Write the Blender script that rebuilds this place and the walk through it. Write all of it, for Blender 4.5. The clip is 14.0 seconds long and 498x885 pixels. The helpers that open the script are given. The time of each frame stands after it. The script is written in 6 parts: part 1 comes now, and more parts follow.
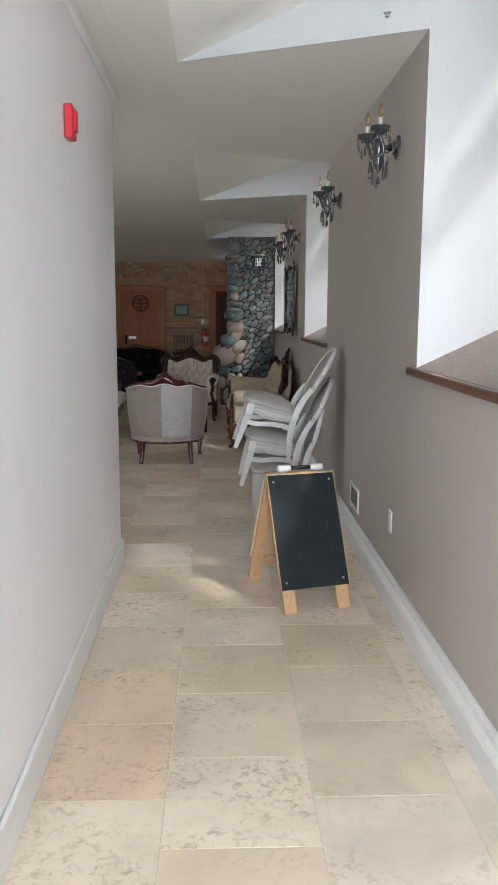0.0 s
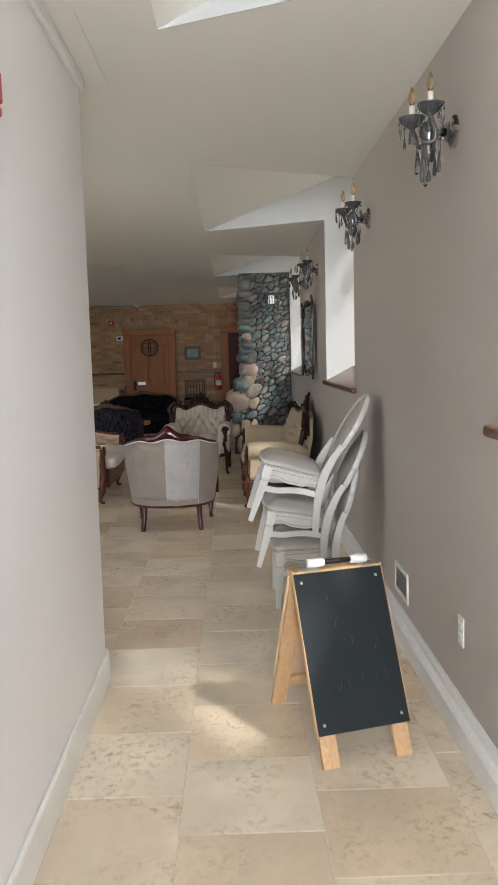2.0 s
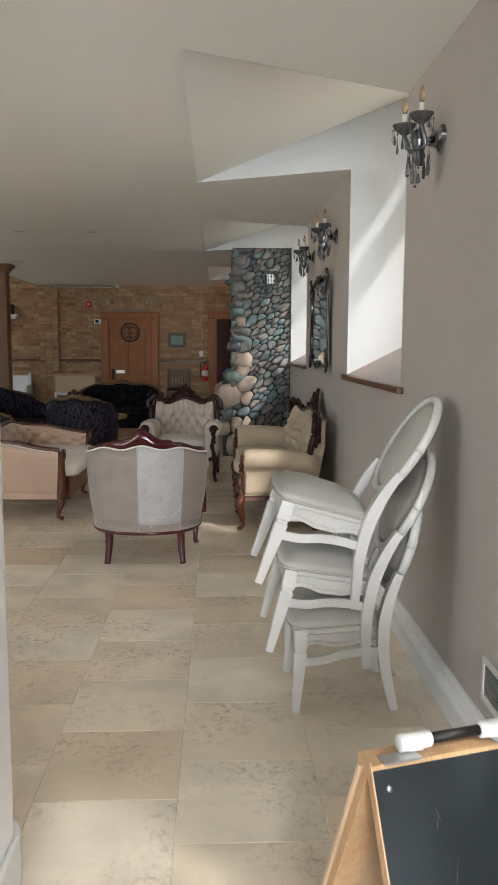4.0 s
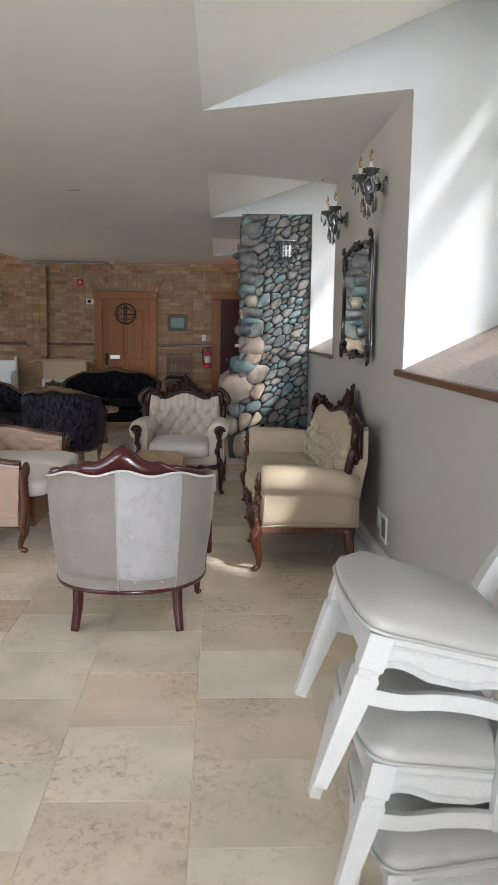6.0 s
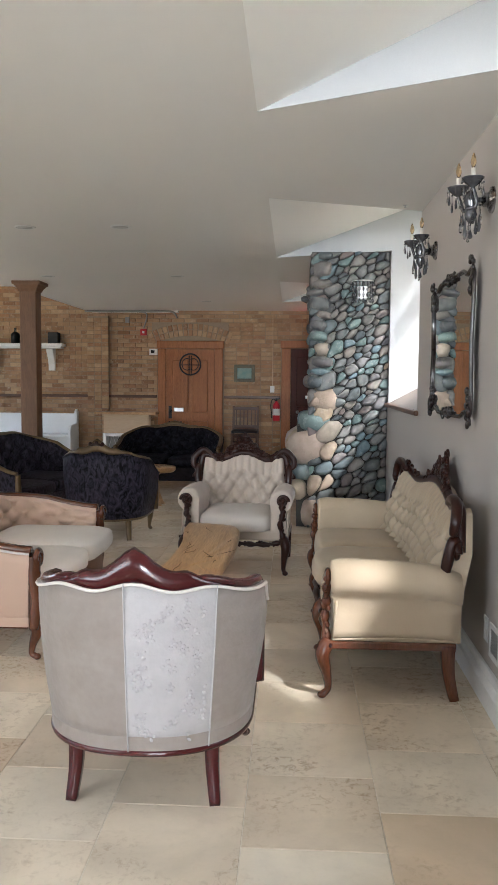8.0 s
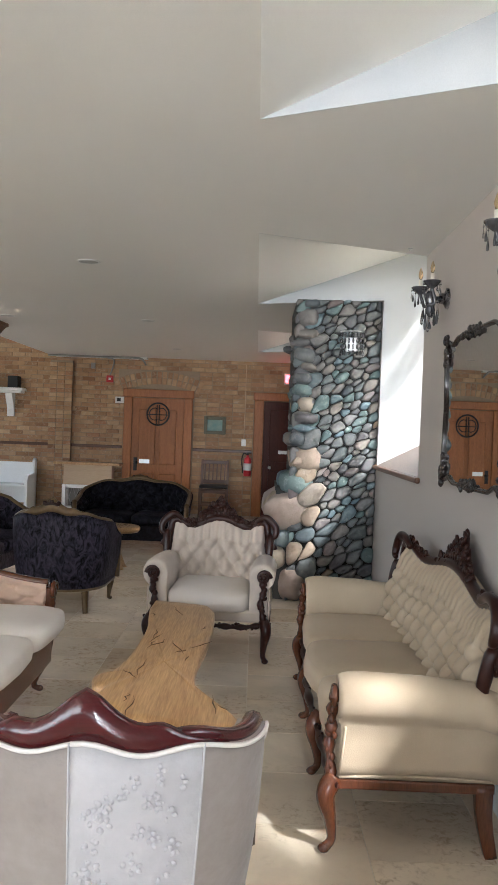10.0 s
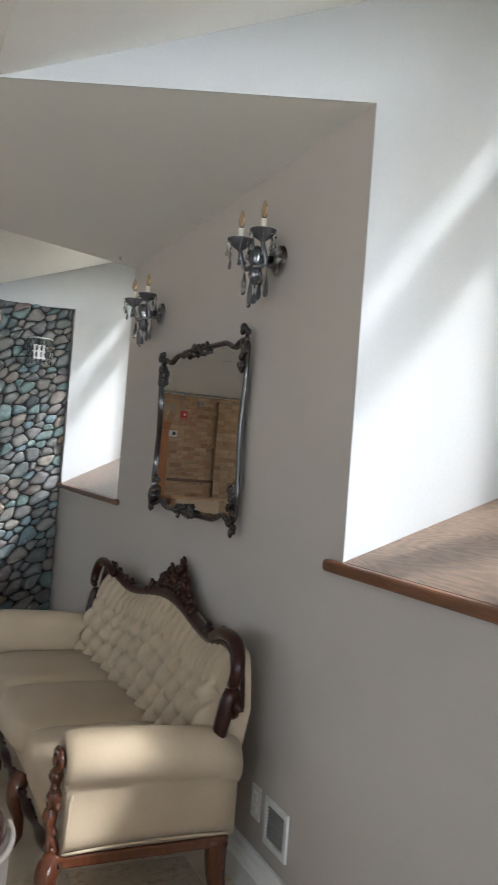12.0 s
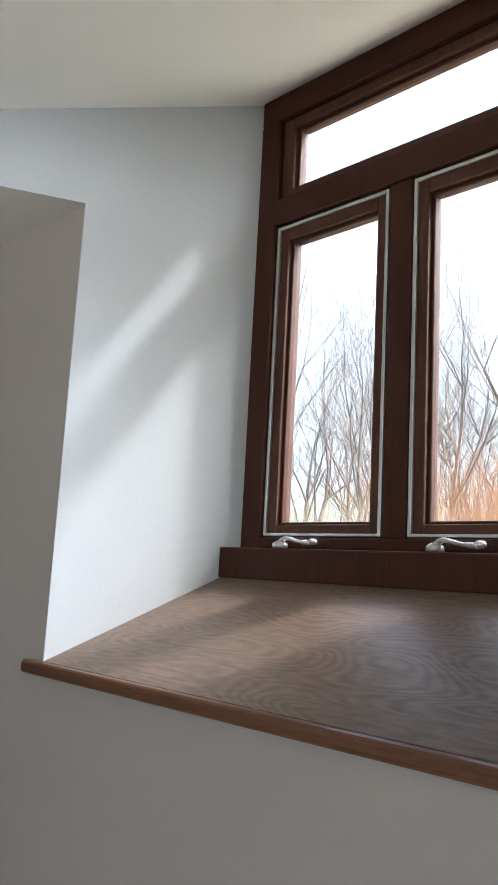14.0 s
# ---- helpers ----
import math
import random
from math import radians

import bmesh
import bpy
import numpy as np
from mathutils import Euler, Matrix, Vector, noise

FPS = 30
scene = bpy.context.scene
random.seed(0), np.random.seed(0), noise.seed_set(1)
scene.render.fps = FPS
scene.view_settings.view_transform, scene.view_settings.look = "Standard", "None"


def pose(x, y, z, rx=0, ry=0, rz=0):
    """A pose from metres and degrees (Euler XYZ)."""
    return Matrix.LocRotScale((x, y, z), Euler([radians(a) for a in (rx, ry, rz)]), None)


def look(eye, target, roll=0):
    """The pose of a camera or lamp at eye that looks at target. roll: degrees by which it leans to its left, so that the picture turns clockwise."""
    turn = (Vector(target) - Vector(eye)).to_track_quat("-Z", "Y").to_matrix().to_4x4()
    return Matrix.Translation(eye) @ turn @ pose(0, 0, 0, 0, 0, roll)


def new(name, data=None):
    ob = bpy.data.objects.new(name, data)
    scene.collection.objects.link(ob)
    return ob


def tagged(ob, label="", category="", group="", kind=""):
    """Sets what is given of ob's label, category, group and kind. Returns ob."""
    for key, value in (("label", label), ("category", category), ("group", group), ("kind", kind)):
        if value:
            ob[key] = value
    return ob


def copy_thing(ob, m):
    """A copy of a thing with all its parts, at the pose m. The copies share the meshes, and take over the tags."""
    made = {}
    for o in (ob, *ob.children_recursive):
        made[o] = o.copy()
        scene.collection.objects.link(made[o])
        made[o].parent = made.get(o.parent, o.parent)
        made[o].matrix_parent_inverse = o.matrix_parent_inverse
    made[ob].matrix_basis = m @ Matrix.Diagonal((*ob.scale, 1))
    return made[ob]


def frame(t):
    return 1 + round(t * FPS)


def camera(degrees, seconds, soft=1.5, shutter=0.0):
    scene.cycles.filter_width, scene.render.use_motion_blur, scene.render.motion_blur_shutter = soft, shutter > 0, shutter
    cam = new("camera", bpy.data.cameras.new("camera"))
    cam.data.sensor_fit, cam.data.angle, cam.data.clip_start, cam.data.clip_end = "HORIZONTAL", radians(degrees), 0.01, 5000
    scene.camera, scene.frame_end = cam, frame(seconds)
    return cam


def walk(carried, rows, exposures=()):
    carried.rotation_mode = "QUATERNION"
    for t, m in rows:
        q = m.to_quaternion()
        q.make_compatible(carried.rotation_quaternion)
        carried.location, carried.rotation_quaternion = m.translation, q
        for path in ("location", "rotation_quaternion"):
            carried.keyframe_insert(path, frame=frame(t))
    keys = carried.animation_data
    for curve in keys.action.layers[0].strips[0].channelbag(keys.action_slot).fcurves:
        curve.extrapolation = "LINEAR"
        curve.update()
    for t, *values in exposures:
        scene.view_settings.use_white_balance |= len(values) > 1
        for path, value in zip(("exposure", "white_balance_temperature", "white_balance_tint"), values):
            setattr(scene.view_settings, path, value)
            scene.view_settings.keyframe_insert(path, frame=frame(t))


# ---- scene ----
cam = camera(35.0, 14.0, soft=0.9, shutter=0.2)
PATH = [
    (0, (-0.903, 0.217, 1.475), (-0.826, 2.19, 1.153), 0.3),
    (0.5, (-0.893, 0.287, 1.468), (-0.863, 2.263, 1.156), -0.2),
    (1, (-0.902, 0.589, 1.464), (-0.901, 2.575, 1.229), 1.5),
    (1.5, (-0.885, 0.928, 1.452), (-0.821, 2.906, 1.158), -0.3),
    (2, (-0.857, 1.265, 1.488), (-0.823, 3.252, 1.267), -1.5),
    (2.5, (-0.889, 1.666, 1.473), (-0.849, 3.656, 1.277), -0.4),
    (3, (-0.913, 2.052, 1.456), (-0.842, 4.039, 1.242), -0.3),
    (5.5, (-0.983, 3.943, 1.429), (-0.908, 5.923, 1.16), 0.8),
    (6, (-0.994, 4.302, 1.436), (-0.916, 6.28, 1.154), 0.8),
    (6.5, (-0.929, 4.632, 1.431), (-0.926, 6.614, 1.159), 0.1),
    (7, (-0.912, 4.896, 1.426), (-0.999, 6.879, 1.183), -0.2),
    (7.5, (-0.937, 5.166, 1.456), (-1.044, 7.156, 1.284), 0.1),
    (7.7, (-0.923, 5.245, 1.455), (-1.036, 7.234, 1.285), 0.3),
    (9.8, (-1.029, 5.978, 1.523), (-1.063, 7.977, 1.489), 2.5),
    (10, (-1.067, 6.07, 1.506), (-1.086, 8.07, 1.473), 2.2),
    (10.5, (-1.116, 6.251, 1.488), (-1.121, 8.251, 1.475), 1.8),
    (11, (-1.152, 6.384, 1.506), (-0.934, 8.372, 1.507), 3.8),
    (11.5, (-1.233, 6.434, 1.52), (-0.715, 8.365, 1.547), 3.9),
    (12, (-1.304, 6.448, 1.52), (-0.48, 8.27, 1.571), 4.4),
    (12.5, (-1.289, 6.442, 1.533), (-0.223, 8.134, 1.577), 4.9),
    (13, (-1.301, 6.443, 1.535), (-0.017, 7.973, 1.626), 5.0),
    (13.5, (-1.287, 6.44, 1.527), (0.108, 7.857, 1.741), 4.6),
    (14, (-1.292, 6.439, 1.529), (0.098, 7.842, 1.851), 3.1),
]
walk(cam, [(t, look(eye, target, roll)) for t, eye, target, roll in PATH],
     exposures=[(0.0, 3.1, 6000, 9), (1.5, 3.4, 6250, 9), (3.0, 3.6, 6450, 9), (5.5, 3.95, 5900, 8), (7.0, 4.3, 5900, 9), (10.0, 4.45, 5900, 9), (11.0, 4.5, 5900, 9), (12.0, 3.95, 5850, 7), (12.5, 3.75, 6800, 9), (13.0, 3.7, 6500, 9), (14.0, 3.6, 5750, 7)])

# ---- world and sun ----
SUN_TO = Vector((0.88, -1.0, 1.42)).normalized()
world = bpy.data.worlds.new("world")
scene.world = world
world.use_nodes = True
wn = world.node_tree.nodes
sky = wn.new("ShaderNodeTexSky")
sky.sky_type = "NISHITA"
sky.sun_disc = False
sky.sun_elevation = math.asin(SUN_TO.z)
sky.sun_rotation = math.atan2(SUN_TO.x, SUN_TO.y)
sky.dust_density = 6.0
sky.air_density = 1.0
wn["Background"].inputs["Strength"].default_value = 0.075
haze = wn.new("ShaderNodeHueSaturation")
haze.inputs["Saturation"].default_value = 0.65
world.node_tree.links.new(sky.outputs[0], haze.inputs["Color"])
world.node_tree.links.new(haze.outputs[0], wn["Background"].inputs["Color"])
sun = new("sun", bpy.data.lights.new("sun", "SUN"))
sun.data.energy = 0.42
sun.data.angle = radians(4.5)
sun.data.color = (1.0, 0.97, 0.92)
sun.matrix_world = look((12, -8, 20), Vector((12, -8, 20)) - SUN_TO)


def opening_fill(name, eye, to, w, h, watts):
    """A fill lamp added at an assumed opening out of view, for the sky's light."""
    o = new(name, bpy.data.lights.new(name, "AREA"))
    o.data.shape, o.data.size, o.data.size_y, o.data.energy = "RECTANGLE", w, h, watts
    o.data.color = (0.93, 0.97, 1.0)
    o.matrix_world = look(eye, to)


# Both lamps are added to brighten corridor and lounge; neither source is seen.
opening_fill("doorway_fill", (-0.735, -2.5, 1.5), (-0.735, 0.0, 1.68), 1.2, 1.85, 26.0)
opening_fill("window_light", (-4.7, 4.8, 1.68), (-4.7, 8.0, 1.5), 3.7, 1.4, 5.2)

# ---- materials ----


def mat(name, base, rough=0.6, metal=0.0, var=None, scale=8.0, bump=0.0, bump_scale=60.0, stretch=(1, 1, 1), coat=0.0, amount=0.5, rand=0.0, detail=6.0, sheen=0.0, rings=0.0, spec=0.5):
    """A procedural surface: two scales of colour variation towards var, fine relief, and a change from piece to piece."""
    m = bpy.data.materials.new(name)
    m.use_nodes = True
    n, l = m.node_tree.nodes, m.node_tree.links
    b = n["Principled BSDF"]
    b.inputs["Roughness"].default_value = rough
    b.inputs["Metallic"].default_value = metal
    b.inputs["Coat Weight"].default_value = coat
    b.inputs["Sheen Weight"].default_value = sheen
    b.inputs["Specular IOR Level"].default_value = spec
    tc = n.new("ShaderNodeTexCoord")
    mp = n.new("ShaderNodeMapping")
    mp.inputs["Scale"].default_value = stretch
    l.new(tc.outputs["Object"], mp.inputs["Vector"])
    var = var or tuple(c * 0.8 for c in base)
    t1 = n.new("ShaderNodeTexNoise")
    t1.inputs["Scale"].default_value = scale
    t1.inputs["Detail"].default_value = detail
    l.new(mp.outputs[0], t1.inputs["Vector"])
    if rings:
        t1.inputs["Distortion"].default_value = rings
    t2 = n.new("ShaderNodeTexNoise")
    t2.inputs["Scale"].default_value = bump_scale
    t2.inputs["Detail"].default_value = 4
    l.new(mp.outputs[0], t2.inputs["Vector"])
    mr = n.new("ShaderNodeMapRange")
    mr.inputs["From Min"].default_value, mr.inputs["From Max"].default_value = 0.35, 0.68
    mr.inputs["To Max"].default_value = amount
    l.new(t1.outputs[0], mr.inputs["Value"])
    mix = n.new("ShaderNodeMix")
    mix.data_type = "RGBA"
    mix.inputs[6].default_value, mix.inputs[7].default_value = (*base, 1), (*var, 1)
    l.new(mr.outputs[0], mix.inputs[0])
    hsv = n.new("ShaderNodeHueSaturation")
    l.new(mix.outputs[2], hsv.inputs["Color"])
    fine = n.new("ShaderNodeMapRange")
    fine.inputs["To Min"].default_value, fine.inputs["To Max"].default_value = 0.9, 1.1
    l.new(t2.outputs[0], fine.inputs["Value"])
    if rand:
        oi = n.new("ShaderNodeObjectInfo")
        rr = n.new("ShaderNodeMapRange")
        rr.inputs["To Min"].default_value, rr.inputs["To Max"].default_value = 1 - rand, 1 + rand * 0.7
        l.new(oi.outputs["Random"], rr.inputs["Value"])
        mu = n.new("ShaderNodeMath")
        mu.operation = "MULTIPLY"
        l.new(rr.outputs[0], mu.inputs[0])
        l.new(fine.outputs[0], mu.inputs[1])
        l.new(mu.outputs[0], hsv.inputs["Value"])
    else:
        l.new(fine.outputs[0], hsv.inputs["Value"])
    l.new(hsv.outputs[0], b.inputs["Base Color"])
    if bump:
        bp = n.new("ShaderNodeBump")
        bp.inputs["Strength"].default_value = bump
        bp.inputs["Distance"].default_value = 0.004
        l.new(t2.outputs[0], bp.inputs["Height"])
        l.new(bp.outputs[0], b.inputs["Normal"])
    return m


def piece_mat(name, ramp, rough, scale, vein, bump=0.3, coat=0.0, island=False, bscale=45.0, vscale=14.0, vmax=0.6, vmin=0.54, cloud=0.0):
    """Stone, brick or tile: each piece takes its own colour from the ramp, with blotches and pits; cloud gathers the pits in patches."""
    m = bpy.data.materials.new(name)
    m.use_nodes = True
    n, l = m.node_tree.nodes, m.node_tree.links
    b = n["Principled BSDF"]
    b.inputs["Roughness"].default_value = rough
    b.inputs["Coat Weight"].default_value = coat
    geo = n.new("ShaderNodeNewGeometry")
    oi = n.new("ShaderNodeObjectInfo")
    cr = n.new("ShaderNodeValToRGB")
    e = cr.color_ramp.elements
    e[0].position, e[0].color = 0, (*ramp[0], 1)
    e[1].position, e[1].color = 1, (*ramp[-1], 1)
    for i, c in enumerate(ramp[1:-1], 1):
        x = e.new(i / (len(ramp) - 1))
        x.color = (*c, 1)
    l.new(geo.outputs["Random Per Island"] if island else oi.outputs["Random"], cr.inputs[0])
    add = n.new("ShaderNodeVectorMath")
    add.operation = "MULTIPLY_ADD"
    add.inputs[1].default_value = (37, 51, 23)
    rv = n.new("ShaderNodeCombineXYZ")
    for i in range(3):
        l.new(geo.outputs["Random Per Island"] if island else oi.outputs["Random"], rv.inputs[i])
    l.new(rv.outputs[0], add.inputs[0])
    l.new(geo.outputs["Position"], add.inputs[2])
    t1 = n.new("ShaderNodeTexNoise")
    t1.inputs["Scale"].default_value, t1.inputs["Detail"].default_value = scale, 8
    t1.inputs["Distortion"].default_value = 0.6
    l.new(add.outputs[0], t1.inputs["Vector"])
    t2 = n.new("ShaderNodeTexNoise")
    t2.inputs["Scale"].default_value, t2.inputs["Detail"].default_value = vscale, 12
    t2.inputs["Roughness"].default_value = 0.72
    t2.inputs["Distortion"].default_value = 0.5
    l.new(add.outputs[0], t2.inputs["Vector"])
    r1 = n.new("ShaderNodeMapRange")
    r1.inputs["To Min"].default_value, r1.inputs["To Max"].default_value = 0.62, 1.34
    l.new(t1.outputs[0], r1.inputs["Value"])
    r2 = n.new("ShaderNodeMapRange")
    r2.inputs["From Min"].default_value, r2.inputs["From Max"].default_value = vmin, vmin + 0.15
    r2.inputs["To Max"].default_value = vmax
    l.new(t2.outputs[0], r2.inputs["Value"])
    mul = n.new("ShaderNodeMix")
    mul.data_type, mul.blend_type = "RGBA", "MULTIPLY"
    mul.inputs[0].default_value = 1
    l.new(cr.outputs[0], mul.inputs[6])
    l.new(r1.outputs[0], mul.inputs[7])
    mix = n.new("ShaderNodeMix")
    mix.data_type = "RGBA"
    mix.inputs[7].default_value = (*vein, 1)
    if cloud:
        t4 = n.new("ShaderNodeTexNoise")
        t4.inputs["Scale"].default_value, t4.inputs["Detail"].default_value = cloud, 3
        l.new(add.outputs[0], t4.inputs["Vector"])
        r4 = n.new("ShaderNodeMapRange")
        r4.inputs["From Min"].default_value, r4.inputs["From Max"].default_value = 0.44, 0.62
        r4.inputs["To Min"].default_value = 0.08
        l.new(t4.outputs[0], r4.inputs["Value"])
        gather = n.new("ShaderNodeMath")
        gather.operation = "MULTIPLY"
        l.new(r2.outputs[0], gather.inputs[0])
        l.new(r4.outputs[0], gather.inputs[1])
        l.new(gather.outputs[0], mix.inputs[0])
    else:
        l.new(r2.outputs[0], mix.inputs[0])
    l.new(mul.outputs[2], mix.inputs[6])
    l.new(mix.outputs[2], b.inputs["Base Color"])
    t3 = n.new("ShaderNodeTexNoise")
    t3.inputs["Scale"].default_value, t3.inputs["Detail"].default_value = bscale, 8
    l.new(add.outputs[0], t3.inputs["Vector"])
    bp = n.new("ShaderNodeBump")
    bp.inputs["Strength"].default_value, bp.inputs["Distance"].default_value = bump, 0.006
    l.new(t3.outputs[0], bp.inputs["Height"])
    l.new(bp.outputs[0], b.inputs["Normal"])
    return m


def wood_mat(name, dark, light, rough=0.35, scale=3.0, axis=0, coat=0.2, grain=9.0, dist=5.0, cath=1.0, spec=0.5):
    """Wood: long cathedral figure along one axis and fine pores."""
    m = bpy.data.materials.new(name)
    m.use_nodes = True
    n, l = m.node_tree.nodes, m.node_tree.links
    b = n["Principled BSDF"]
    b.inputs["Roughness"].default_value = rough
    b.inputs["Coat Weight"].default_value = coat
    b.inputs["Coat Roughness"].default_value = 0.2
    b.inputs["Specular IOR Level"].default_value = spec
    tc = n.new("ShaderNodeTexCoord")
    mp = n.new("ShaderNodeMapping")
    s = [grain, grain, grain]
    s[axis] = 1.0
    mp.inputs["Scale"].default_value = s
    l.new(tc.outputs["Object"], mp.inputs["Vector"])
    t = n.new("ShaderNodeTexNoise")
    t.inputs["Scale"].default_value, t.inputs["Detail"].default_value, t.inputs["Distortion"].default_value = scale * 0.35, 3 if cath == 1 else 1, 0.4
    l.new(mp.outputs[0], t.inputs["Vector"])
    w = n.new("ShaderNodeMath")
    w.operation = "MULTIPLY"
    w.inputs[1].default_value = dist * 6 * cath
    l.new(t.outputs[0], w.inputs[0])
    sn = n.new("ShaderNodeMath")
    sn.operation = "SINE"
    l.new(w.outputs[0], sn.inputs[0])
    p = n.new("ShaderNodeTexNoise")
    p.inputs["Scale"].default_value, p.inputs["Detail"].default_value = scale * 6, 6
    l.new(mp.outputs[0], p.inputs["Vector"])
    a = n.new("ShaderNodeMath")
    a.operation = "MULTIPLY_ADD"
    a.inputs[1].default_value, a.inputs[2].default_value = (0.08 if cath == 1 else 0.14), 0.0
    l.new(sn.outputs[0], a.inputs[0])
    a2 = n.new("ShaderNodeMath")
    a2.operation = "ADD"
    l.new(a.outputs[0], a2.inputs[0])
    l.new(p.outputs[0], a2.inputs[1])
    mix = n.new("ShaderNodeMix")
    mix.data_type = "RGBA"
    mix.inputs[6].default_value, mix.inputs[7].default_value = (*dark, 1), (*light, 1)
    l.new(a2.outputs[0], mix.inputs[0])
    l.new(mix.outputs[2], b.inputs["Base Color"])
    bp = n.new("ShaderNodeBump")
    bp.inputs["Strength"].default_value, bp.inputs["Distance"].default_value = 0.15, 0.002
    l.new(p.outputs[0], bp.inputs["Height"])
    l.new(bp.outputs[0], b.inputs["Normal"])
    return m


def glass_mat(name, tint=(1, 1, 1), rough=0.0):
    m = bpy.data.materials.new(name)
    m.use_nodes = True
    b = m.node_tree.nodes["Principled BSDF"]
    b.inputs["Base Color"].default_value = (*tint, 1)
    b.inputs["Roughness"].default_value = rough
    b.inputs["Transmission Weight"].default_value = 1
    b.inputs["IOR"].default_value = 1.45
    return m


def pane_mat(name):
    """Thin clear sheet glass: straight through, with a little gloss."""
    m = bpy.data.materials.new(name)
    m.use_nodes = True
    n, l = m.node_tree.nodes, m.node_tree.links
    n.remove(n["Principled BSDF"])
    clear = n.new("ShaderNodeBsdfTransparent")
    clear.inputs["Color"].default_value = (0.96, 0.975, 0.97, 1)
    gloss = n.new("ShaderNodeBsdfGlossy")
    gloss.inputs["Roughness"].default_value = 0.02
    mix = n.new("ShaderNodeMixShader")
    mix.inputs[0].default_value = 0.06
    l.new(clear.outputs[0], mix.inputs[1])
    l.new(gloss.outputs[0], mix.inputs[2])
    l.new(mix.outputs[0], n["Material Output"].inputs["Surface"])
    return m


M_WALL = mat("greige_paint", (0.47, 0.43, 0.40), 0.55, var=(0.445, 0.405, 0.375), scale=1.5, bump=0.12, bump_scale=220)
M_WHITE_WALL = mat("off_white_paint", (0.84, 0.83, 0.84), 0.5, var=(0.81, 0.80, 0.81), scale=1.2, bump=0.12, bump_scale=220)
# Reveals are paler and bluer than the wall: window daylight put into colour.
M_REVEAL = mat("daylit_reveal", (0.53, 0.545, 0.56), 0.5, var=(0.505, 0.52, 0.535), scale=1.5, bump=0.1, bump_scale=220)
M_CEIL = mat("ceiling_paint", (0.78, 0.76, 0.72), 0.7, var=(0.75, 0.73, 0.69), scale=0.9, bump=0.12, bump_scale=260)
M_POCKET = mat("pale_pocket_slope", (0.92, 0.92, 0.90), 0.6, var=(0.90, 0.90, 0.88), scale=0.9, bump=0.1, bump_scale=260)
M_TRIM = mat("white_trim_paint", (0.78, 0.78, 0.77), 0.35, var=(0.7, 0.7, 0.68), scale=5, bump=0.05)
TRAV = [(0.67, 0.535, 0.385), (0.745, 0.63, 0.48), (0.79, 0.71, 0.58), (0.725, 0.605, 0.455), (0.775, 0.68, 0.54), (0.69, 0.565, 0.42), (0.79, 0.71, 0.585), (0.75, 0.64, 0.49)]
M_TILE = piece_mat("travertine", TRAV, 0.22, 2.4, (0.27, 0.165, 0.085), 0.10, bscale=40, vscale=30.0, vmax=0.62, vmin=0.50, cloud=2.2)
M_TILE_I = piece_mat("travertine_field", TRAV, 0.22, 2.4, (0.27, 0.165, 0.085), 0.10, island=True, bscale=40, vscale=30.0, vmax=0.62, vmin=0.50, cloud=2.2)
M_GROUT = mat("floor_grout", (0.70, 0.63, 0.52), 0.85, scale=20, bump=0.2)
BRICKS = [(0.29, 0.165, 0.085), (0.38, 0.235, 0.125), (0.46, 0.31, 0.175), (0.33, 0.17, 0.09), (0.42, 0.265, 0.145), (0.25, 0.13, 0.065), (0.50, 0.35, 0.21)]
M_BRICK = piece_mat("buff_brick", BRICKS, 0.85, 9, (0.55, 0.48, 0.38), 0.5)
M_BRICK_I = piece_mat("buff_brick_field", BRICKS, 0.85, 9, (0.55, 0.48, 0.38), 0.5, island=True)
M_MORTAR = mat("mortar", (0.31, 0.24, 0.17), 0.9, scale=18, bump=0.5)
M_STONE = piece_mat("river_stone", [(0.085, 0.095, 0.093), (0.14, 0.15, 0.15), (0.18, 0.155, 0.14), (0.10, 0.13, 0.14), (0.215, 0.19, 0.165), (0.125, 0.125, 0.13), (0.075, 0.09, 0.097), (0.19, 0.145, 0.135)], 0.62, 9, (0.28, 0.265, 0.235), 0.6, bscale=70, vscale=10, vmax=0.45)
M_STONE_PALE = piece_mat("pale_river_stone", [(0.33, 0.28, 0.23), (0.31, 0.24, 0.165), (0.35, 0.275, 0.245)], 0.75, 8, (0.40, 0.34, 0.28), 0.5, bscale=60)
M_STONE_GREEN = piece_mat("green_river_stone", [(0.10, 0.15, 0.145), (0.14, 0.19, 0.185), (0.115, 0.16, 0.19)], 0.7, 8, (0.40, 0.44, 0.42), 0.5, bscale=60)
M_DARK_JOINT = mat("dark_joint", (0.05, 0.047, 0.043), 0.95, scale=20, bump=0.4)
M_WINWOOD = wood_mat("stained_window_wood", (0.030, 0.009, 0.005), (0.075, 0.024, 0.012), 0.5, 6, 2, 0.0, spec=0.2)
# Lit copy of the window wood: daylight on the sashes put into colour.
M_LIT_SASH = wood_mat("lit_sash_wood", (0.045, 0.017, 0.010), (0.115, 0.048, 0.028), 0.45, 6, 2, 0.0, spec=0.25)
M_SILL = wood_mat("oak_sill", (0.070, 0.045, 0.031), (0.25, 0.17, 0.118), 0.36, 3.0, 1, 0.1, 5.5, 6.0, 8.0)
M_SILLNOSE = wood_mat("oak_sill_nosing", (0.07, 0.024, 0.010), (0.20, 0.085, 0.036), 0.36, 3, 1, 0.15)
M_GLASS = pane_mat("pane_glass")

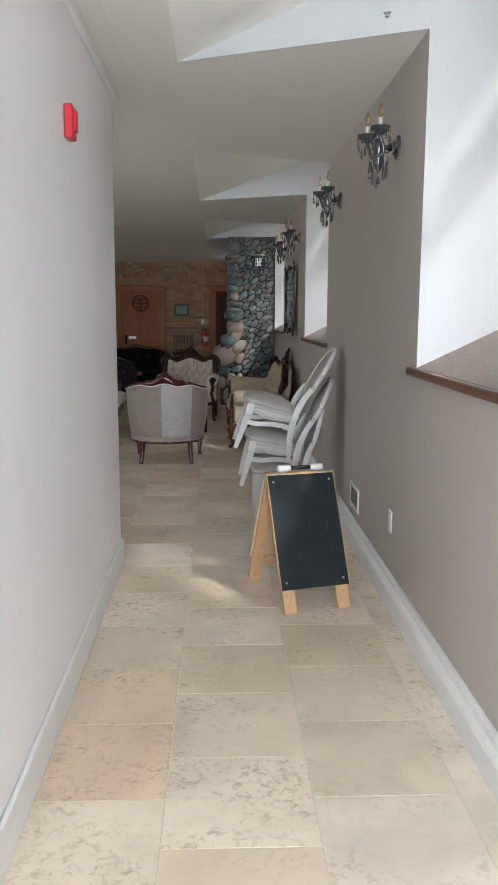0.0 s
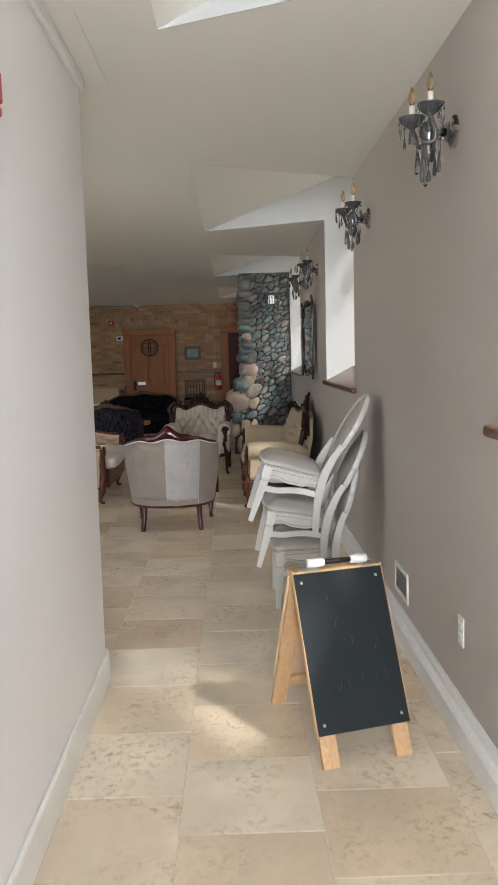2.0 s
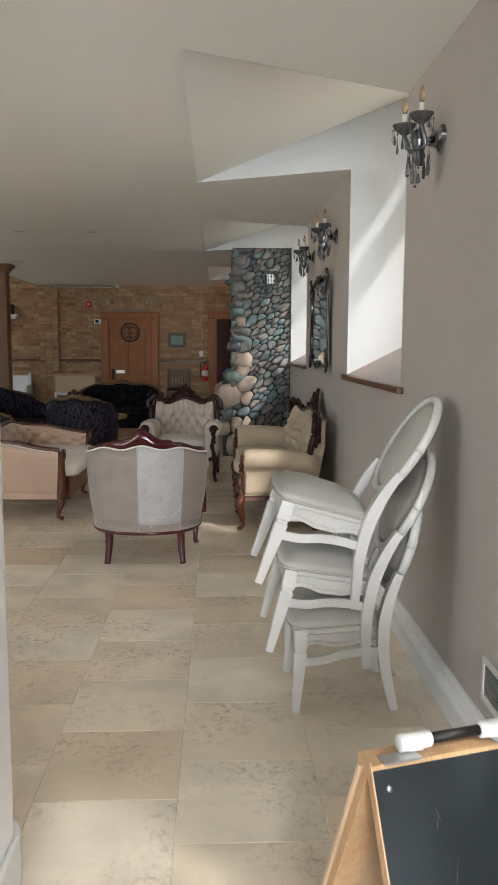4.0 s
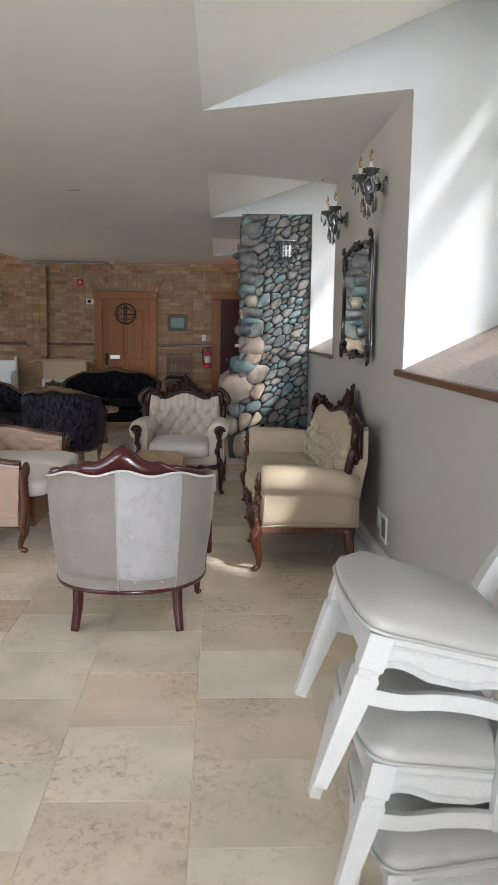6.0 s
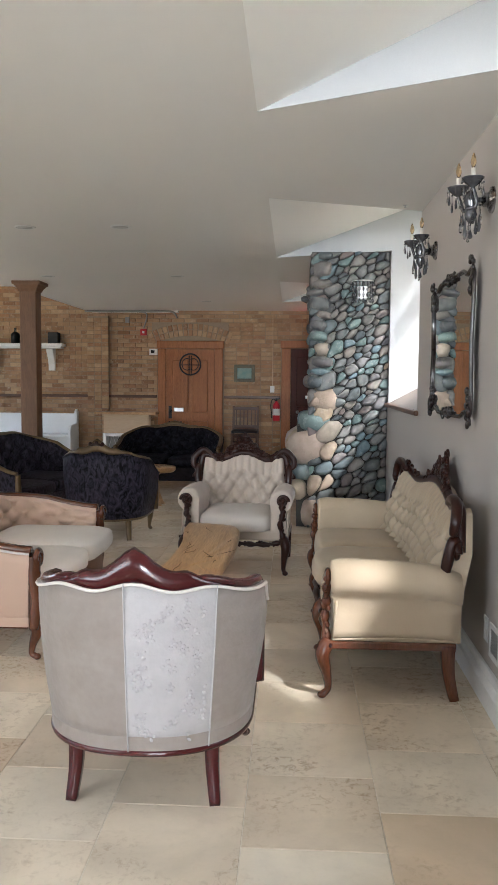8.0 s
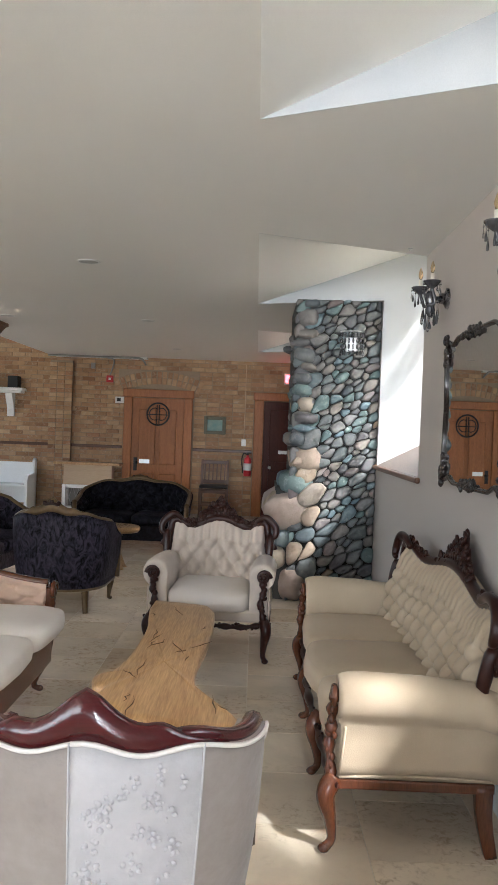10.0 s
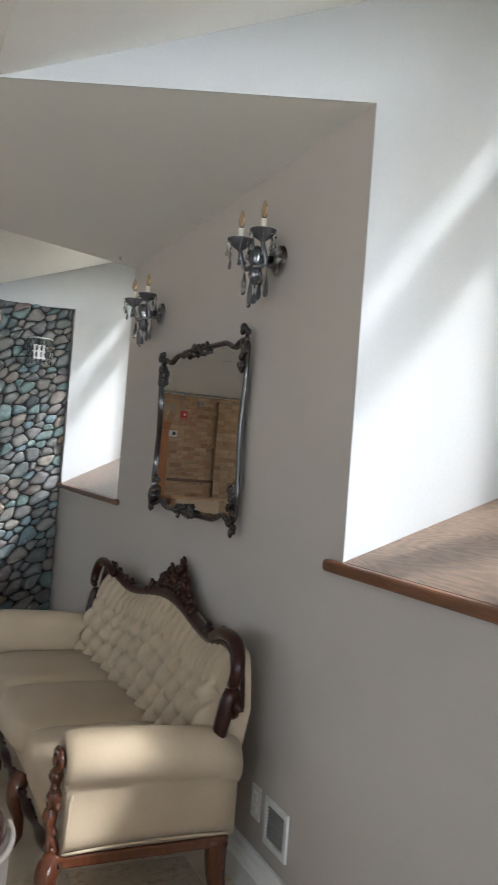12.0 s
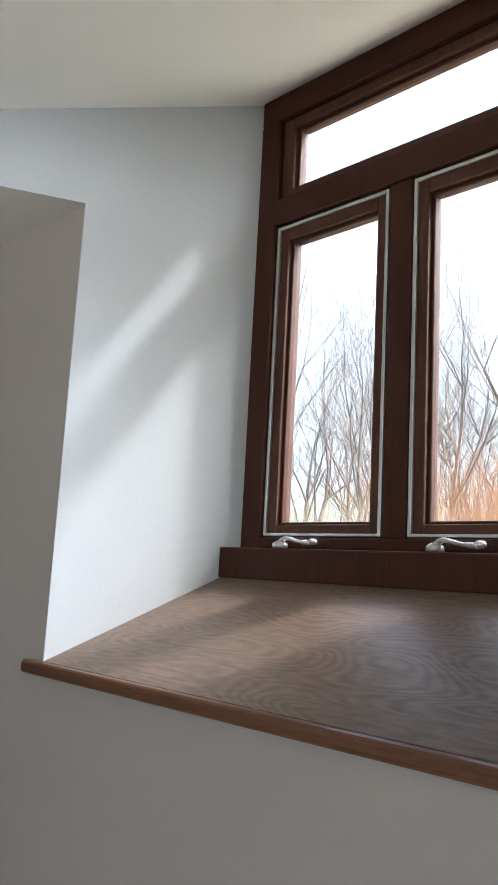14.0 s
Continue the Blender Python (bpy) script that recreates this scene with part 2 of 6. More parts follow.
# ---- mesh helpers ----


def link(name, bm, material, parent=None, label="", smooth=False):
    me = bpy.data.meshes.new(name)
    bmesh.ops.recalc_face_normals(bm, faces=bm.faces)
    bm.to_mesh(me)
    bm.free()
    if smooth:
        for p in me.polygons:
            p.use_smooth = True
    me.materials.append(material)
    ob = new(name, me)
    if parent:
        ob.parent = parent
    if label:
        ob["label"] = label
    return ob


def part(name, bm, material, parent, label="", smooth=True):
    return link(name, bm, material, parent, label, smooth)


def thing(name, label, category, m=None, group="", kind=""):
    ob = new(name)
    ob.empty_display_size = 0.1
    if m is not None:
        ob.matrix_world = m
    return tagged(ob, label, category, group, kind)


def box(bm, x0, x1, y0, y1, z0, z1, bevel=0.0, m=None, seg=2):
    """A box, its edges rounded by bevel, added to bm."""
    b = bmesh.new()
    vs = [b.verts.new((x, y, z)) for x in (x0, x1) for y in (y0, y1) for z in (z0, z1)]
    for f in ((0, 1, 3, 2), (4, 6, 7, 5), (0, 4, 5, 1), (2, 3, 7, 6), (0, 2, 6, 4), (1, 5, 7, 3)):
        b.faces.new([vs[i] for i in f])
    bmesh.ops.recalc_face_normals(b, faces=b.faces)
    if bevel:
        bmesh.ops.bevel(b, geom=b.edges, offset=bevel, segments=seg, affect="EDGES", profile=0.5)
    merge(bm, b, m)
    return bm


def merge(bm, b, m=None):
    if m is not None:
        b.transform(m)
    idx = {}
    for v in b.verts:
        idx[v] = bm.verts.new(v.co)
    for f in b.faces:
        try:
            bm.faces.new([idx[v] for v in f.verts])
        except ValueError:
            pass
    b.free()


def grid(bm, rows, close_u=False, close_v=False, cap=False):
    """Quads through rows of points."""
    vs = [[bm.verts.new(p) for p in r] for r in rows]
    nr, nc = len(vs), len(vs[0])
    for i in range(nr if close_v else nr - 1):
        for j in range(nc if close_u else nc - 1):
            a, b = vs[i], vs[(i + 1) % nr]
            bm.faces.new((a[j], a[(j + 1) % nc], b[(j + 1) % nc], b[j]))
    if cap:
        bm.faces.new(list(reversed(vs[0])))
        bm.faces.new(vs[-1])
    return vs


def tube(bm, pts, r, n=10, square=False, cap=True, flat=1.0):
    """A round or square bar along points; r is a number or one for each point."""
    pts = [Vector(p) for p in pts]
    rows = []
    up = Vector((0, 0, 1))
    last = None
    for i, p in enumerate(pts):
        d = (pts[min(i + 1, len(pts) - 1)] - pts[max(i - 1, 0)]).normalized()
        if last is None:
            ref = up if abs(d.z) < 0.9 else Vector((1, 0, 0))
            side = d.cross(ref).normalized()
        else:
            side = (last - d * last.dot(d)).normalized()
        last = side
        top = side.cross(d).normalized()
        rr = r[i] if isinstance(r, (list, tuple)) else r
        k = 4 if square else n
        off = math.pi / 4 if square else 0
        sc = rr * (math.sqrt(2) if square else 1)
        rows.append([p + side * (math.cos(2 * math.pi * j / k + off) * sc) + top * (math.sin(2 * math.pi * j / k + off) * sc * flat) for j in range(k)])
    grid(bm, rows, close_u=True, cap=cap)
    return bm


def lathe(bm, prof, n=16, m=None):
    """A turned shape from (radius, height) pairs."""
    b = bmesh.new()
    rows = [[Vector((r * math.cos(2 * math.pi * j / n), r * math.sin(2 * math.pi * j / n), z)) for j in range(n)] for r, z in prof]
    grid(b, rows, close_u=True, cap=True)
    merge(bm, b, m)
    return bm


def blob(bm, c, r, n=8, m=None):
    """A rounded lump with radii r."""
    b = bmesh.new()
    bmesh.ops.create_uvsphere(b, u_segments=n, v_segments=max(4, n // 2 + 1), radius=1)
    t = Matrix.Translation(c) @ (m or Matrix()) @ Matrix.Diagonal((*r, 1))
    merge(bm, b, t)
    return bm


def spline(pts, n=8):
    """Smooth points through the given ones."""
    pts = [Vector(p) for p in pts]
    out = []
    for i in range(len(pts) - 1):
        p0, p1, p2, p3 = pts[max(i - 1, 0)], pts[i], pts[i + 1], pts[min(i + 2, len(pts) - 1)]
        for k in range(n):
            t = k / n
            out.append(0.5 * ((2 * p1) + (p2 - p0) * t + (2 * p0 - 5 * p1 + 4 * p2 - p3) * t * t + (3 * p1 - p0 - 3 * p2 + p3) * t**3))
    out.append(pts[-1])
    return out


def prism(bm, poly, h0, h1, axis=2, bevel=0.0):
    """A flat outline raised along an axis: outline points give the other two."""
    b = bmesh.new()

    def at(p, h):
        c = [p[0], p[1]]
        c.insert(axis, h)
        return c
    lo = [b.verts.new(at(p, h0)) for p in poly]
    hi = [b.verts.new(at(p, h1)) for p in poly]
    n = len(poly)
    b.faces.new(lo)
    b.faces.new(list(reversed(hi)))
    for i in range(n):
        b.faces.new((lo[i], hi[i], hi[(i + 1) % n], lo[(i + 1) % n]))
    bmesh.ops.recalc_face_normals(b, faces=b.faces)
    if bevel:
        bmesh.ops.bevel(b, geom=[e for e in b.edges if e.calc_face_angle(0) > 0.6], offset=bevel, segments=2, affect="EDGES", profile=0.5)
    merge(bm, b)
    return bm


# ---- structure ----
CEIL = 2.68
FAR = 19.79
LEFT = -8.5
BACK = -2.4
T = 0.66
# niches along the window wall: near and far edge on the wall face, spread of the reveals
NICHES = [(2.08, 3.80, 0.47), (6.85, 8.56, 0.473), (11.25, 13.02, 0.40), (15.85, 17.6, 0.40)]
XW = 0.56
XS = -1.10
SILL_Z, SILL_IN = 1.235, 1.505
HEAD_Z = 3.19


def slab(name, x0, x1, y0, y1, z0, z1, material, label, category):
    bm = bmesh.new()
    box(bm, x0, x1, y0, y1, z0, z1)
    return tagged(link(name, bm, material), label, category, kind="structure")


def quad(bm, *pts):
    bm.faces.new([bm.verts.new(p) for p in pts])


# window wall: piers between niches, solid with splayed reveals, and the parapet under each sill
edges = [BACK] + [v for a, b, s in NICHES for v in (a, b)] + [FAR + 0.3]
for i in range(0, len(edges), 2):
    bm = bmesh.new()
    y0, y1 = edges[i], edges[i + 1]
    s0 = NICHES[i // 2 - 1][2] if i else 0
    s1 = NICHES[i // 2][2] if i // 2 < len(NICHES) else 0
    prism(bm, [(0, y0), (0, y1), (T, y1 + s1 * T), (T, y0 - s0 * T)], 0, CEIL + 0.9)
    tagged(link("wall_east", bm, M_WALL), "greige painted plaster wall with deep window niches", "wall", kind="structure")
for a, b, s in NICHES:
    bm = bmesh.new()
    prism(bm, [(0.0, 0), (0.0, SILL_Z - 0.035), (XW, SILL_IN - 0.035), (T, SILL_IN - 0.035), (T, 0)], a, b, axis=1)
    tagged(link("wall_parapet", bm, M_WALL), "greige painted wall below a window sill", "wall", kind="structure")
    bm = bmesh.new()
    prism(bm, [(XW - 0.05, HEAD_Z + 0.02), (T, HEAD_Z + 0.02), (T, CEIL + 0.9), (XW - 0.05, CEIL + 0.9)], a, b, axis=1)
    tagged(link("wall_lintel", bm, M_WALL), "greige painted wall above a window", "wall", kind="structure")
# skins of the splayed reveals, daylight put into their colour, up into the ceiling pockets
for a, b, s in NICHES:
    for y, sg in ((a, 1), (b, -1)):
        bm = bmesh.new()
        d = sg * s
        e = sg * 0.004
        rise = (HEAD_Z - CEIL) / (XW - XS)
        pts = [(0.0, SILL_Z - 0.03), (XW, SILL_IN - 0.03), (XW, HEAD_Z), (XS, CEIL), (0.0, CEIL)]
        face = [bm.verts.new((x, y + d * x + e, z)) for x, z in pts]
        back = [bm.verts.new((x, y + d * x - e * 0.5, z)) for x, z in pts]
        bm.faces.new(face)
        bm.faces.new(list(reversed(back)))
        for k in range(5):
            bm.faces.new((face[k], face[(k + 1) % 5], back[(k + 1) % 5], back[k]))
        tagged(link("window_reveal", bm, M_REVEAL), "splayed plaster window reveal with daylight in its pale bluish colour", "reveal", kind="structure")
# ceiling: one mesh with pockets sloping up to the window heads
bm = bmesh.new()
ys = [BACK]
for a, b, s in NICHES:
    ys += [a, b]
ys.append(FAR)
TOPZ = CEIL + 0.9


def cq(*p):
    bm.faces.new([bm.verts.new(v) for v in p])


for i in range(0, len(ys), 2):
    y0, y1 = ys[i], ys[i + 1]
    s0 = NICHES[i // 2 - 1][2] if i else 0
    s1 = NICHES[i // 2][2] if i // 2 < len(NICHES) else 0
    cq((0, y0, CEIL), (0, y1, CEIL), (XS, y1 - s1 * -XS, CEIL), (XS, y0 + s0 * -XS, CEIL))
for a, b, s in NICHES:
    cq((XS, a - s * 1.1, CEIL), (XS, b + s * 1.1, CEIL), (XW, b - s * XW, HEAD_Z), (XW, a + s * XW, HEAD_Z))
cq((XS, BACK, CEIL), (XS, FAR, CEIL), (-4.72, FAR, CEIL), (-4.72, BACK, CEIL))
cq((-4.72, BACK, CEIL), (-4.72, 16.0, CEIL), (LEFT, 16.0, CEIL), (LEFT, BACK, CEIL))
cq((-4.72, 16.0, CEIL), (-4.72, FAR, CEIL), (-4.72, FAR, TOPZ), (-4.72, 16.0, TOPZ))
cq((LEFT, 16.0, CEIL), (-4.72, 16.0, CEIL), (-4.72, 16.0, TOPZ), (LEFT, 16.0, TOPZ))
cq((LEFT - 0.3, BACK - 0.3, TOPZ), (T, BACK - 0.3, TOPZ), (T, FAR + 0.3, TOPZ), (LEFT - 0.3, FAR + 0.3, TOPZ))
cq((LEFT - 0.3, BACK - 0.3, TOPZ + 0.2), (T, BACK - 0.3, TOPZ + 0.2), (T, FAR + 0.3, TOPZ + 0.2), (LEFT - 0.3, FAR + 0.3, TOPZ + 0.2))
ceil_ob = tagged(link("ceiling", bm, M_CEIL), "off-white plaster ceiling with sloped white pockets to the windows", "ceiling", kind="structure")
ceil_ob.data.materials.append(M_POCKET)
# the pocket slopes get a paler colour than the flat ceiling
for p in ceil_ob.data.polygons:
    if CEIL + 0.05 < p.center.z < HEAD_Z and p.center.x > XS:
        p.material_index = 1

# corridor wall, its return, and the closing walls
bm = bmesh.new()
r = 0.10
arc = [(-1.487 - r + r * math.cos(a), 4.90 - r + r * math.sin(a)) for a in [math.pi / 2 * k / 8 for k in range(9)]]
prism(bm, [(-1.487, BACK), *arc, (-2.8, 4.90), (-2.8, 4.70), (-1.72, 4.70), (-1.72, BACK)], 0, CEIL + 0.05)
tagged(link("wall_corridor", bm, M_WHITE_WALL), "off-white painted corridor wall with a rounded end", "wall", kind="structure")
slab("wall_lounge", LEFT, -6.6, 4.70, 4.90, 0, CEIL + 0.05, M_WHITE_WALL, "plain off-white wall closing the lounge", "wall")
# The wide opening is unseen, added to throw light onto the lounge floor.
slab("wall_parapet", -6.6, -2.8, 4.70, 4.90, 0, 0.95, M_WHITE_WALL, "off-white wall below an added, unseen light opening", "wall")
slab("wall_lintel", -6.6, -2.8, 4.70, 4.90, 2.42, CEIL + 0.05, M_WHITE_WALL, "off-white wall above an added, unseen light opening", "wall")
# West openings are assumed, out of view, and sized to brighten the lounge.
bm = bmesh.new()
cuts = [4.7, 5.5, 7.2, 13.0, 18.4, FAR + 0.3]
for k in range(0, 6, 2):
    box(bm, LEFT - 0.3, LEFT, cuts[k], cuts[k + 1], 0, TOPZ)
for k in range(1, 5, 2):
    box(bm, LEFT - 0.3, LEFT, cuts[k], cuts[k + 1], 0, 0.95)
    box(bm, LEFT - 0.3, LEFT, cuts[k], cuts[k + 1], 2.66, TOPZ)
tagged(link("wall_west", bm, M_WHITE_WALL), "plain painted wall with assumed light openings closing the lounge", "wall", kind="structure")
# This doorway is assumed, never in view; it lets light into the corridor.
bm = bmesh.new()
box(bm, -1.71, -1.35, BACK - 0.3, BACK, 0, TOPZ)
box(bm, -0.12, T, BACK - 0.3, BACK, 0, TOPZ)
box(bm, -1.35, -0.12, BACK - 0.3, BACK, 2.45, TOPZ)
tagged(link("wall_south", bm, M_WHITE_WALL), "plain painted wall with an assumed doorway closing the corridor", "wall", kind="structure")
slab("floor", LEFT - 0.3, T, BACK - 0.3, FAR + 0.3, -0.2, -0.0022, M_GROUT, "beige travertine tile floor", "floor")
slab("wall_north", LEFT - 0.3, T, FAR + 0.012, FAR + 0.3, 0, TOPZ, M_MORTAR, "weathered buff brick wall", "wall")


def baseboard(x0, x1, y0, y1):
    bm = bmesh.new()
    box(bm, x0, x1, y0, y1, 0, 0.14, 0.006)
    return tagged(link("baseboard", bm, M_TRIM), "white painted baseboard", "baseboard", kind="structure")


bm = bmesh.new()
prism(bm, [(-0.001, 0.0), (-0.001, 0.142), (-0.016, 0.142), (-0.021, 0.132), (-0.024, 0.112), (-0.040, 0.104), (-0.050, 0.092), (-0.052, 0.0)], BACK, 13.0, axis=1, bevel=0.002)
tagged(link("baseboard", bm, M_TRIM), "white painted moulded baseboard", "baseboard", kind="structure")
baseboard(-1.486, -1.468, BACK, 4.80)
bm = bmesh.new()
tube(bm, [(-1.487 - r + (r + 0.009) * math.cos(a), 4.90 - r + (r + 0.009) * math.sin(a), 0.065) for a in [math.pi / 2 * k / 8 for k in range(9)]], 0.009, square=True, flat=7.2)
tagged(link("baseboard", bm, M_TRIM), "white painted baseboard rounding the wall end", "baseboard", kind="structure")
baseboard(LEFT, -1.59, 4.901, 4.917)


def sill_and_window(k, a, b, s):
    y0, y1 = a + s * XW, b - s * XW
    w = thing("window_%d" % (k + 1), "dark-stained wooden casement window with a transom light", "window", pose(XW, (y0 + y1) / 2, SILL_IN), kind="structure")
    hw = (y1 - y0) / 2
    zz = HEAD_Z - SILL_IN

    def bar(name, ya, yb, za, zb, xa=-0.03, xb=0.07, material=M_WINWOOD, bev=0.006, parent=w):
        bm = bmesh.new()
        box(bm, xa, xb, ya, yb, za, zb, bev)
        return part(name, bm, material, parent, smooth=False)
    bar("apron", -hw - 0.04, hw + 0.04, 0, 0.098, -0.085, 0.0)
    bar("jamb", -hw, -hw + 0.085, 0.06, zz - 0.102)
    bar("jamb", hw - 0.085, hw, 0.06, zz - 0.102)
    bar("head", -hw, hw, zz - 0.10, zz)
    bar("bottom_rail", -hw + 0.075, hw - 0.075, 0.10, 0.135)
    zt = 1.235
    bar("transom_bar", -hw + 0.07, hw - 0.07, zt - 0.045, zt + 0.05)
    bar("mullion", -0.04, 0.04, 0.13, zt - 0.04, -0.02)
    # casements, one each side of the mullion
    for c0, c1 in ((-hw + 0.087, -0.042), (0.042, hw - 0.087)):
        sash = bar("sash", c0, c0 + 0.048, 0.137, zt - 0.047, -0.008, 0.06, M_LIT_SASH, 0.004)
        bar("stile", c1 - 0.048, c1, 0.137, zt - 0.047, -0.008, 0.06, M_LIT_SASH, 0.004, sash)
        bar("rail", c0 + 0.048, c1 - 0.048, 0.137, 0.175, -0.008, 0.06, M_LIT_SASH, 0.004, sash)
        bar("rail", c0 + 0.048, c1 - 0.048, zt - 0.10, zt - 0.047, -0.008, 0.06, M_LIT_SASH, 0.004, sash)
        bar("screen_frame", c0 + 0.002, c0 + 0.014, 0.139, zt - 0.05, -0.018, -0.008, M_ALU, 0.002, sash)
        bar("screen_frame", c1 - 0.014, c1 - 0.002, 0.139, zt - 0.05, -0.018, -0.008, M_ALU, 0.002, sash)
        bar("screen_frame", c0 + 0.014, c1 - 0.014, zt - 0.062, zt - 0.05, -0.018, -0.008, M_ALU, 0.002, sash)
        bar("screen_frame", c0 + 0.014, c1 - 0.014, 0.139, 0.148, -0.018, -0.008, M_ALU, 0.002, sash)
        for ya, yb in ((c0 + 0.048, c0 + 0.060), (c1 - 0.060, c1 - 0.048)):
            bar("glazing_bead", ya, yb, 0.175, zt - 0.10, 0.006, 0.03, M_WINWOOD, 0.004, sash)
        for za, zb in ((0.175, 0.184), (zt - 0.112, zt - 0.10)):
            bar("glazing_bead", c0 + 0.060, c1 - 0.060, za, zb, 0.006, 0.03, M_WINWOOD, 0.004, sash)
        p = bar("pane", c0 + 0.044, c1 - 0.044, 0.17, zt - 0.095, 0.028, 0.034, M_GLASS, 0, sash)
        p.visible_shadow = False
        # folding crank handle
        bm = bmesh.new()
        cy = c1 - 0.16
        lathe(bm, [(0.004, 0.0), (0.026, 0.0), (0.024, 0.014), (0.012, 0.022), (0.004, 0.022)], 14, pose(-0.05, cy + 0.05, 0.10))
        tube(bm, spline([(-0.05, cy + 0.05, 0.118), (-0.056, cy + 0.02, 0.13), (-0.056, cy - 0.03, 0.12), (-0.052, cy - 0.075, 0.116)], 5), [0.012] * 6 + [0.010] * 6 + [0.014] * 4, 8, flat=0.6)
        blob(bm, (-0.052, cy - 0.08, 0.12), (0.014, 0.018, 0.011))
        part("crank_handle", bm, M_CHROME, w, "white metal crank handle")
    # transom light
    sash = bar("transom_sash", -hw + 0.087, -hw + 0.14, zt + 0.052, zz - 0.102, -0.008, 0.06, M_LIT_SASH, 0.004)
    bar("stile", hw - 0.14, hw - 0.087, zt + 0.052, zz - 0.102, -0.008, 0.06, M_LIT_SASH, 0.004, sash)
    bar("rail", -hw + 0.14, hw - 0.14, zt + 0.052, zt + 0.085, -0.008, 0.06, M_LIT_SASH, 0.004, sash)
    bar("rail", -hw + 0.14, hw - 0.14, zz - 0.14, zz - 0.102, -0.008, 0.06, M_LIT_SASH, 0.004, sash)
    for ya, yb in ((-hw + 0.14, -hw + 0.156), (hw - 0.156, hw - 0.14)):
        bar("glazing_bead", ya, yb, zt + 0.085, zz - 0.14, 0.006, 0.03, M_WINWOOD, 0.004, sash)
    for za, zb in ((zt + 0.085, zt + 0.096), (zz - 0.154, zz - 0.14)):
        bar("glazing_bead", -hw + 0.156, hw - 0.156, za, zb, 0.006, 0.03, M_WINWOOD, 0.004, sash)
    p = bar("pane", -hw + 0.13, hw - 0.13, zt + 0.08, zz - 0.135, 0.028, 0.034, M_GLASS, 0, sash)
    p.visible_shadow = False
    # sloping sill board with a nosing that runs past the niche
    bm = bmesh.new()
    prism(bm, [(0.0, a + 0.006), (0.0, b - 0.006), (XW - 0.08, b - s * (XW - 0.08) - 0.006), (XW - 0.08, a + s * (XW - 0.08) + 0.006)], 0, 0.03)
    for v in bm.verts:
        v.co.z += SILL_Z - 0.03 + (SILL_IN - SILL_Z) * v.co.x / (XW - 0.08)
    sb = tagged(link("window_sill", bm, M_SILL), "oak veneer window sill board sloping up to the window", "window sill", kind="structure")
    bm = bmesh.new()
    box(bm, -0.035, 0.0, a - 0.07, b + 0.07, SILL_Z - 0.038, SILL_Z + 0.001, 0.012, None, 3)
    part("nosing", bm, M_SILLNOSE, sb, "rounded oak nosing", False)


M_ALU = mat("screen_aluminium", (0.62, 0.63, 0.64), 0.35, 0.8, scale=30)
M_CHROME = mat("white_metal", (0.72, 0.72, 0.70), 0.25, 0.6, scale=30)
for k, (a, b, s) in enumerate(NICHES):
    sill_and_window(k, a, b, s)
# outside ground
bm = bmesh.new()
quad(bm, (-400, -400, -0.21), (400, -400, -0.21), (400, 400, -0.21), (-400, 400, -0.21))
M_GRASS = mat("winter_grass", (0.42, 0.37, 0.27), 0.95, var=(0.33, 0.30, 0.21), scale=0.6, bump=0.8, bump_scale=12)
tagged(link("ground", bm, M_GRASS), "dull winter grass outside the windows", "ground", kind="structure")

# ---- furniture materials ----
M_CREAM = mat("cream_velour", (0.46, 0.37, 0.265), 0.75, var=(0.40, 0.315, 0.22), scale=5, bump=0.15, bump_scale=300, sheen=0.08, spec=0.2)
M_CREAM_PALE = mat("pale_cream_velour", (0.56, 0.475, 0.40), 0.75, var=(0.49, 0.41, 0.34), scale=5, bump=0.15, bump_scale=300, sheen=0.08, spec=0.2)
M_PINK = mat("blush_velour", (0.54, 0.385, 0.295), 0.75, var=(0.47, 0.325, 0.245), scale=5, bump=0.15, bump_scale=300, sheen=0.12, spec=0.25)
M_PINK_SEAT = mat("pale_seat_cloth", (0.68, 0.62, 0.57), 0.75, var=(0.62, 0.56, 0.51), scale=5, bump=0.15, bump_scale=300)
M_SILVER = mat("silver_beige_brocade", (0.245, 0.205, 0.178), 0.6, var=(0.315, 0.27, 0.24), scale=9, bump=0.6, bump_scale=38, sheen=0.12, spec=0.25)
M_SILVER_MID = mat("silver_grey_brocade", (0.40, 0.378, 0.372), 0.5, var=(0.475, 0.45, 0.445), scale=9, bump=0.8, bump_scale=34, sheen=0.12, spec=0.25)
M_PURPLE = mat("crushed_plum_velvet", (0.0015, 0.001, 0.002), 0.55, var=(0.09, 0.077, 0.11), scale=13, bump=0.9, bump_scale=34, stretch=(1.3, 1.3, 0.8), amount=0.55, rings=2.2, spec=0.12)
M_BLACKV = mat("black_violet_velvet", (0.0015, 0.0012, 0.002), 0.55, var=(0.03, 0.027, 0.04), scale=11, bump=0.6, bump_scale=28, amount=0.5, rings=2.0, spec=0.1)
M_MAHOG = wood_mat("polished_mahogany", (0.040, 0.0035, 0.0045), (0.066, 0.0055, 0.0065), 0.17, 4, 0, 0.15)
M_WALNUT = wood_mat("dark_carved_walnut", (0.012, 0.003, 0.002), (0.036, 0.009, 0.0045), 0.28, 5, 0, 0.0, spec=0.3)
M_REDWOOD = wood_mat("red_brown_show_wood", (0.045, 0.012, 0.005), (0.14, 0.042, 0.016), 0.22, 5, 2, 0.3)
M_GOLDWOOD = mat("worn_gilt_wood", (0.14, 0.088, 0.036), 0.4, 0.35, var=(0.07, 0.04, 0.02), scale=25, bump=0.3)
M_WHITEPAINT = mat("white_painted_wood", (0.64, 0.625, 0.60), 0.35, var=(0.56, 0.545, 0.52), scale=6, bump=0.06, bump_scale=120)
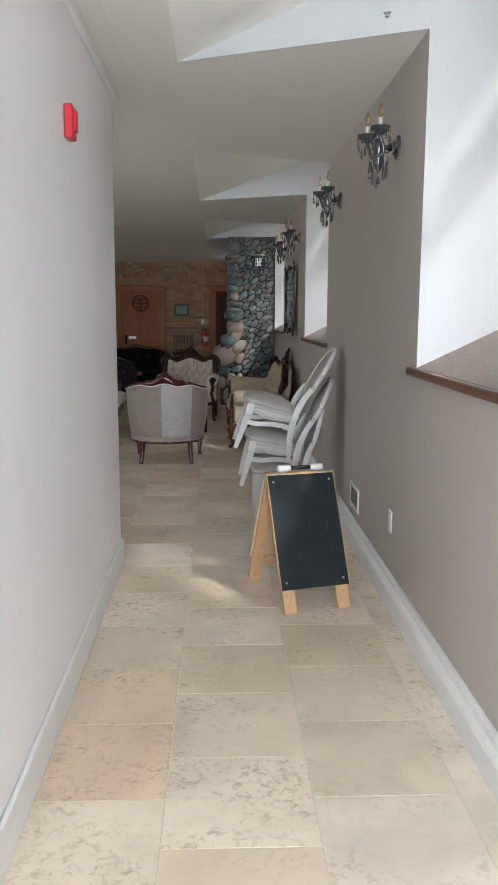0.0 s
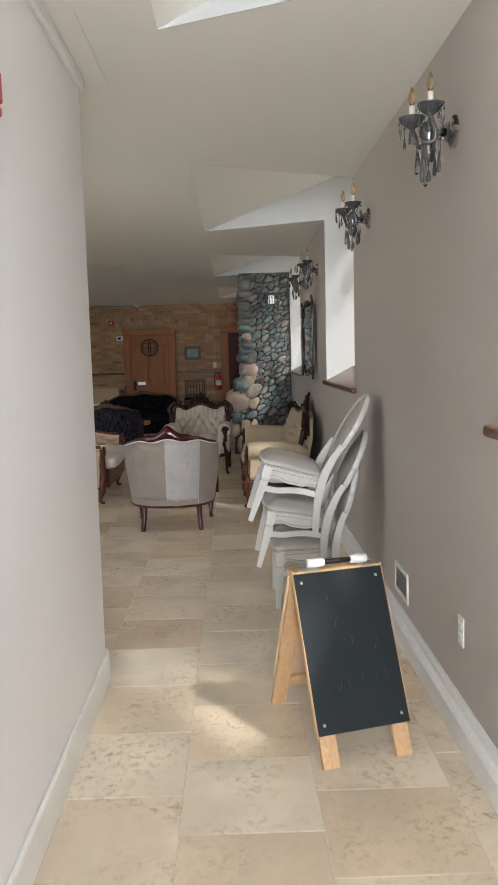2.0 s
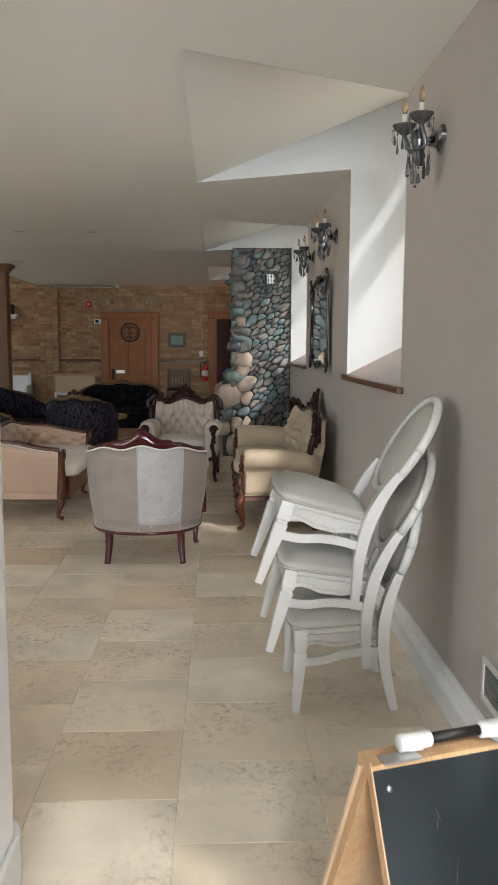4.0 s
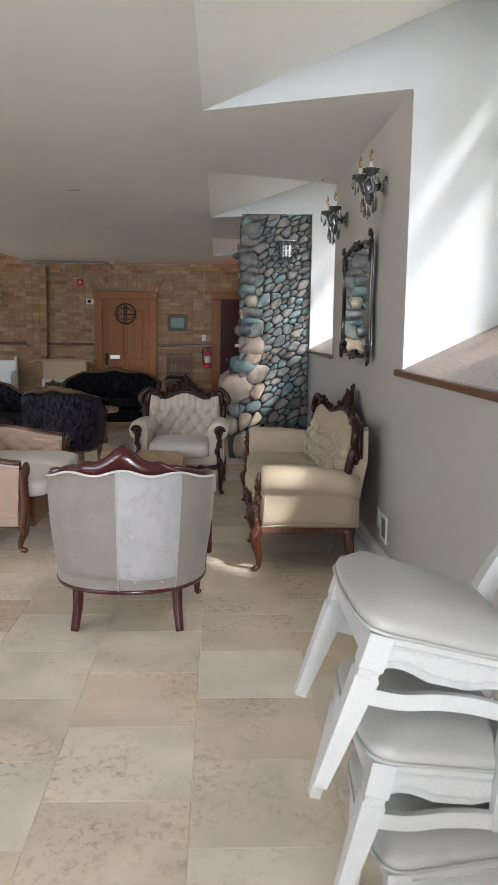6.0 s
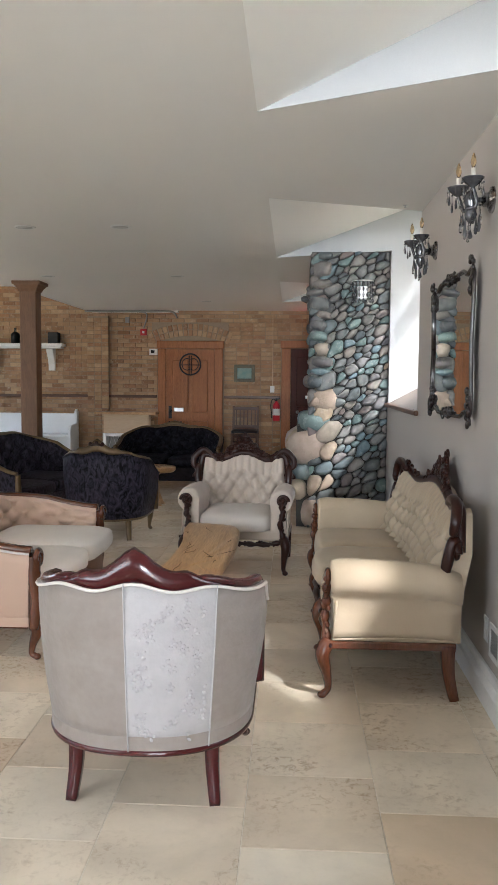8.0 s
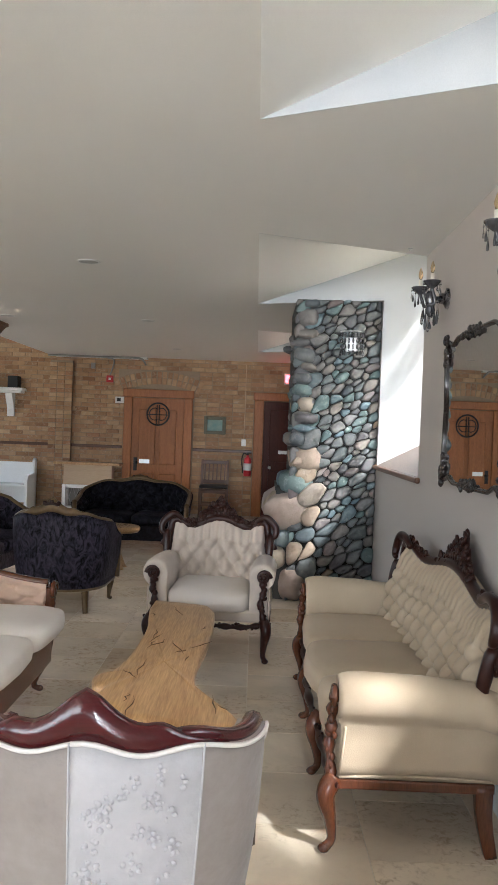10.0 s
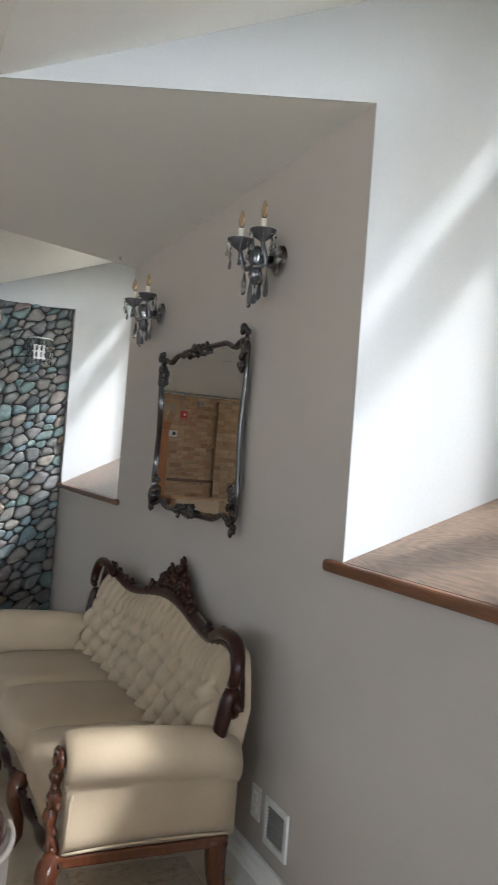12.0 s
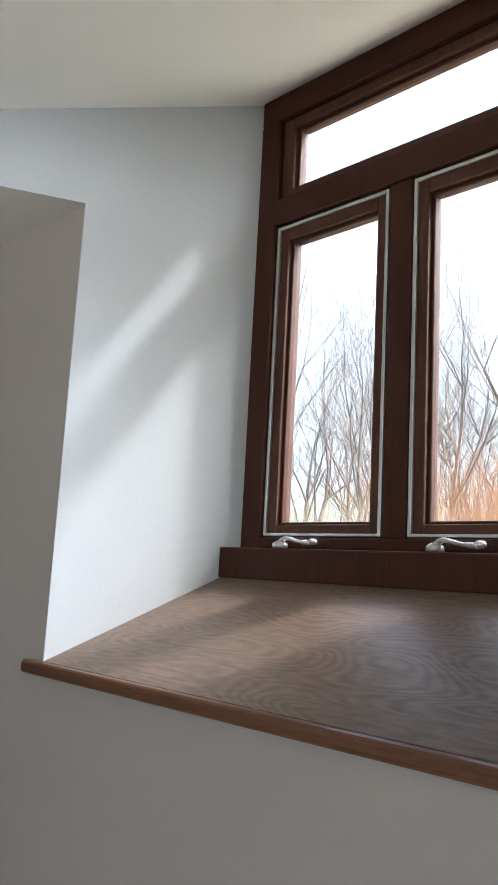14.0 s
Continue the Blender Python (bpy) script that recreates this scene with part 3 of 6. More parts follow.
M_LEATHER = mat("pale_grey_leatherette", (0.50, 0.48, 0.44), 0.36, var=(0.44, 0.42, 0.385), scale=5, bump=0.12, bump_scale=160)
M_UNDER = mat("dark_seat_underside", (0.07, 0.075, 0.08), 0.9, scale=20)
M_PINE = wood_mat("pine_lumber", (0.36, 0.20, 0.09), (0.62, 0.41, 0.23), 0.55, 3, 2, 0.0)
M_SLATE = mat("chalkboard_black", (0.014, 0.018, 0.021), 0.7, var=(0.026, 0.031, 0.034), scale=4, bump=0.06, bump_scale=90, amount=0.35, spec=0.2)
M_BURL = wood_mat("honey_root_wood", (0.19, 0.075, 0.022), (0.74, 0.48, 0.23), 0.34, 1.5, 1, 0.12, 17.0, 4.0)
M_BURLDARK = mat("dark_wood_crack", (0.07, 0.04, 0.02), 0.8, scale=15)
M_GLASSDARK = mat("smoked_crystal", (0.06, 0.06, 0.065), 0.08, 0.3, var=(0.16, 0.16, 0.17), scale=40, coat=0.6)
M_CRYSTAL = glass_mat("clear_crystal", (0.62, 0.62, 0.64), 0.02)
M_CANDLE = mat("ivory_candle_sleeve", (0.70, 0.66, 0.58), 0.5, scale=10)
M_BULB = glass_mat("amber_bulb_glass", (0.95, 0.74, 0.45), 0.05)
M_MIRROR = mat("mirror_silver", (0.86, 0.88, 0.87), 0.01, 1.0, var=(0.84, 0.86, 0.85), scale=2)
M_IRON = mat("black_iron", (0.018, 0.018, 0.018), 0.5, 0.5, scale=30, bump=0.2)
M_PLASTIC = mat("white_plastic", (0.74, 0.74, 0.72), 0.35, scale=20)
M_GREYVENT = mat("grey_vent", (0.26, 0.26, 0.25), 0.5, scale=30)
M_RED = mat("red_enamel", (0.50, 0.018, 0.03), 0.3, var=(0.42, 0.012, 0.02), scale=10)
M_DOOR = wood_mat("golden_oak_door", (0.16, 0.052, 0.015), (0.40, 0.155, 0.048), 0.45, 3, 2, 0.0, spec=0.3)
M_CASING = wood_mat("oak_casing", (0.18, 0.060, 0.018), (0.43, 0.17, 0.055), 0.45, 3, 2, 0.0, spec=0.3)
M_DOOR_DARK = wood_mat("dark_red_door", (0.034, 0.008, 0.005), (0.095, 0.024, 0.013), 0.45, 3, 2, 0.0, spec=0.2)
M_POST = wood_mat("heavy_fir_post", (0.10, 0.045, 0.020), (0.26, 0.13, 0.060), 0.5, 3, 2, 0.1)
M_RAILWOOD = wood_mat("brown_rail", (0.05, 0.022, 0.012), (0.13, 0.06, 0.03), 0.5, 3, 0)
M_PALEPLY = wood_mat("pale_plywood", (0.46, 0.32, 0.20), (0.60, 0.45, 0.30), 0.5, 2, 0, 0.0)
M_STEEL = mat("brushed_steel", (0.55, 0.55, 0.55), 0.3, 0.9, scale=30)


def tuft(p, q, depth):
    """Diamond buttoning: creases on the diagonals and deep dimples where they cross."""
    a, b = p + q, p - q
    crease = (abs(math.sin(math.pi * a)) * abs(math.sin(math.pi * b))) ** 0.6
    da, db = a - round(a), b - round(b)
    dim = math.exp(-(da * da + db * db) / 0.045)
    return depth * (1.0 * crease - 0.7 * dim)


def carve(bm, pts, r, seed, amp=0.5, step=2, squash=0.7):
    """Carved foliage along a line: a bar with leaf lumps and curls."""
    rng = random.Random(seed)
    tube(bm, pts, [r * (0.8 + 0.25 * math.sin(i * 1.3)) for i in range(len(pts))], 8)
    for i in range(0, len(pts), step):
        p = Vector(pts[i])
        for _ in range(2):
            o = Vector((rng.uniform(-1, 1), rng.uniform(-0.5, 0.5), rng.uniform(-1, 1))) * r * 0.9
            k = r * rng.uniform(0.5, 0.95) * amp * 1.6
            blob(bm, p + o, (k, k * squash, k * rng.uniform(0.6, 1.2)), 7, pose(0, 0, 0, 0, rng.uniform(-60, 60), 0))


def scroll(bm, c, r, w, axis="y", turns=1.4, tr=0.014, sg=1):
    """A volute: a bar wound inwards round c."""
    pts = []
    for k in range(26):
        a = k / 25 * turns * 2 * math.pi
        q = r * (1 - 0.75 * k / 25)
        u, v = q * math.cos(a) * sg, q * math.sin(a)
        pts.append((c[0] + u, c[1], c[2] + v) if axis == "y" else (c[0], c[1] + u, c[2] + v))
    tube(bm, pts, [tr * (1 - 0.35 * k / 25) for k in range(26)], 7)


def cabriole(bm, x, y, h, sx, sy, r=0.03):
    """A curved leg with a knee and a scrolled toe, foot outward by sx, sy."""
    pts = spline([(x, y, h), (x + sx * 0.035, y + sy * 0.035, h * 0.78), (x + sx * 0.012, y + sy * 0.012, h * 0.42), (x + sx * 0.004, y + sy * 0.004, h * 0.16), (x + sx * 0.03, y + sy * 0.03, 0.018)], 5)
    n = len(pts)
    prof = [1.25, 1.4, 1.2, 0.85, 0.65, 0.6, 0.7]
    rr = [r * np.interp(i / (n - 1) * 6, range(7), prof) for i in range(n)]
    tube(bm, pts, rr, 10)
    blob(bm, (x + sx * 0.034, y + sy * 0.034, 0.017), (r * 0.85, r * 0.85, 0.017), 8)


def square_leg(bm, x, y, h, dx, dy, r=0.022):
    pts = spline([(x, y, h), (x + dx * 0.2, y + dy * 0.2, h * 0.5), (x + dx, y + dy, 0.0)], 5)
    tube(bm, pts, [r * (1.15 - 0.35 * i / (len(pts) - 1)) for i in range(len(pts))], square=True)


def cushion(bm, x0, x1, y0, y1, z0, z1, puff=0.02, bow=0.0, nu=14, nv=12):
    """A soft box cushion: domed top, rounded sides; bow pushes the front edge out."""
    rows = []
    lev = [(0.0, 0.94), (0.12, 0.985), (0.5, 1.0), (0.86, 0.985), (1.0, 0.95)]
    cx, cy, hx, hy = (x0 + x1) / 2, (y0 + y1) / 2, (x1 - x0) / 2, (y1 - y0) / 2
    ring = []
    n = 48
    for k in range(n):
        a = 2 * math.pi * k / n
        c, s = math.cos(a), math.sin(a)
        e = 0.22
        ring.append((math.copysign(abs(c) ** e, c), math.copysign(abs(s) ** e, s)))
    for t, f in lev:
        rows.append([(cx + hx * f * u, cy + hy * f * v - (bow * (1 - u * u) if v < 0 else 0) * -v, z0 + (z1 - z0) * t) for u, v in ring])
    for f, up in ((0.8, 0.6), (0.5, 0.9), (0.2, 1.0), (0.02, 1.0)):
        rows.append([(cx + hx * f * u, cy + hy * f * v - (bow * (1 - u * u) if v < 0 else 0) * -v, z1 + puff * up) for u, v in ring])
    grid(bm, rows, close_u=True, cap=True)


def tub_seat(name, label, category, m, w, D, yf, h_mid, h_side, h_arm, seat_z, base_z, cloth, seat_cloth, wood, crest=0.10, tufted=True, panels=None, legs="square", leg_wood=None, cols=7, exp=2.3, cushions=1, posts=False, seat_out=0.04, group=""):
    """A tub chair or settee: a wrapped back on a curved plan, show-wood rail and crest, loose seat and legs."""
    ob = thing(name, label, category, m, group)
    leg_wood = leg_wood or wood
    plan = []
    for k in range(10):
        plan.append(Vector((-w / 2, -yf + yf * k / 10, 0)))
    na = 64
    for k in range(na + 1):
        a = math.pi - math.pi * k / na
        c, s = math.cos(a), math.sin(a)
        plan.append(Vector((w / 2 * math.copysign(abs(c) ** (2 / exp), c), D * abs(s) ** (2 / exp), 0)))
    for k in range(10):
        plan.append(Vector((w / 2, -yf * (k + 1) / 10, 0)))
    n = len(plan)
    nor = []
    for i in range(n):
        d = plan[min(i + 1, n - 1)] - plan[max(i - 1, 0)]
        nor.append(Vector((-d.y, d.x, 0)).normalized())

    def top(p):
        u = min(abs(p.x) / (w / 2), 1)
        if p.y > 0:
            b = max(0.0, p.y / D) ** 0.8
            return h_side + (h_mid - h_side) * b * (1 - 0.25 * u * u) + 0.012 * math.cos(3.2 * math.pi * u) * b
        return h_arm + (h_side - h_arm) * max(0.0, 1 + p.y / yf) ** 1.5
    tops = [top(p) for p in plan]
    # outer shell
    th = 0.075

    def shell(i0, i1, name, material):
        bm = bmesh.new()
        rows = []
        for t in (0, 0.15, 0.35, 0.6, 0.85, 1.0):
            tap = 1 - 0.12 * (1 - t) ** 1.3
            bulge = 0.008 * math.sin(math.pi * t)
            rows.append([Vector((plan[i].x * tap, plan[i].y * tap, base_z + (tops[i] - base_z) * t)) + nor[i] * bulge for i in range(i0, i1)])
        top_row = [Vector((plan[i].x, plan[i].y, tops[i] + 0.004)) - nor[i] * th for i in range(i0, i1)]
        rows.append(top_row)
        rows.append([Vector((plan[i].x, plan[i].y, seat_z - 0.06)) - nor[i] * (th * 0.8) for i in range(i0, i1)])
        grid(bm, rows, close_v=True)
        return part(name, bm, material, ob)
    if panels:
        a, b = panels
        i0 = min(i for i in range(n) if plan[i].y > 0 and plan[i].x >= a)
        i1 = max(i for i in range(n) if plan[i].y > 0 and plan[i].x <= b)
        shell(0, i0 + 1, "side_panel", cloth)
        c = shell(i0, i1 + 1, "back_panel", M_SILVER_MID)
        c["label"] = "silver-grey brocade back panel with raised flowers"
        shell(i1, n, "side_panel", cloth)
        bm = bmesh.new()
        for i in (i0, i1):
            tube(bm, [Vector((plan[i].x * (1 - 0.12 * (1 - t) ** 1.3), plan[i].y * (1 - 0.12 * (1 - t) ** 1.3), base_z + (tops[i] - base_z) * t)) + nor[i] * 0.008 for t in (0, 0.15, 0.35, 0.6, 0.85, 1)], 0.0028, 6)
        part("seam_welt", bm, M_SILVER_MID, ob)
        # raised flower sprays on the middle panel
        bm = bmesh.new()
        rng = random.Random(4)
        for q_ in range(46):
            xf = rng.uniform(plan[i0].x + 0.025, plan[i1].x - 0.025)
            i = min(range(i0, i1), key=lambda k: abs(plan[k].x - xf))
            t = 0.08 + 0.84 * ((q_ + rng.random()) / 46)
            tap = 1 - 0.12 * (1 - t) ** 1.3
            c0 = Vector((xf * tap, D * (1 - (abs(xf) / (w / 2)) ** exp) ** (1 / exp) * tap, base_z + (tops[i] - base_z) * t)) + nor[i] * (0.008 * math.sin(math.pi * t) + 0.0003)
            for k in range(6):
                a = k * 1.047 + rng.random()
                q = c0 + Vector((math.cos(a), 0, math.sin(a))) * 0.014
                blob(bm, q, (0.009, 0.0006, 0.0055), 6, pose(0, 0, 0, 0, -math.degrees(a), 0))
        part("brocade_relief", bm, M_SILVER_MID, ob)["kind"] = "stuff"
    else:
        shell(0, n, "shell", cloth)
    # inner upholstery, buttoned
    bm = bmesh.new()
    rows = []
    run = 0.0
    dist = [0.0]
    for i in range(1, n):
        run += (plan[i] - plan[i - 1]).length
        dist.append(run)
    fine = []
    for i in range(n - 1):
        for k in range(2):
            fine.append(i + k / 2)
    fine.append(n - 1.0)
    nv = 20
    for j in range(nv + 1):
        t = j / nv
        row = []
        for f in fine:
            i = int(min(f, n - 2))
            g = f - i
            p = plan[i].lerp(plan[i + 1], g)
            q = nor[i].lerp(nor[i + 1], g).normalized()
            tp = tops[i] * (1 - g) + tops[i + 1] * g
            ds = dist[i] * (1 - g) + dist[i + 1] * g
            bulge = 0.03 * math.sin(math.pi * min(1, t * 1.02))
            d = tuft((ds / run - 0.5) * cols, (t - 0.08) * 2.0, 0.040) if tufted else 0
            row.append(p - q * (th - 0.01 + bulge + d * (1 if 0.03 < t < 0.97 else 0.2)) + Vector((0, 0, seat_z - 0.06 + (tp - 0.012 - seat_z + 0.06) * t)))
        rows.append(row)
    grid(bm, rows)
    part("inner_back", bm, cloth, ob)
    # rail along the top and crest
    bm = bmesh.new()
    tube(bm, [Vector((plan[i].x, plan[i].y, tops[i] + 0.008)) - nor[i] * th * 0.45 for i in range(n)], [0.026 if plan[i].y > 0 else 0.03 for i in range(n)], 8, flat=0.75)
    part("top_rail", bm, wood, ob)
    bm = bmesh.new()
    tube(bm, [Vector((plan[i].x, plan[i].y, tops[i] - 0.004)) + nor[i] * 0.004 for i in range(n)], 0.006, 6)
    part("welt", bm, seat_cloth, ob)
    if crest:
        bm = bmesh.new()
        idx = [i for i in range(n) if plan[i].y > 0 and abs(plan[i].x) < 0.40 * w]
        fr, bk = [], []
        rows = []
        for i in idx:
            u = plan[i].x / (w / 2)
            c = crest * (0.52 * math.exp(-((abs(u) / 0.17) ** 1.5)) + 0.30 / (1 + math.exp((abs(u) - 0.50) / 0.035)) + 0.05 * math.exp(-(((abs(u) - 0.42) / 0.06) ** 2)) + 0.20 * max(0.0, 1 - (abs(u) / 0.8) ** 3))
            z0, z1 = tops[i] - 0.01, tops[i] + max(c, 0.004)
            p = Vector((plan[i].x, plan[i].y, 0))
            a, b = nor[i] * -0.004, nor[i] * -0.045
            rows.append([p + a + Vector((0, 0, z0)), p + a + nor[i] * 0.004 + Vector((0, 0, (z0 + z1) / 2)), p + a * 1.5 + Vector((0, 0, z1 - 0.004)), p + (a + b) / 2 + Vector((0, 0, z1 + 0.004)), p + b + Vector((0, 0, z1 - 0.004)), p + b + Vector((0, 0, z0))])
        grid(bm, rows, close_u=True, cap=True)
        part("crest_rail", bm, wood, ob, "shaped polished crest rail")
        if wood is M_GOLDWOOD:
            bm = bmesh.new()
            mid = [i for i in idx if abs(plan[i].x) < 0.09 * w]
            tube(bm, [Vector((plan[i].x, plan[i].y + 0.005, tops[i] + crest * 0.6)) for i in mid], 0.012, 7)
            for i in mid[::2]:
                blob(bm, Vector((plan[i].x, plan[i].y + 0.005, tops[i] + crest * 0.7)), (0.02, 0.012, 0.02), 7)
            part("crest_carving", bm, M_WALNUT, ob)
    # bottom band and front rail
    bm = bmesh.new()
    tap = 1 - 0.12
    tube(bm, [Vector((p.x * tap, p.y * tap, base_z - 0.004)) for p in plan], 0.013, 8)
    part("base_moulding", bm, wood, ob)
    bm = bmesh.new()
    box(bm, -w / 2 * tap + 0.05, w / 2 * tap - 0.05, -yf * tap - 0.03 - max(0, seat_out - 0.06), -yf * tap + 0.02, base_z - 0.02, seat_z - 0.11, 0.012)
    part("front_rail", bm, cloth if wood is M_GOLDWOOD else wood, ob, smooth=False)
    bm = bmesh.new()
    prism(bm, [(p.x * 0.9, p.y * 0.9) for p in plan], base_z - 0.005, seat_z - 0.10)
    part("seat_deck", bm, cloth, ob, smooth=False)
    # seat
    iw = w / 2 - th - 0.015
    for c in range(cushions):
        bm = bmesh.new()
        x0 = -iw + 2 * iw * c / cushions
        cushion(bm, x0 + 0.004, x0 + 2 * iw / cushions - 0.004, -yf - seat_out, D - th - 0.10, seat_z - 0.10, seat_z, 0.03, 0.04 if cushions == 1 else 0.02)
        part("seat_cushion", bm, seat_cloth, ob)
    # arm fronts
    for sx in (-1, 1):
        bm = bmesh.new()
        x = sx * (w / 2 - th / 2)
        if posts:
            pts = spline([(x, -yf - 0.005, base_z), (x - sx * 0.01, -yf - 0.02, (base_z + h_arm) * 0.42), (x, -yf - 0.01, h_arm * 0.8), (x + sx * 0.005, -yf - 0.015, h_arm - 0.02)], 6)
            tube(bm, pts, [0.026 + 0.012 * (k / len(pts)) for k in range(len(pts))], 10)
            scroll(bm, (x, -yf - 0.035, h_arm - 0.035), 0.05, 0, "y", 1.5, 0.016, sx)
            for k in range(5):
                blob(bm, (x, -yf - 0.035, h_arm - 0.11 - 0.035 * k), (0.016, 0.012, 0.02), 7)
        else:
            tube(bm, spline([(x, -yf, base_z), (x, -yf - 0.012, base_z + 0.15), (x, -yf - 0.004, h_arm)], 5), 0.03, 10)
        part("arm_post", bm, wood, ob)
    # legs
    lx = w / 2 - 0.12 if w < 1 else w / 2 - 0.09
    for sx in (-1, 1):
        bm = bmesh.new()
        if legs == "square":
            square_leg(bm, sx * (lx - 0.05), D * 0.52, base_z, sx * 0.015, 0.03)
        else:
            square_leg(bm, sx * (lx - 0.03), D * 0.6, base_z, sx * 0.01, 0.03)
        part("leg", bm, leg_wood, ob)
        bm = bmesh.new()
        cabriole(bm, sx * (w / 2 * tap - 0.04), -yf * tap - 0.0, base_z + 0.01, sx * 0.15, -1.0, 0.024)
        part("leg", bm, leg_wood, ob)
    return ob


def rolled_seat(name, label, category, m, w, cloth, wood, leg_wood, seats, d=0.62, h=0.90, crest_h=0.16, cols=9, fronts=2, group=""):
    """A roll-arm seat with a buttoned back in a carved frame; front is -y."""
    ob = thing(name, label, category, m, group)
    yfr, yb = -0.30, d - 0.30
    arm = 0.15
    # arms: an upholstered roll over a side panel
    for sx in (-1, 1):
        bm = bmesh.new()
        prof = []
        xo = w / 2 - 0.045
        prof += [(xo - 0.008, 0.27), (xo - 0.006, 0.32), (xo - 0.006, 0.40), (xo - 0.008, 0.462)]
        for k in range(15):
            a = -math.pi * 0.30 + k / 14 * math.pi * 1.25
            prof.append((xo - 0.047 + 0.085 * math.cos(a), 0.552 + 0.085 * math.sin(a)))
        prof += [(xo - 0.125, 0.47), (xo - 0.125, 0.27)]
        rows = []
        for y, f, dz in ((yfr + 0.004, 0.86, -0.006), (yfr + 0.0, 0.95, 0), (yfr + 0.02, 1.0, 0), (yfr + 0.06, 1.015, 0.004), (0.0, 1.0, 0.0), (yb - 0.12, 0.97, -0.012), (yb - 0.03, 0.9, -0.035)):
            c = (xo - 0.06, 0.45)
            rows.append([(sx * (c[0] + (px - c[0]) * f), y, c[1] + (pz - c[1]) * f + dz) if pz > 0.463 else (sx * px, max(y, yfr + 0.014), pz) for px, pz in prof])
        grid(bm, rows, close_u=True, cap=True)
        part("arm", bm, cloth, ob)
        bm = bmesh.new()
        tube(bm, [(sx * (xo + 0.003), yfr + 0.012, 0.285), (sx * (xo + 0.004), yfr + 0.03, 0.46)], 0.005, 6)
        tube(bm, [(sx * (xo + 0.003), y, 0.278 + 0.012 * math.sin(math.pi * (y - yfr) / d)) for y in np.linspace(yfr + 0.015, yb - 0.06, 9)], 0.005, 6)
        part("welt", bm, cloth, ob)
        # carved arm front with its volute
        bm = bmesh.new()
        x = sx * (xo - 0.045)
        carve(bm, spline([(x + sx * 0.02, yfr - 0.012, 0.27), (x - sx * 0.005, yfr - 0.022, 0.38), (x + sx * 0.012, yfr - 0.016, 0.46), (x + sx * 0.0, yfr - 0.014, 0.53)], 6), 0.024, 3, 0.55)
        scroll(bm, (x + sx * 0.012, yfr - 0.012, 0.552), 0.045, 0, "y", 1.6, 0.013, sx)
        blob(bm, (x + sx * 0.012, yfr - 0.018, 0.552), (0.018, 0.014, 0.018), 8)
        part("arm_carving", bm, leg_wood, ob)
    # back
    hw = w / 2 - 0.075
    bow = 0.035 * w

    def at_back(u, z):
        """How far the bowed and reclined frame stands behind its ends."""
        return bow * (1 - u * u) + 0.28 * max(0.0, z - h + 0.05)

    def outline(u):
        s = abs(u)
        z = h - 0.08 + 0.085 * math.exp(-((s / 0.46) ** 2)) + 0.065 * math.exp(-(((s - 0.86) / 0.20) ** 2))
        return z - (0.16 * ((s - 0.93) / 0.07) ** 2 if s > 0.93 else 0)
    nu, nv = max(60, int(88 * w)), 34
    z0 = 0.40
    front, rear = [], []
    for j in range(nv + 1):
        v = j / nv
        fr, rr = [], []
        for i in range(nu + 1):
            u = -1 + 2 * i / nu
            zt = outline(u) - 0.03
            z = z0 + (zt - z0) * v
            y = yb - 0.16 + 0.13 * v + bow * (1 - u * u)
            d_ = tuft(u * cols / 2, v * 2.6 + 0.25, 0.050) if abs(u) < 0.94 and 0.04 < v < 0.95 else 0.0
            if v > 0.72:
                d_ = 0.050 * 0.7 * abs(math.sin(math.pi * u * cols)) ** 0.5 * (1 - max(0, (v - 0.9) / 0.1) * 0.6) if abs(u) < 0.94 else 0
            edge = 0.018 * (1 - abs(u) ** 8)
            xx = u * (hw - 0.02)
            fr.append((xx, y - d_ - edge - 0.012 * math.sin(math.pi * v), z))
            rr.append((xx * 1.0, yb - 0.03 + 0.05 * v + bow * (1 - u * u), z))
        front.append(fr)
        rear.append(rr)
    bm = bmesh.new()
    grid(bm, front)
    part("backrest", bm, cloth, ob)
    stud = None
    for i2 in range(-cols, cols + 1):
        for j2 in range(1, 4):
            p_, q_ = i2 / 2, (j2 + (0 if i2 % 2 == 0 else 0.5)) / 1.0
            u, v = 2 * p_ / cols, (q_ - 0.25) / 2.6
            if abs(u) < 0.88 and 0.1 < v < 0.74 and abs(q_ * 2 - round(q_ * 2)) < 1e-6:
                z = z0 + (outline(u) - 0.03 - z0) * v
                at_ = (u * (hw - 0.02), yb - 0.16 + 0.13 * v + bow * (1 - u * u) - 0.018 * (1 - abs(u) ** 8) + 0.02, z)
                if stud is None:
                    bm = bmesh.new()
                    blob(bm, (0, 0, 0), (0.011, 0.007, 0.011), 8)
                    stud = part("button", bm, cloth, ob)
                    stud.location = at_
                else:
                    o = new("button", stud.data)
                    o.parent = ob
                    o.location = at_
    bm = bmesh.new()
    low = [[(x, y, 0.28) for x, y, z in rear[0]]] + rear
    grid(bm, low)
    grid(bm, [front[-1], rear[-1]])
    grid(bm, [[r_[0] for r_ in front], [r_[0] for r_ in rear]])
    grid(bm, [[r_[-1] for r_ in front], [r_[-1] for r_ in rear]])
    part("back_cover", bm, cloth, ob)
    # carved frame round the back
    bm = bmesh.new()
    line = []
    for i in range(nu + 1):
        u = -1 + 2 * i / nu
        line.append(Vector((u * hw, yb - 0.04 + at_back(u, 0), outline(u) - 0.015)))
    for sx in (0, -1):
        e = line[sx]
        sg = 1 if e.x > 0 else -1
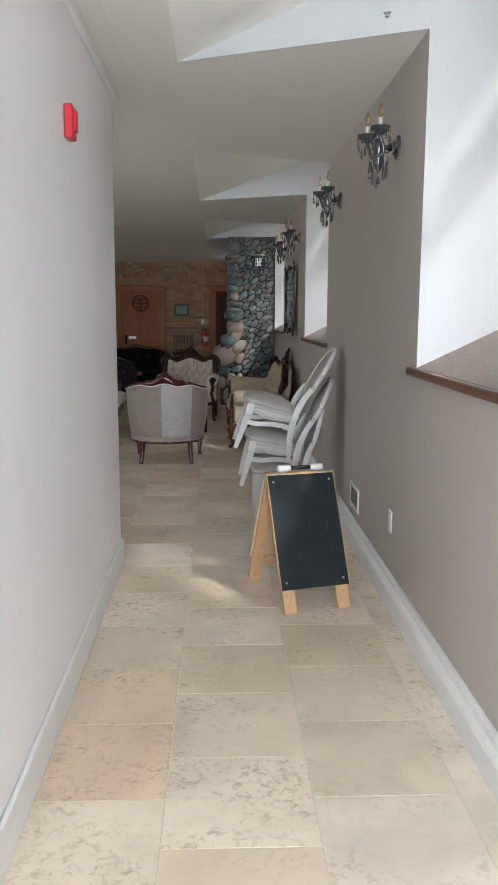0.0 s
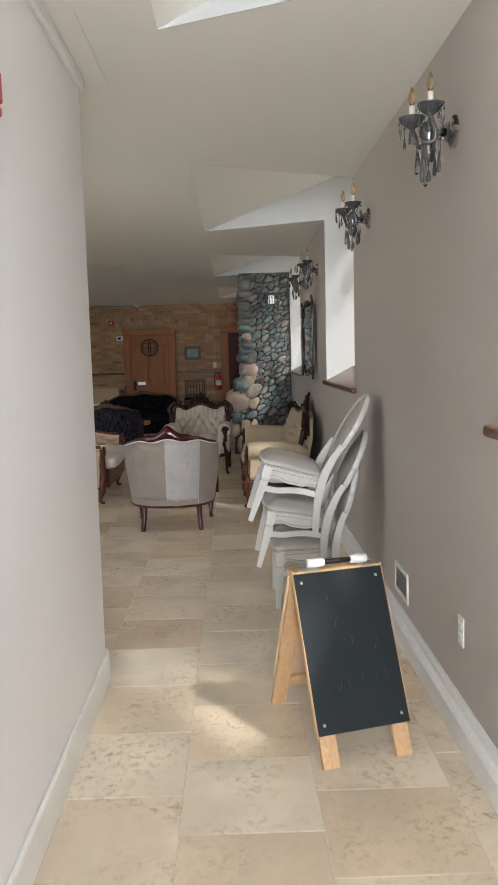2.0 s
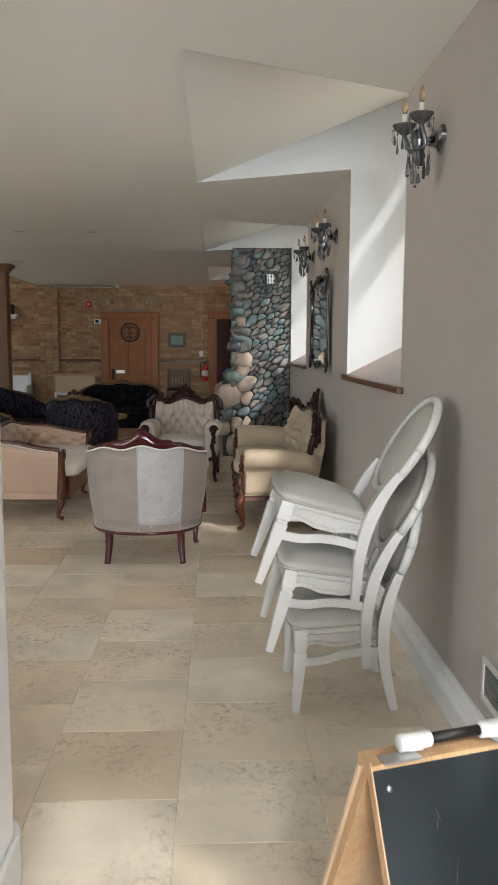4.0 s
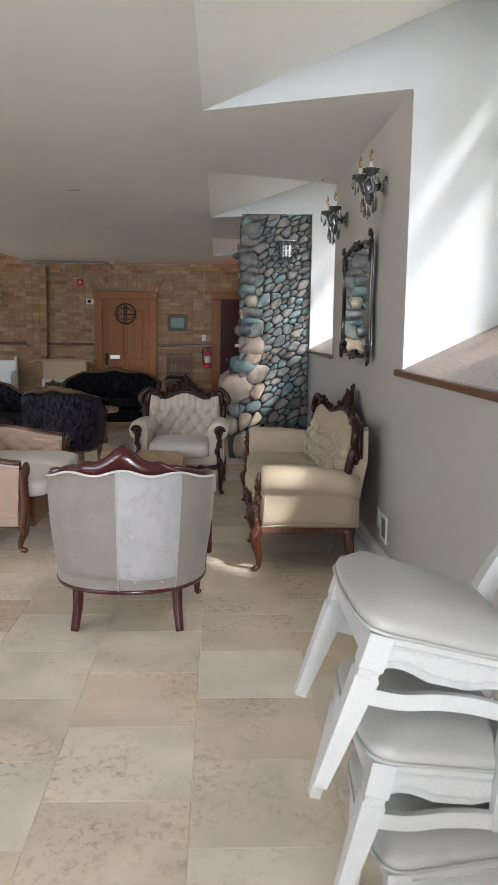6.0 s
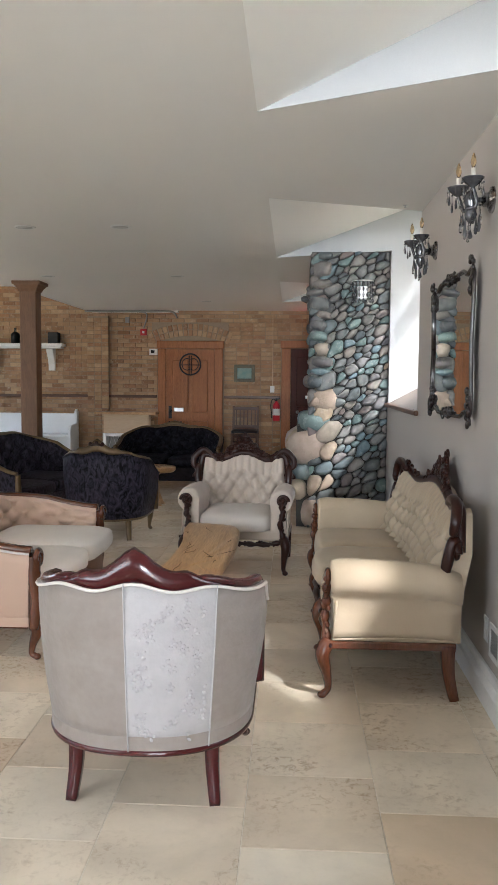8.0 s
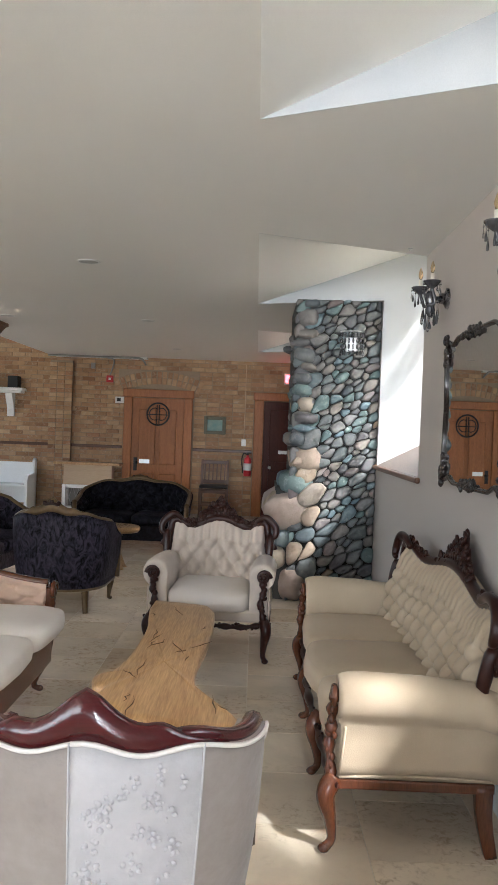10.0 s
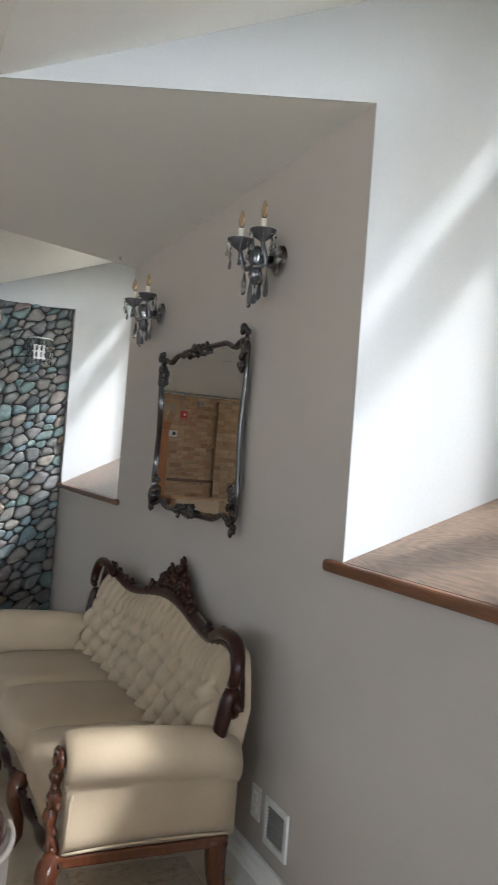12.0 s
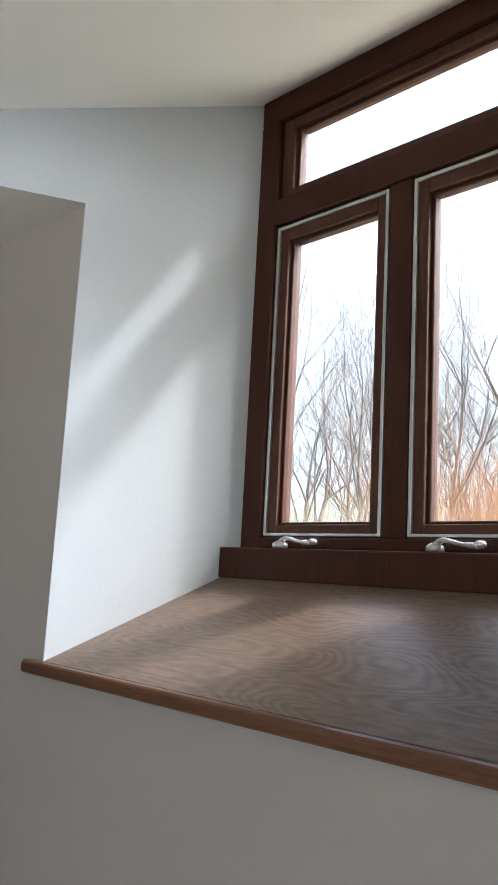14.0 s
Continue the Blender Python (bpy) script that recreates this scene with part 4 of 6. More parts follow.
        col = spline([(e.x - sg * 0.005, yb - 0.115, 0.50), (e.x + sg * 0.006, yb - 0.10, 0.62), (e.x + sg * 0.010, yb - 0.07, 0.74), (e.x, yb - 0.045, e.z)], 6)
        tube(bm, col, [0.018 + 0.010 * math.sin(math.pi * k / len(col)) for k in range(len(col))], 9)
        scroll(bm, (e.x + sg * 0.0, yb - 0.055, e.z - 0.0), 0.045, 0, "y", 1.2, 0.02, sg)
    tube(bm, line, 0.027, 8)
    for sg in (-1, 1):
        # shoulder scroll curling over the outer corner
        z_ = outline(0.86)
        curl = spline([(sg * hw * 0.74, yb - 0.05, outline(0.74) + 0.0), (sg * hw * 0.86, yb - 0.055, z_ + 0.022), (sg * (hw - 0.01), yb - 0.06, z_ + 0.018), (sg * (hw + 0.045), yb - 0.07, z_ - 0.04), (sg * (hw + 0.045), yb - 0.08, z_ - 0.10), (sg * (hw + 0.015), yb - 0.08, z_ - 0.115)], 6)
        tube(bm, curl, [0.013 + 0.013 * math.sin(math.pi * (k + 2) / (len(curl) + 2)) for k in range(len(curl))], 10)
    part("back_frame", bm, wood, ob)
    bm = bmesh.new()
    rng = random.Random(11)
    # centre crest and shoulder carvings
    cw = min(0.30, hw * 0.62)
    rows = []
    for k in range(25):
        u = -1 + 2 * k / 24
        zb = outline(u * cw / hw) - 0.02
        zt_ = zb + 0.04 + crest_h * 0.85 * (1 - abs(u)) ** 1.2 + 0.012 * math.sin(k * 1.9)
        k0, k1, k2 = (at_back(u * cw / hw, q) for q in (zb, (zb + zt_) / 2, zt_))
        rows.append([(u * cw, yb - 0.06 + k0, zb), (u * cw, yb - 0.062 + k1, (zb + zt_) / 2), (u * cw, yb - 0.045 + k2, zt_), (u * cw, yb - 0.025 + k1, (zb + zt_) / 2), (u * cw, yb - 0.025 + k0, zb)])
    grid(bm, rows, close_u=True, cap=True)
    for k in range(110):
        u = rng.uniform(-1, 1)
        t = rng.random() * 0.95
        hh = crest_h * (1 - abs(u)) ** 1.1 + 0.02
        q = rng.uniform(0.010, 0.020)
        z_ = outline(u * cw / hw) - 0.01 + hh * t
        blob(bm, (u * cw, yb - 0.055 + at_back(u * cw / hw, z_) + rng.uniform(-0.012, 0.008), z_), (q * rng.uniform(0.8, 1.8), 0.013, q), 6, pose(0, 0, 0, 0, rng.uniform(-70, 70), 0))
    blob(bm, (0, yb - 0.05 + at_back(0, outline(0) + crest_h), outline(0) + crest_h * 0.92), (0.022, 0.014, 0.03), 8)
    part("crest_carving", bm, wood, ob, "carved dark wood crest")
    for sg in (-1, 1):
        bm = bmesh.new()
        tube(bm, [Vector((sg * q * hw, yb - 0.045 + at_back(q, 0), outline(q))) for q in np.linspace(0.53, 0.98, 14)], 0.016, 7)
        for k in range(26):
            u = sg * rng.uniform(0.55, 0.97)
            q = rng.uniform(0.012, 0.022)
            blob(bm, (u * hw, yb - 0.045 + at_back(u, 0) + rng.uniform(-0.012, 0.012), outline(u) + rng.uniform(-0.02, 0.022)), (q * 1.4, 0.014, q), 6, pose(0, 0, 0, 0, rng.uniform(-70, 70), 0))
        part("shoulder_carving", bm, wood, ob, "carved dark wood shoulder")
    # seat
    iw = w / 2 - 0.165
    for c in range(seats):
        bm = bmesh.new()
        x0 = -iw + 2 * iw * c / seats
        mid = seats == 1 or c == seats // 2
        cushion(bm, x0 + 0.003, x0 + 2 * iw / seats - 0.003, yfr - 0.01, yb - 0.09, 0.32, 0.435, 0.03, 0.05 if mid else 0.02)
        part("seat_cushion", bm, cloth if seats > 1 else M_PINK_SEAT, ob)
    bm = bmesh.new()
    box(bm, -w / 2 + 0.06, w / 2 - 0.06, yfr + 0.005, yb - 0.06, 0.25, 0.33, 0.015)
    part("seat_deck", bm, cloth, ob, smooth=False)
    bm = bmesh.new()
    fr = spline([(-w / 2 + 0.05, yfr - 0.005, 0.25), (-w / 4, yfr - 0.012, 0.225), (0, yfr - 0.03, 0.235), (w / 4, yfr - 0.012, 0.225), (w / 2 - 0.05, yfr - 0.005, 0.25)], 10)
    carve(bm, fr, 0.022, 5, 0.45, 2)
    part("front_apron", bm, wood, ob, "carved dark wood apron")
    for sx in (-1, 1):
        bm = bmesh.new()
        box(bm, sx * (w / 2 - 0.055) - 0.014, sx * (w / 2 - 0.055) + 0.014, yfr, yb - 0.05, 0.235, 0.272, 0.006)
        part("side_rail", bm, leg_wood, ob, smooth=False)
        bm = bmesh.new()
        square_leg(bm, sx * (w / 2 - 0.07), yb - 0.085, 0.26, 0, 0.035, 0.026)
        part("leg", bm, leg_wood, ob)
    for k in range(fronts):
        x = -w / 2 + 0.07 + (w - 0.14) * k / (fronts - 1)
        bm = bmesh.new()
        cabriole(bm, x, yfr + 0.0, 0.27, 0.5 if x > 0 else -0.5, -0.9, 0.027)
        for q in range(4):
            blob(bm, (x, yfr - 0.035, 0.235 - 0.02 * q), (0.022 - 0.003 * q, 0.012, 0.016), 7)
        part("leg", bm, leg_wood, ob)
    return ob


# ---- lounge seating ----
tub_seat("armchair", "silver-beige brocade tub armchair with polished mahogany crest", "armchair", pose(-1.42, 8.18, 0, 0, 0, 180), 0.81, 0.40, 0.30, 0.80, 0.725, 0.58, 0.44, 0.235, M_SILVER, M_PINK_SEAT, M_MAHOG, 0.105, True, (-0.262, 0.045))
tub_seat("armchair", "crushed plum velvet tub armchair with worn gilt frame", "armchair", pose(-2.61, 12.53, 0, 0, 0, 178), 0.81, 0.40, 0.32, 0.80, 0.70, 0.56, 0.42, 0.20, M_PURPLE, M_PURPLE, M_GOLDWOOD, 0.11)
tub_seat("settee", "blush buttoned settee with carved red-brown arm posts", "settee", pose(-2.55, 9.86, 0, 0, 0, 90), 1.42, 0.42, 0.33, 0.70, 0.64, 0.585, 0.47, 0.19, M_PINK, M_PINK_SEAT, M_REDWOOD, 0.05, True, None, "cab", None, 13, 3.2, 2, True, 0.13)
tub_seat("sofa", "crushed plum velvet buttoned sofa with gilt rail", "sofa", pose(-3.62, 13.15, 0, 0, 0, 82), 1.65, 0.45, 0.33, 0.86, 0.72, 0.57, 0.42, 0.18, M_PURPLE, M_PURPLE, M_GOLDWOOD, 0.06, True, None, "cab", None, 15, 2.8, 2)
tub_seat("sofa", "black velvet buttoned sofa with gilt edged frame", "sofa", pose(-2.57, 15.98, 0, 0, 0, 0), 1.44, 0.42, 0.34, 0.78, 0.60, 0.54, 0.40, 0.12, M_BLACKV, M_BLACKV, M_GOLDWOOD, 0.07, True, None, "cab", None, 13, 2.8, 2)
rolled_seat("armchair", "cream buttoned roll-arm armchair with carved dark frame", "armchair", pose(-1.33, 11.48, 0, 0, 0, -3), 0.88, M_CREAM_PALE, M_WALNUT, M_WALNUT, 1, 0.66, 0.86, 0.13, 6, 2)
rolled_seat("settee", "cream buttoned three-seat settee with carved dark crest", "settee", pose(-0.44, 9.86, 0, 0, 0, -90), 2.06, M_CREAM, M_WALNUT, M_REDWOOD, 3, 0.62, 0.90, 0.15, 13, 4)


def root_table(name, label, m, outline, z, t, trunk, seed):
    """A live-edge slab on its own root: waved edge, cracks, flared foot."""
    ob = thing(name, label, "coffee table", m)
    ring = [Vector((x, y, 0)) for x, y in outline]
    ring = spline(ring + [ring[0]], 6)[:-1]
    bm = bmesh.new()
    rows = []
    cx = sum(p.x for p in ring) / len(ring)
    cy = sum(p.y for p in ring) / len(ring)
    c = Vector((cx, cy, 0))
    for f, dz in ((0.01, 0), (0.5, 0.0), (0.9, 0.0), (0.975, -0.004), (1.0, -0.016), (1.0, -t * 0.6), (0.93, -t), (0.5, -t), (0.02, -t)):
        rows.append([c + (p - c) * (f + (0.02 * noise.noise(p * 9 + Vector((seed, 0, 0))) if f > 0.95 else 0)) + Vector((0, 0, z + dz + (0.006 * noise.noise(p * 5 + Vector((0, seed, f * 3))) if f < 0.95 and dz == 0 else 0))) for p in ring])
    grid(bm, rows, close_u=True, cap=True)
    slab_ob = part("top", bm, M_BURL, ob, "honey-coloured live-edge slab")
    rng = random.Random(seed)
    for k in range(17):
        bm = bmesh.new()
        p = c + (rng.choice(ring) - c) * rng.uniform(0.2, 0.85)
        a = rng.uniform(0.9, 2.2)
        ln = rng.uniform(0.05, 0.26)
        pts = [p + Vector((math.cos(a), math.sin(a), 0)) * ln * q + Vector((0.012 * rng.uniform(-1, 1), 0, z + 0.003)) for q in (-0.5, -0.2, 0.1, 0.3, 0.5)]
        tube(bm, pts, [0.0006, 0.002, 0.003, 0.0015, 0.0006], 5, flat=0.5)
        part("crack", bm, M_BURLDARK, slab_ob)
    bm = bmesh.new()
    rows = []
    for h_, f in ((0.0, 1.0), (0.04, 0.86), (0.14, 0.66), (z - t - 0.06, 0.6), (z - t + 0.005, 0.72)):
        row = []
        for k in range(28):
            a = 2 * math.pi * k / 28
            g = f * (1 + (0.22 * math.sin(3 * a + seed) + 0.12 * math.sin(7 * a)) * (1.2 - h_ / z))
            row.append((c.x + trunk[0] * g * math.cos(a), c.y + trunk[1] * g * math.sin(a), h_))
        rows.append(row)
    grid(bm, rows, close_u=True, cap=True)
    part("root_base", bm, M_BURL, ob)
    return ob


root_table("coffee_table", "honey-coloured live-edge root coffee table", pose(-1.45, 9.95, 0), [(-0.21, 1.07), (-0.02, 1.02), (0.15, 0.91), (0.185, 0.5), (0.175, 0.1), (0.15, -0.40), (0.21, -0.74), (0.29, -0.90), (0.365, -0.965), (0.355, -1.06), (0.18, -1.05), (0.0, -0.98), (-0.16, -1.0), (-0.23, -0.80), (-0.215, -0.64), (-0.265, -0.60), (-0.28, -0.49), (-0.22, -0.42), (-0.175, -0.1), (-0.17, 0.36), (-0.215, 0.8)], 0.42, 0.07, (0.17, 0.42), 2)
root_table("coffee_table", "small orange-brown tree-root table beside the dark sofa", pose(-2.55, 14.35, 0), [(-0.30, 0.2), (0.0, 0.26), (0.24, 0.18), (0.28, -0.06), (0.1, -0.22), (-0.16, -0.2), (-0.32, -0.04)], 0.44, 0.06, (0.19, 0.17), 5)


# ---- stacked dining chairs ----
def dining_chair(m):
    ob = thing("dining_chair", "white painted oval-back dining chair with grey leatherette seat, stacked", "chair", m, "stacked dining chairs")
    zr = 0.34

    def taper(bm):
        """Seats narrow towards the back, so that the back legs of the next chair pass outside them."""
        for v in bm.verts:
            v.co.x *= 1 - 0.27 * max(0.0, min(1.0, (v.co.y + 0.20) / 0.32))
        return bm
    for sx in (-1, 1):
        bm = bmesh.new()
        pts = [(sx * 0.198, -0.205, zr), (sx * 0.198, -0.205, zr - 0.072), (sx * 0.199, -0.206, zr - 0.078), (sx * 0.199, -0.206, zr - 0.084), (sx * 0.198, -0.206, zr - 0.092), (sx * 0.20, -0.222, 0.0)]
        tube(bm, pts, [0.025, 0.025, 0.021, 0.021, 0.025, 0.014], square=True)
        part("front_leg", bm, M_WHITEPAINT, ob, smooth=False)
        bm = bmesh.new()
        pts = spline([(sx * 0.185, 0.172, 0.0), (sx * 0.185, 0.130, 0.19), (sx * 0.185, 0.122, zr), (sx * 0.19, 0.142, 0.46), (sx * 0.196, 0.176, 0.56)], 6)
        tube(bm, pts, [0.015 + 0.008 * math.sin(math.pi * min(1, k / 24)) for k in range(len(pts))], square=True)
        part("back_post", bm, M_WHITEPAINT, ob, smooth=False)
        # side rail: two grooves and a scalloped lower edge
        bm = bmesh.new()
        rows = []
        for k in range(21):
            y = -0.18 + 0.292 * k / 20
            t = k / 20
            lift = 0.016 * math.cos(2 * math.pi * t) * math.sin(math.pi * t) ** 0.5 - 0.004
            z0 = zr - 0.066 + max(-0.012, lift)
            rows.append([(sx * 0.196, y, z0), (sx * 0.216, y, z0 + 0.002), (sx * 0.219, y, z0 + 0.014), (sx * 0.215, y, z0 + 0.018), (sx * 0.219, y, z0 + 0.022), (sx * 0.219, y, zr - 0.022), (sx * 0.215, y, zr - 0.018), (sx * 0.222, y, zr - 0.012), (sx * 0.222, y, zr), (sx * 0.196, y, zr)])
        grid(bm, rows, close_u=True, cap=True)
        part("seat_rail", taper(bm), M_WHITEPAINT, ob, smooth=False)
        bm = bmesh.new()
        tube(bm, spline([(sx * 0.192, -0.200, 0.205), (sx * 0.190, -0.12, 0.21), (sx * 0.188, -0.04, 0.232), (sx * 0.186, 0.04, 0.243), (sx * 0.185, 0.128, 0.243)], 5), 0.009, square=True, flat=1.9)
        part("stretcher", bm, M_WHITEPAINT, ob, smooth=False)
    for y0, y1, hw in ((-0.225, -0.197, 0.175), (0.106, 0.131, 0.172)):
        bm = bmesh.new()
        box(bm, -hw, hw, y0, y1, zr - 0.06, zr, 0.006)
        part("seat_rail", bm, M_WHITEPAINT, ob, smooth=False)
    bm = bmesh.new()
    box(bm, -0.194, 0.194, -0.196, 0.105, zr - 0.05, zr - 0.035, 0.0)
    part("seat_base", taper(bm), M_UNDER, ob, "dark cloth underside", False)
    bm = bmesh.new()
    cushion(bm, -0.226, 0.226, -0.24, 0.119, zr + 0.001, zr + 0.036, 0.05, 0.018)
    pad = part("seat_cushion", taper(bm), M_LEATHER, ob)
    bm = bmesh.new()
    ring = []
    for k in range(49):
        a = 2 * math.pi * k / 48
        c, q = math.cos(a), math.sin(a)
        u, v = math.copysign(abs(c) ** 0.22, c), math.copysign(abs(q) ** 0.22, q)
        ring.append((0.226 * u, -0.0605 + 0.1795 * v - (0.018 * (1 - u * u) if v < 0 else 0) * -v, zr + 0.006))
    tube(bm, ring, 0.0045, 6, cap=False)
    part("welt", taper(bm), M_LEATHER, pad, "piped seat edge")
    # oval back: hoop and pad
    bm = bmesh.new()
    ring = []
    for k in range(36):
        a = 2 * math.pi * k / 36
        ring.append((0.205 * math.cos(a), 0.219 + 0.26 * 0.21 * math.sin(a), 0.665 + 0.205 * math.sin(a)))
    tube(bm, ring + [ring[0]], 0.019, 8, flat=0.8)
    part("oval_hoop", bm, M_WHITEPAINT, ob)
    bm = bmesh.new()
    rows = [[(0.188 * f * math.cos(a), 0.219 + 0.26 * 0.19 * f * math.sin(a) + d, 0.665 + 0.188 * f * math.sin(a)) for a in [2 * math.pi * k / 32 for k in range(32)]] for f, d in ((0.02, -0.026), (0.6, -0.022), (0.95, -0.010), (1.0, 0.0), (0.95, 0.010), (0.02, 0.014))]
    grid(bm, rows, close_u=True, cap=True)
    part("back_pad", bm, M_LEATHER, ob)
    return ob


bottom_chair = dining_chair(pose(-0.411, 5.98, 0, 0, 0, -90))
for x, z, a in ((-0.523, 0.208, 11.5), (-0.571, 0.466, 16.5)):
    copy_thing(bottom_chair, pose(x, 5.98, z, 0, 0, -90) @ pose(0, 0, 0, -a, 0, 0))


# ---- chalkboard ----
def chalkboard(m):
    ob = thing("chalkboard", "pine A-frame chalkboard with smudged blank slate", "sign board", m)
    hgt, dep = 0.655, 0.29
    lean = math.degrees(math.atan2(dep, hgt))
    L = math.hypot(hgt, dep)
    for sy, nm in ((-1, "front_leg"), (1, "back_leg")):
        for sx in (-1, 1):
            bm = bmesh.new()
            box(bm, sx * 0.145 - 0.032, sx * 0.145 + 0.032, -0.012 if sy < 0 else -0.01, 0.012, 0, L, 0.002, Matrix.Translation((0, sy * dep, 0)) @ pose(0, 0, 0, sy * lean, 0, 0))
            part(nm, bm, M_PINE, ob, smooth=False)
    front = Matrix.Translation((0, -dep, 0)) @ pose(0, 0, 0, -lean, 0, 0)
    back = Matrix.Translation((0, dep, 0)) @ pose(0, 0, 0, lean, 0, 0)
    bm = bmesh.new()
    box(bm, -0.183, 0.183, -0.026, -0.013, 0.115, L - 0.005, 0.002, front)
    board = part("board", bm, M_SLATE, ob, "black slate panel with chalk smudges", False)
    bm = bmesh.new()
    box(bm, -0.187, -0.1835, -0.028, -0.005, 0.11, L, 0.001, front)
    box(bm, 0.1835, 0.187, -0.028, -0.005, 0.11, L, 0.001, front)
    part("edge_strip", bm, M_PINE, ob, smooth=False)
    bm = bmesh.new()
    box(bm, -0.183, 0.183, 0.013, 0.024, 0.15, L - 0.03, 0.002, back)
    part("back_board", bm, M_PALEPLY, ob, smooth=False)
    bm = bmesh.new()
    box(bm, -0.113, 0.113, -0.01, 0.01, 0.10, 0.155, 0.002, back)
    part("crossbar", bm, M_PINE, ob, smooth=False)
    bm = bmesh.new()
    box(bm, -0.185, 0.185, -0.03, 0.03, hgt - 0.012, hgt + 0.006, 0.002)
    part("top_bar", bm, M_PINE, ob, smooth=False)
    for x in (-0.155, 0.155):
        for z in (0.15, L - 0.05):
            bm = bmesh.new()
            lathe(bm, [(0.0005, 0), (0.0065, 0), (0.005, 0.003), (0.0005, 0.0035)], 10, front @ Matrix.Translation((x, -0.026, z)) @ pose(0, 0, 0, 90, 0, 0))
            part("screw", bm, M_STEEL, ob)
    for x in (-0.12, 0.13):
        bm = bmesh.new()
        box(bm, x - 0.04, x + 0.04, -0.034, 0.0, hgt + 0.004, hgt + 0.009, 0.001)
        part("hinge", bm, M_STEEL, ob, smooth=False)
    bm = bmesh.new()
    rng = random.Random(8)
    for k in range(14):
        x, z = rng.uniform(-0.13, 0.13), rng.uniform(0.25, L - 0.12)
        pts = [front @ Vector((x + 0.006 * math.sin(q * 0.5 + k), -0.0258, z + 0.008 * q)) for q in range(rng.randint(3, 9))]
        tube(bm, pts, 0.0006, 4)
    part("chalk_line", bm, mat("chalk_dust", (0.09, 0.095, 0.1), 0.9), board, "faint chalk scratches")
    return ob


CB = pose(-0.485, 4.27, 0, 0, 0, 16)
chalkboard(CB)


def marker(m):
    ob = thing("pipe_handle", "white plastic pipe clip with black tube on the board", "handle", m)
    for x0, x1 in ((-0.125, -0.055), (0.055, 0.125)):
        bm = bmesh.new()
        tube(bm, [(x0, 0, 0.016), (x0 + 0.003, 0, 0.016), (x1 - 0.003, 0, 0.016), (x1, 0, 0.016)], [0.014, 0.017, 0.017, 0.014], 14)
        box(bm, (x0 + x1) / 2 - 0.015, (x0 + x1) / 2 + 0.015, -0.012, 0.012, 0.0, 0.01, 0.002)
        part("clip", bm, M_PLASTIC, ob, "white plastic clip")
    bm = bmesh.new()
    tube(bm, [(-0.06, 0, 0.016), (0.06, 0, 0.016)], 0.0105, 12)
    part("tube", bm, M_IRON, ob, "black tube")


marker(CB @ Matrix.Translation((0.01, 0, 0.6645)))

# ---- wall things on the window side ----


def sconce(y):
    ob = thing("wall_sconce", "smoked crystal two-candle wall sconce with teardrop prisms", "wall lamp", pose(0, y, 2.30), "crystal wall sconces")
    bm = bmesh.new()
    lathe(bm, [(0.002, 0), (0.062, 0), (0.06, 0.012), (0.035, 0.022), (0.03, 0.05), (0.002, 0.055)], 18, pose(0, 0, 0, 0, -90, 0))
    part("backplate", bm, M_CRYSTAL, ob, "clear glass backplate")
    bm = bmesh.new()
    lathe(bm, [(0.002, -0.11), (0.016, -0.10), (0.03, -0.07), (0.02, -0.04), (0.036, -0.01), (0.03, 0.02), (0.012, 0.04), (0.002, 0.045)], 14, pose(-0.10, 0, 0.0))
    tube(bm, [(-0.03, 0, 0), (-0.10, 0, 0)], 0.012, 8)
    part("hub", bm, M_GLASSDARK, ob)
    for sy, xo, zo in ((1, -0.15, 0.03), (-1, -0.105, 0.05)):
        cy = sy * 0.052
        bm = bmesh.new()
        tube(bm, spline([(-0.10, 0, -0.02), (-0.12, sy * 0.03, -0.045), (xo + 0.02, sy * 0.05, -0.03), (xo, cy, zo + 0.0)], 6), 0.009, 8)
        part("arm", bm, M_GLASSDARK, ob)
        bm = bmesh.new()
        prof = [(0.006, zo - 0.005), (0.016, zo), (0.034, zo + 0.014), (0.05, zo + 0.034), (0.053, zo + 0.038), (0.048, zo + 0.038), (0.03, zo + 0.024), (0.006, zo + 0.02)]
        lathe(bm, prof, 20, pose(xo, cy, 0))
        part("bobeche", bm, M_GLASSDARK, ob, "smoked scalloped glass cup")
        bm = bmesh.new()
        lathe(bm, [(0.003, zo + 0.02), (0.011, zo + 0.02), (0.011, zo + 0.082), (0.003, zo + 0.083)], 12, pose(xo, cy, 0))
        part("candle_sleeve", bm, M_CANDLE, ob)
        bm = bmesh.new()
        lathe(bm, [(0.004, zo + 0.082), (0.008, zo + 0.088), (0.014, zo + 0.108), (0.010, zo + 0.13), (0.004, zo + 0.148), (0.001, zo + 0.152)], 12, pose(xo, cy, 0))
        part("bulb", bm, M_BULB, ob, "amber flame-tip bulb")
        for k in range(8):
            a = 2 * math.pi * k / 8 + 0.4
            x, y0 = xo + 0.049 * math.cos(a), cy + 0.049 * math.sin(a)
            bm = bmesh.new()
            drop(bm, x, y0, zo + 0.032, 0.06 + 0.022 * (k % 3), 0.011)
            part("prism", bm, M_GLASSDARK if k % 3 else M_CRYSTAL, ob)
    for k in range(8):
        a = 2 * math.pi * k / 8
        bm = bmesh.new()
        drop(bm, -0.10 + 0.045 * math.cos(a), 0.045 * math.sin(a), 0.0, 0.12 + 0.035 * (k % 3), 0.016)
        part("prism", bm, M_GLASSDARK if k % 2 else M_CRYSTAL, ob)
    bm = bmesh.new()
    drop(bm, -0.10, 0, -0.10, 0.08, 0.02)
    part("finial_drop", bm, M_GLASSDARK, ob)
    return ob


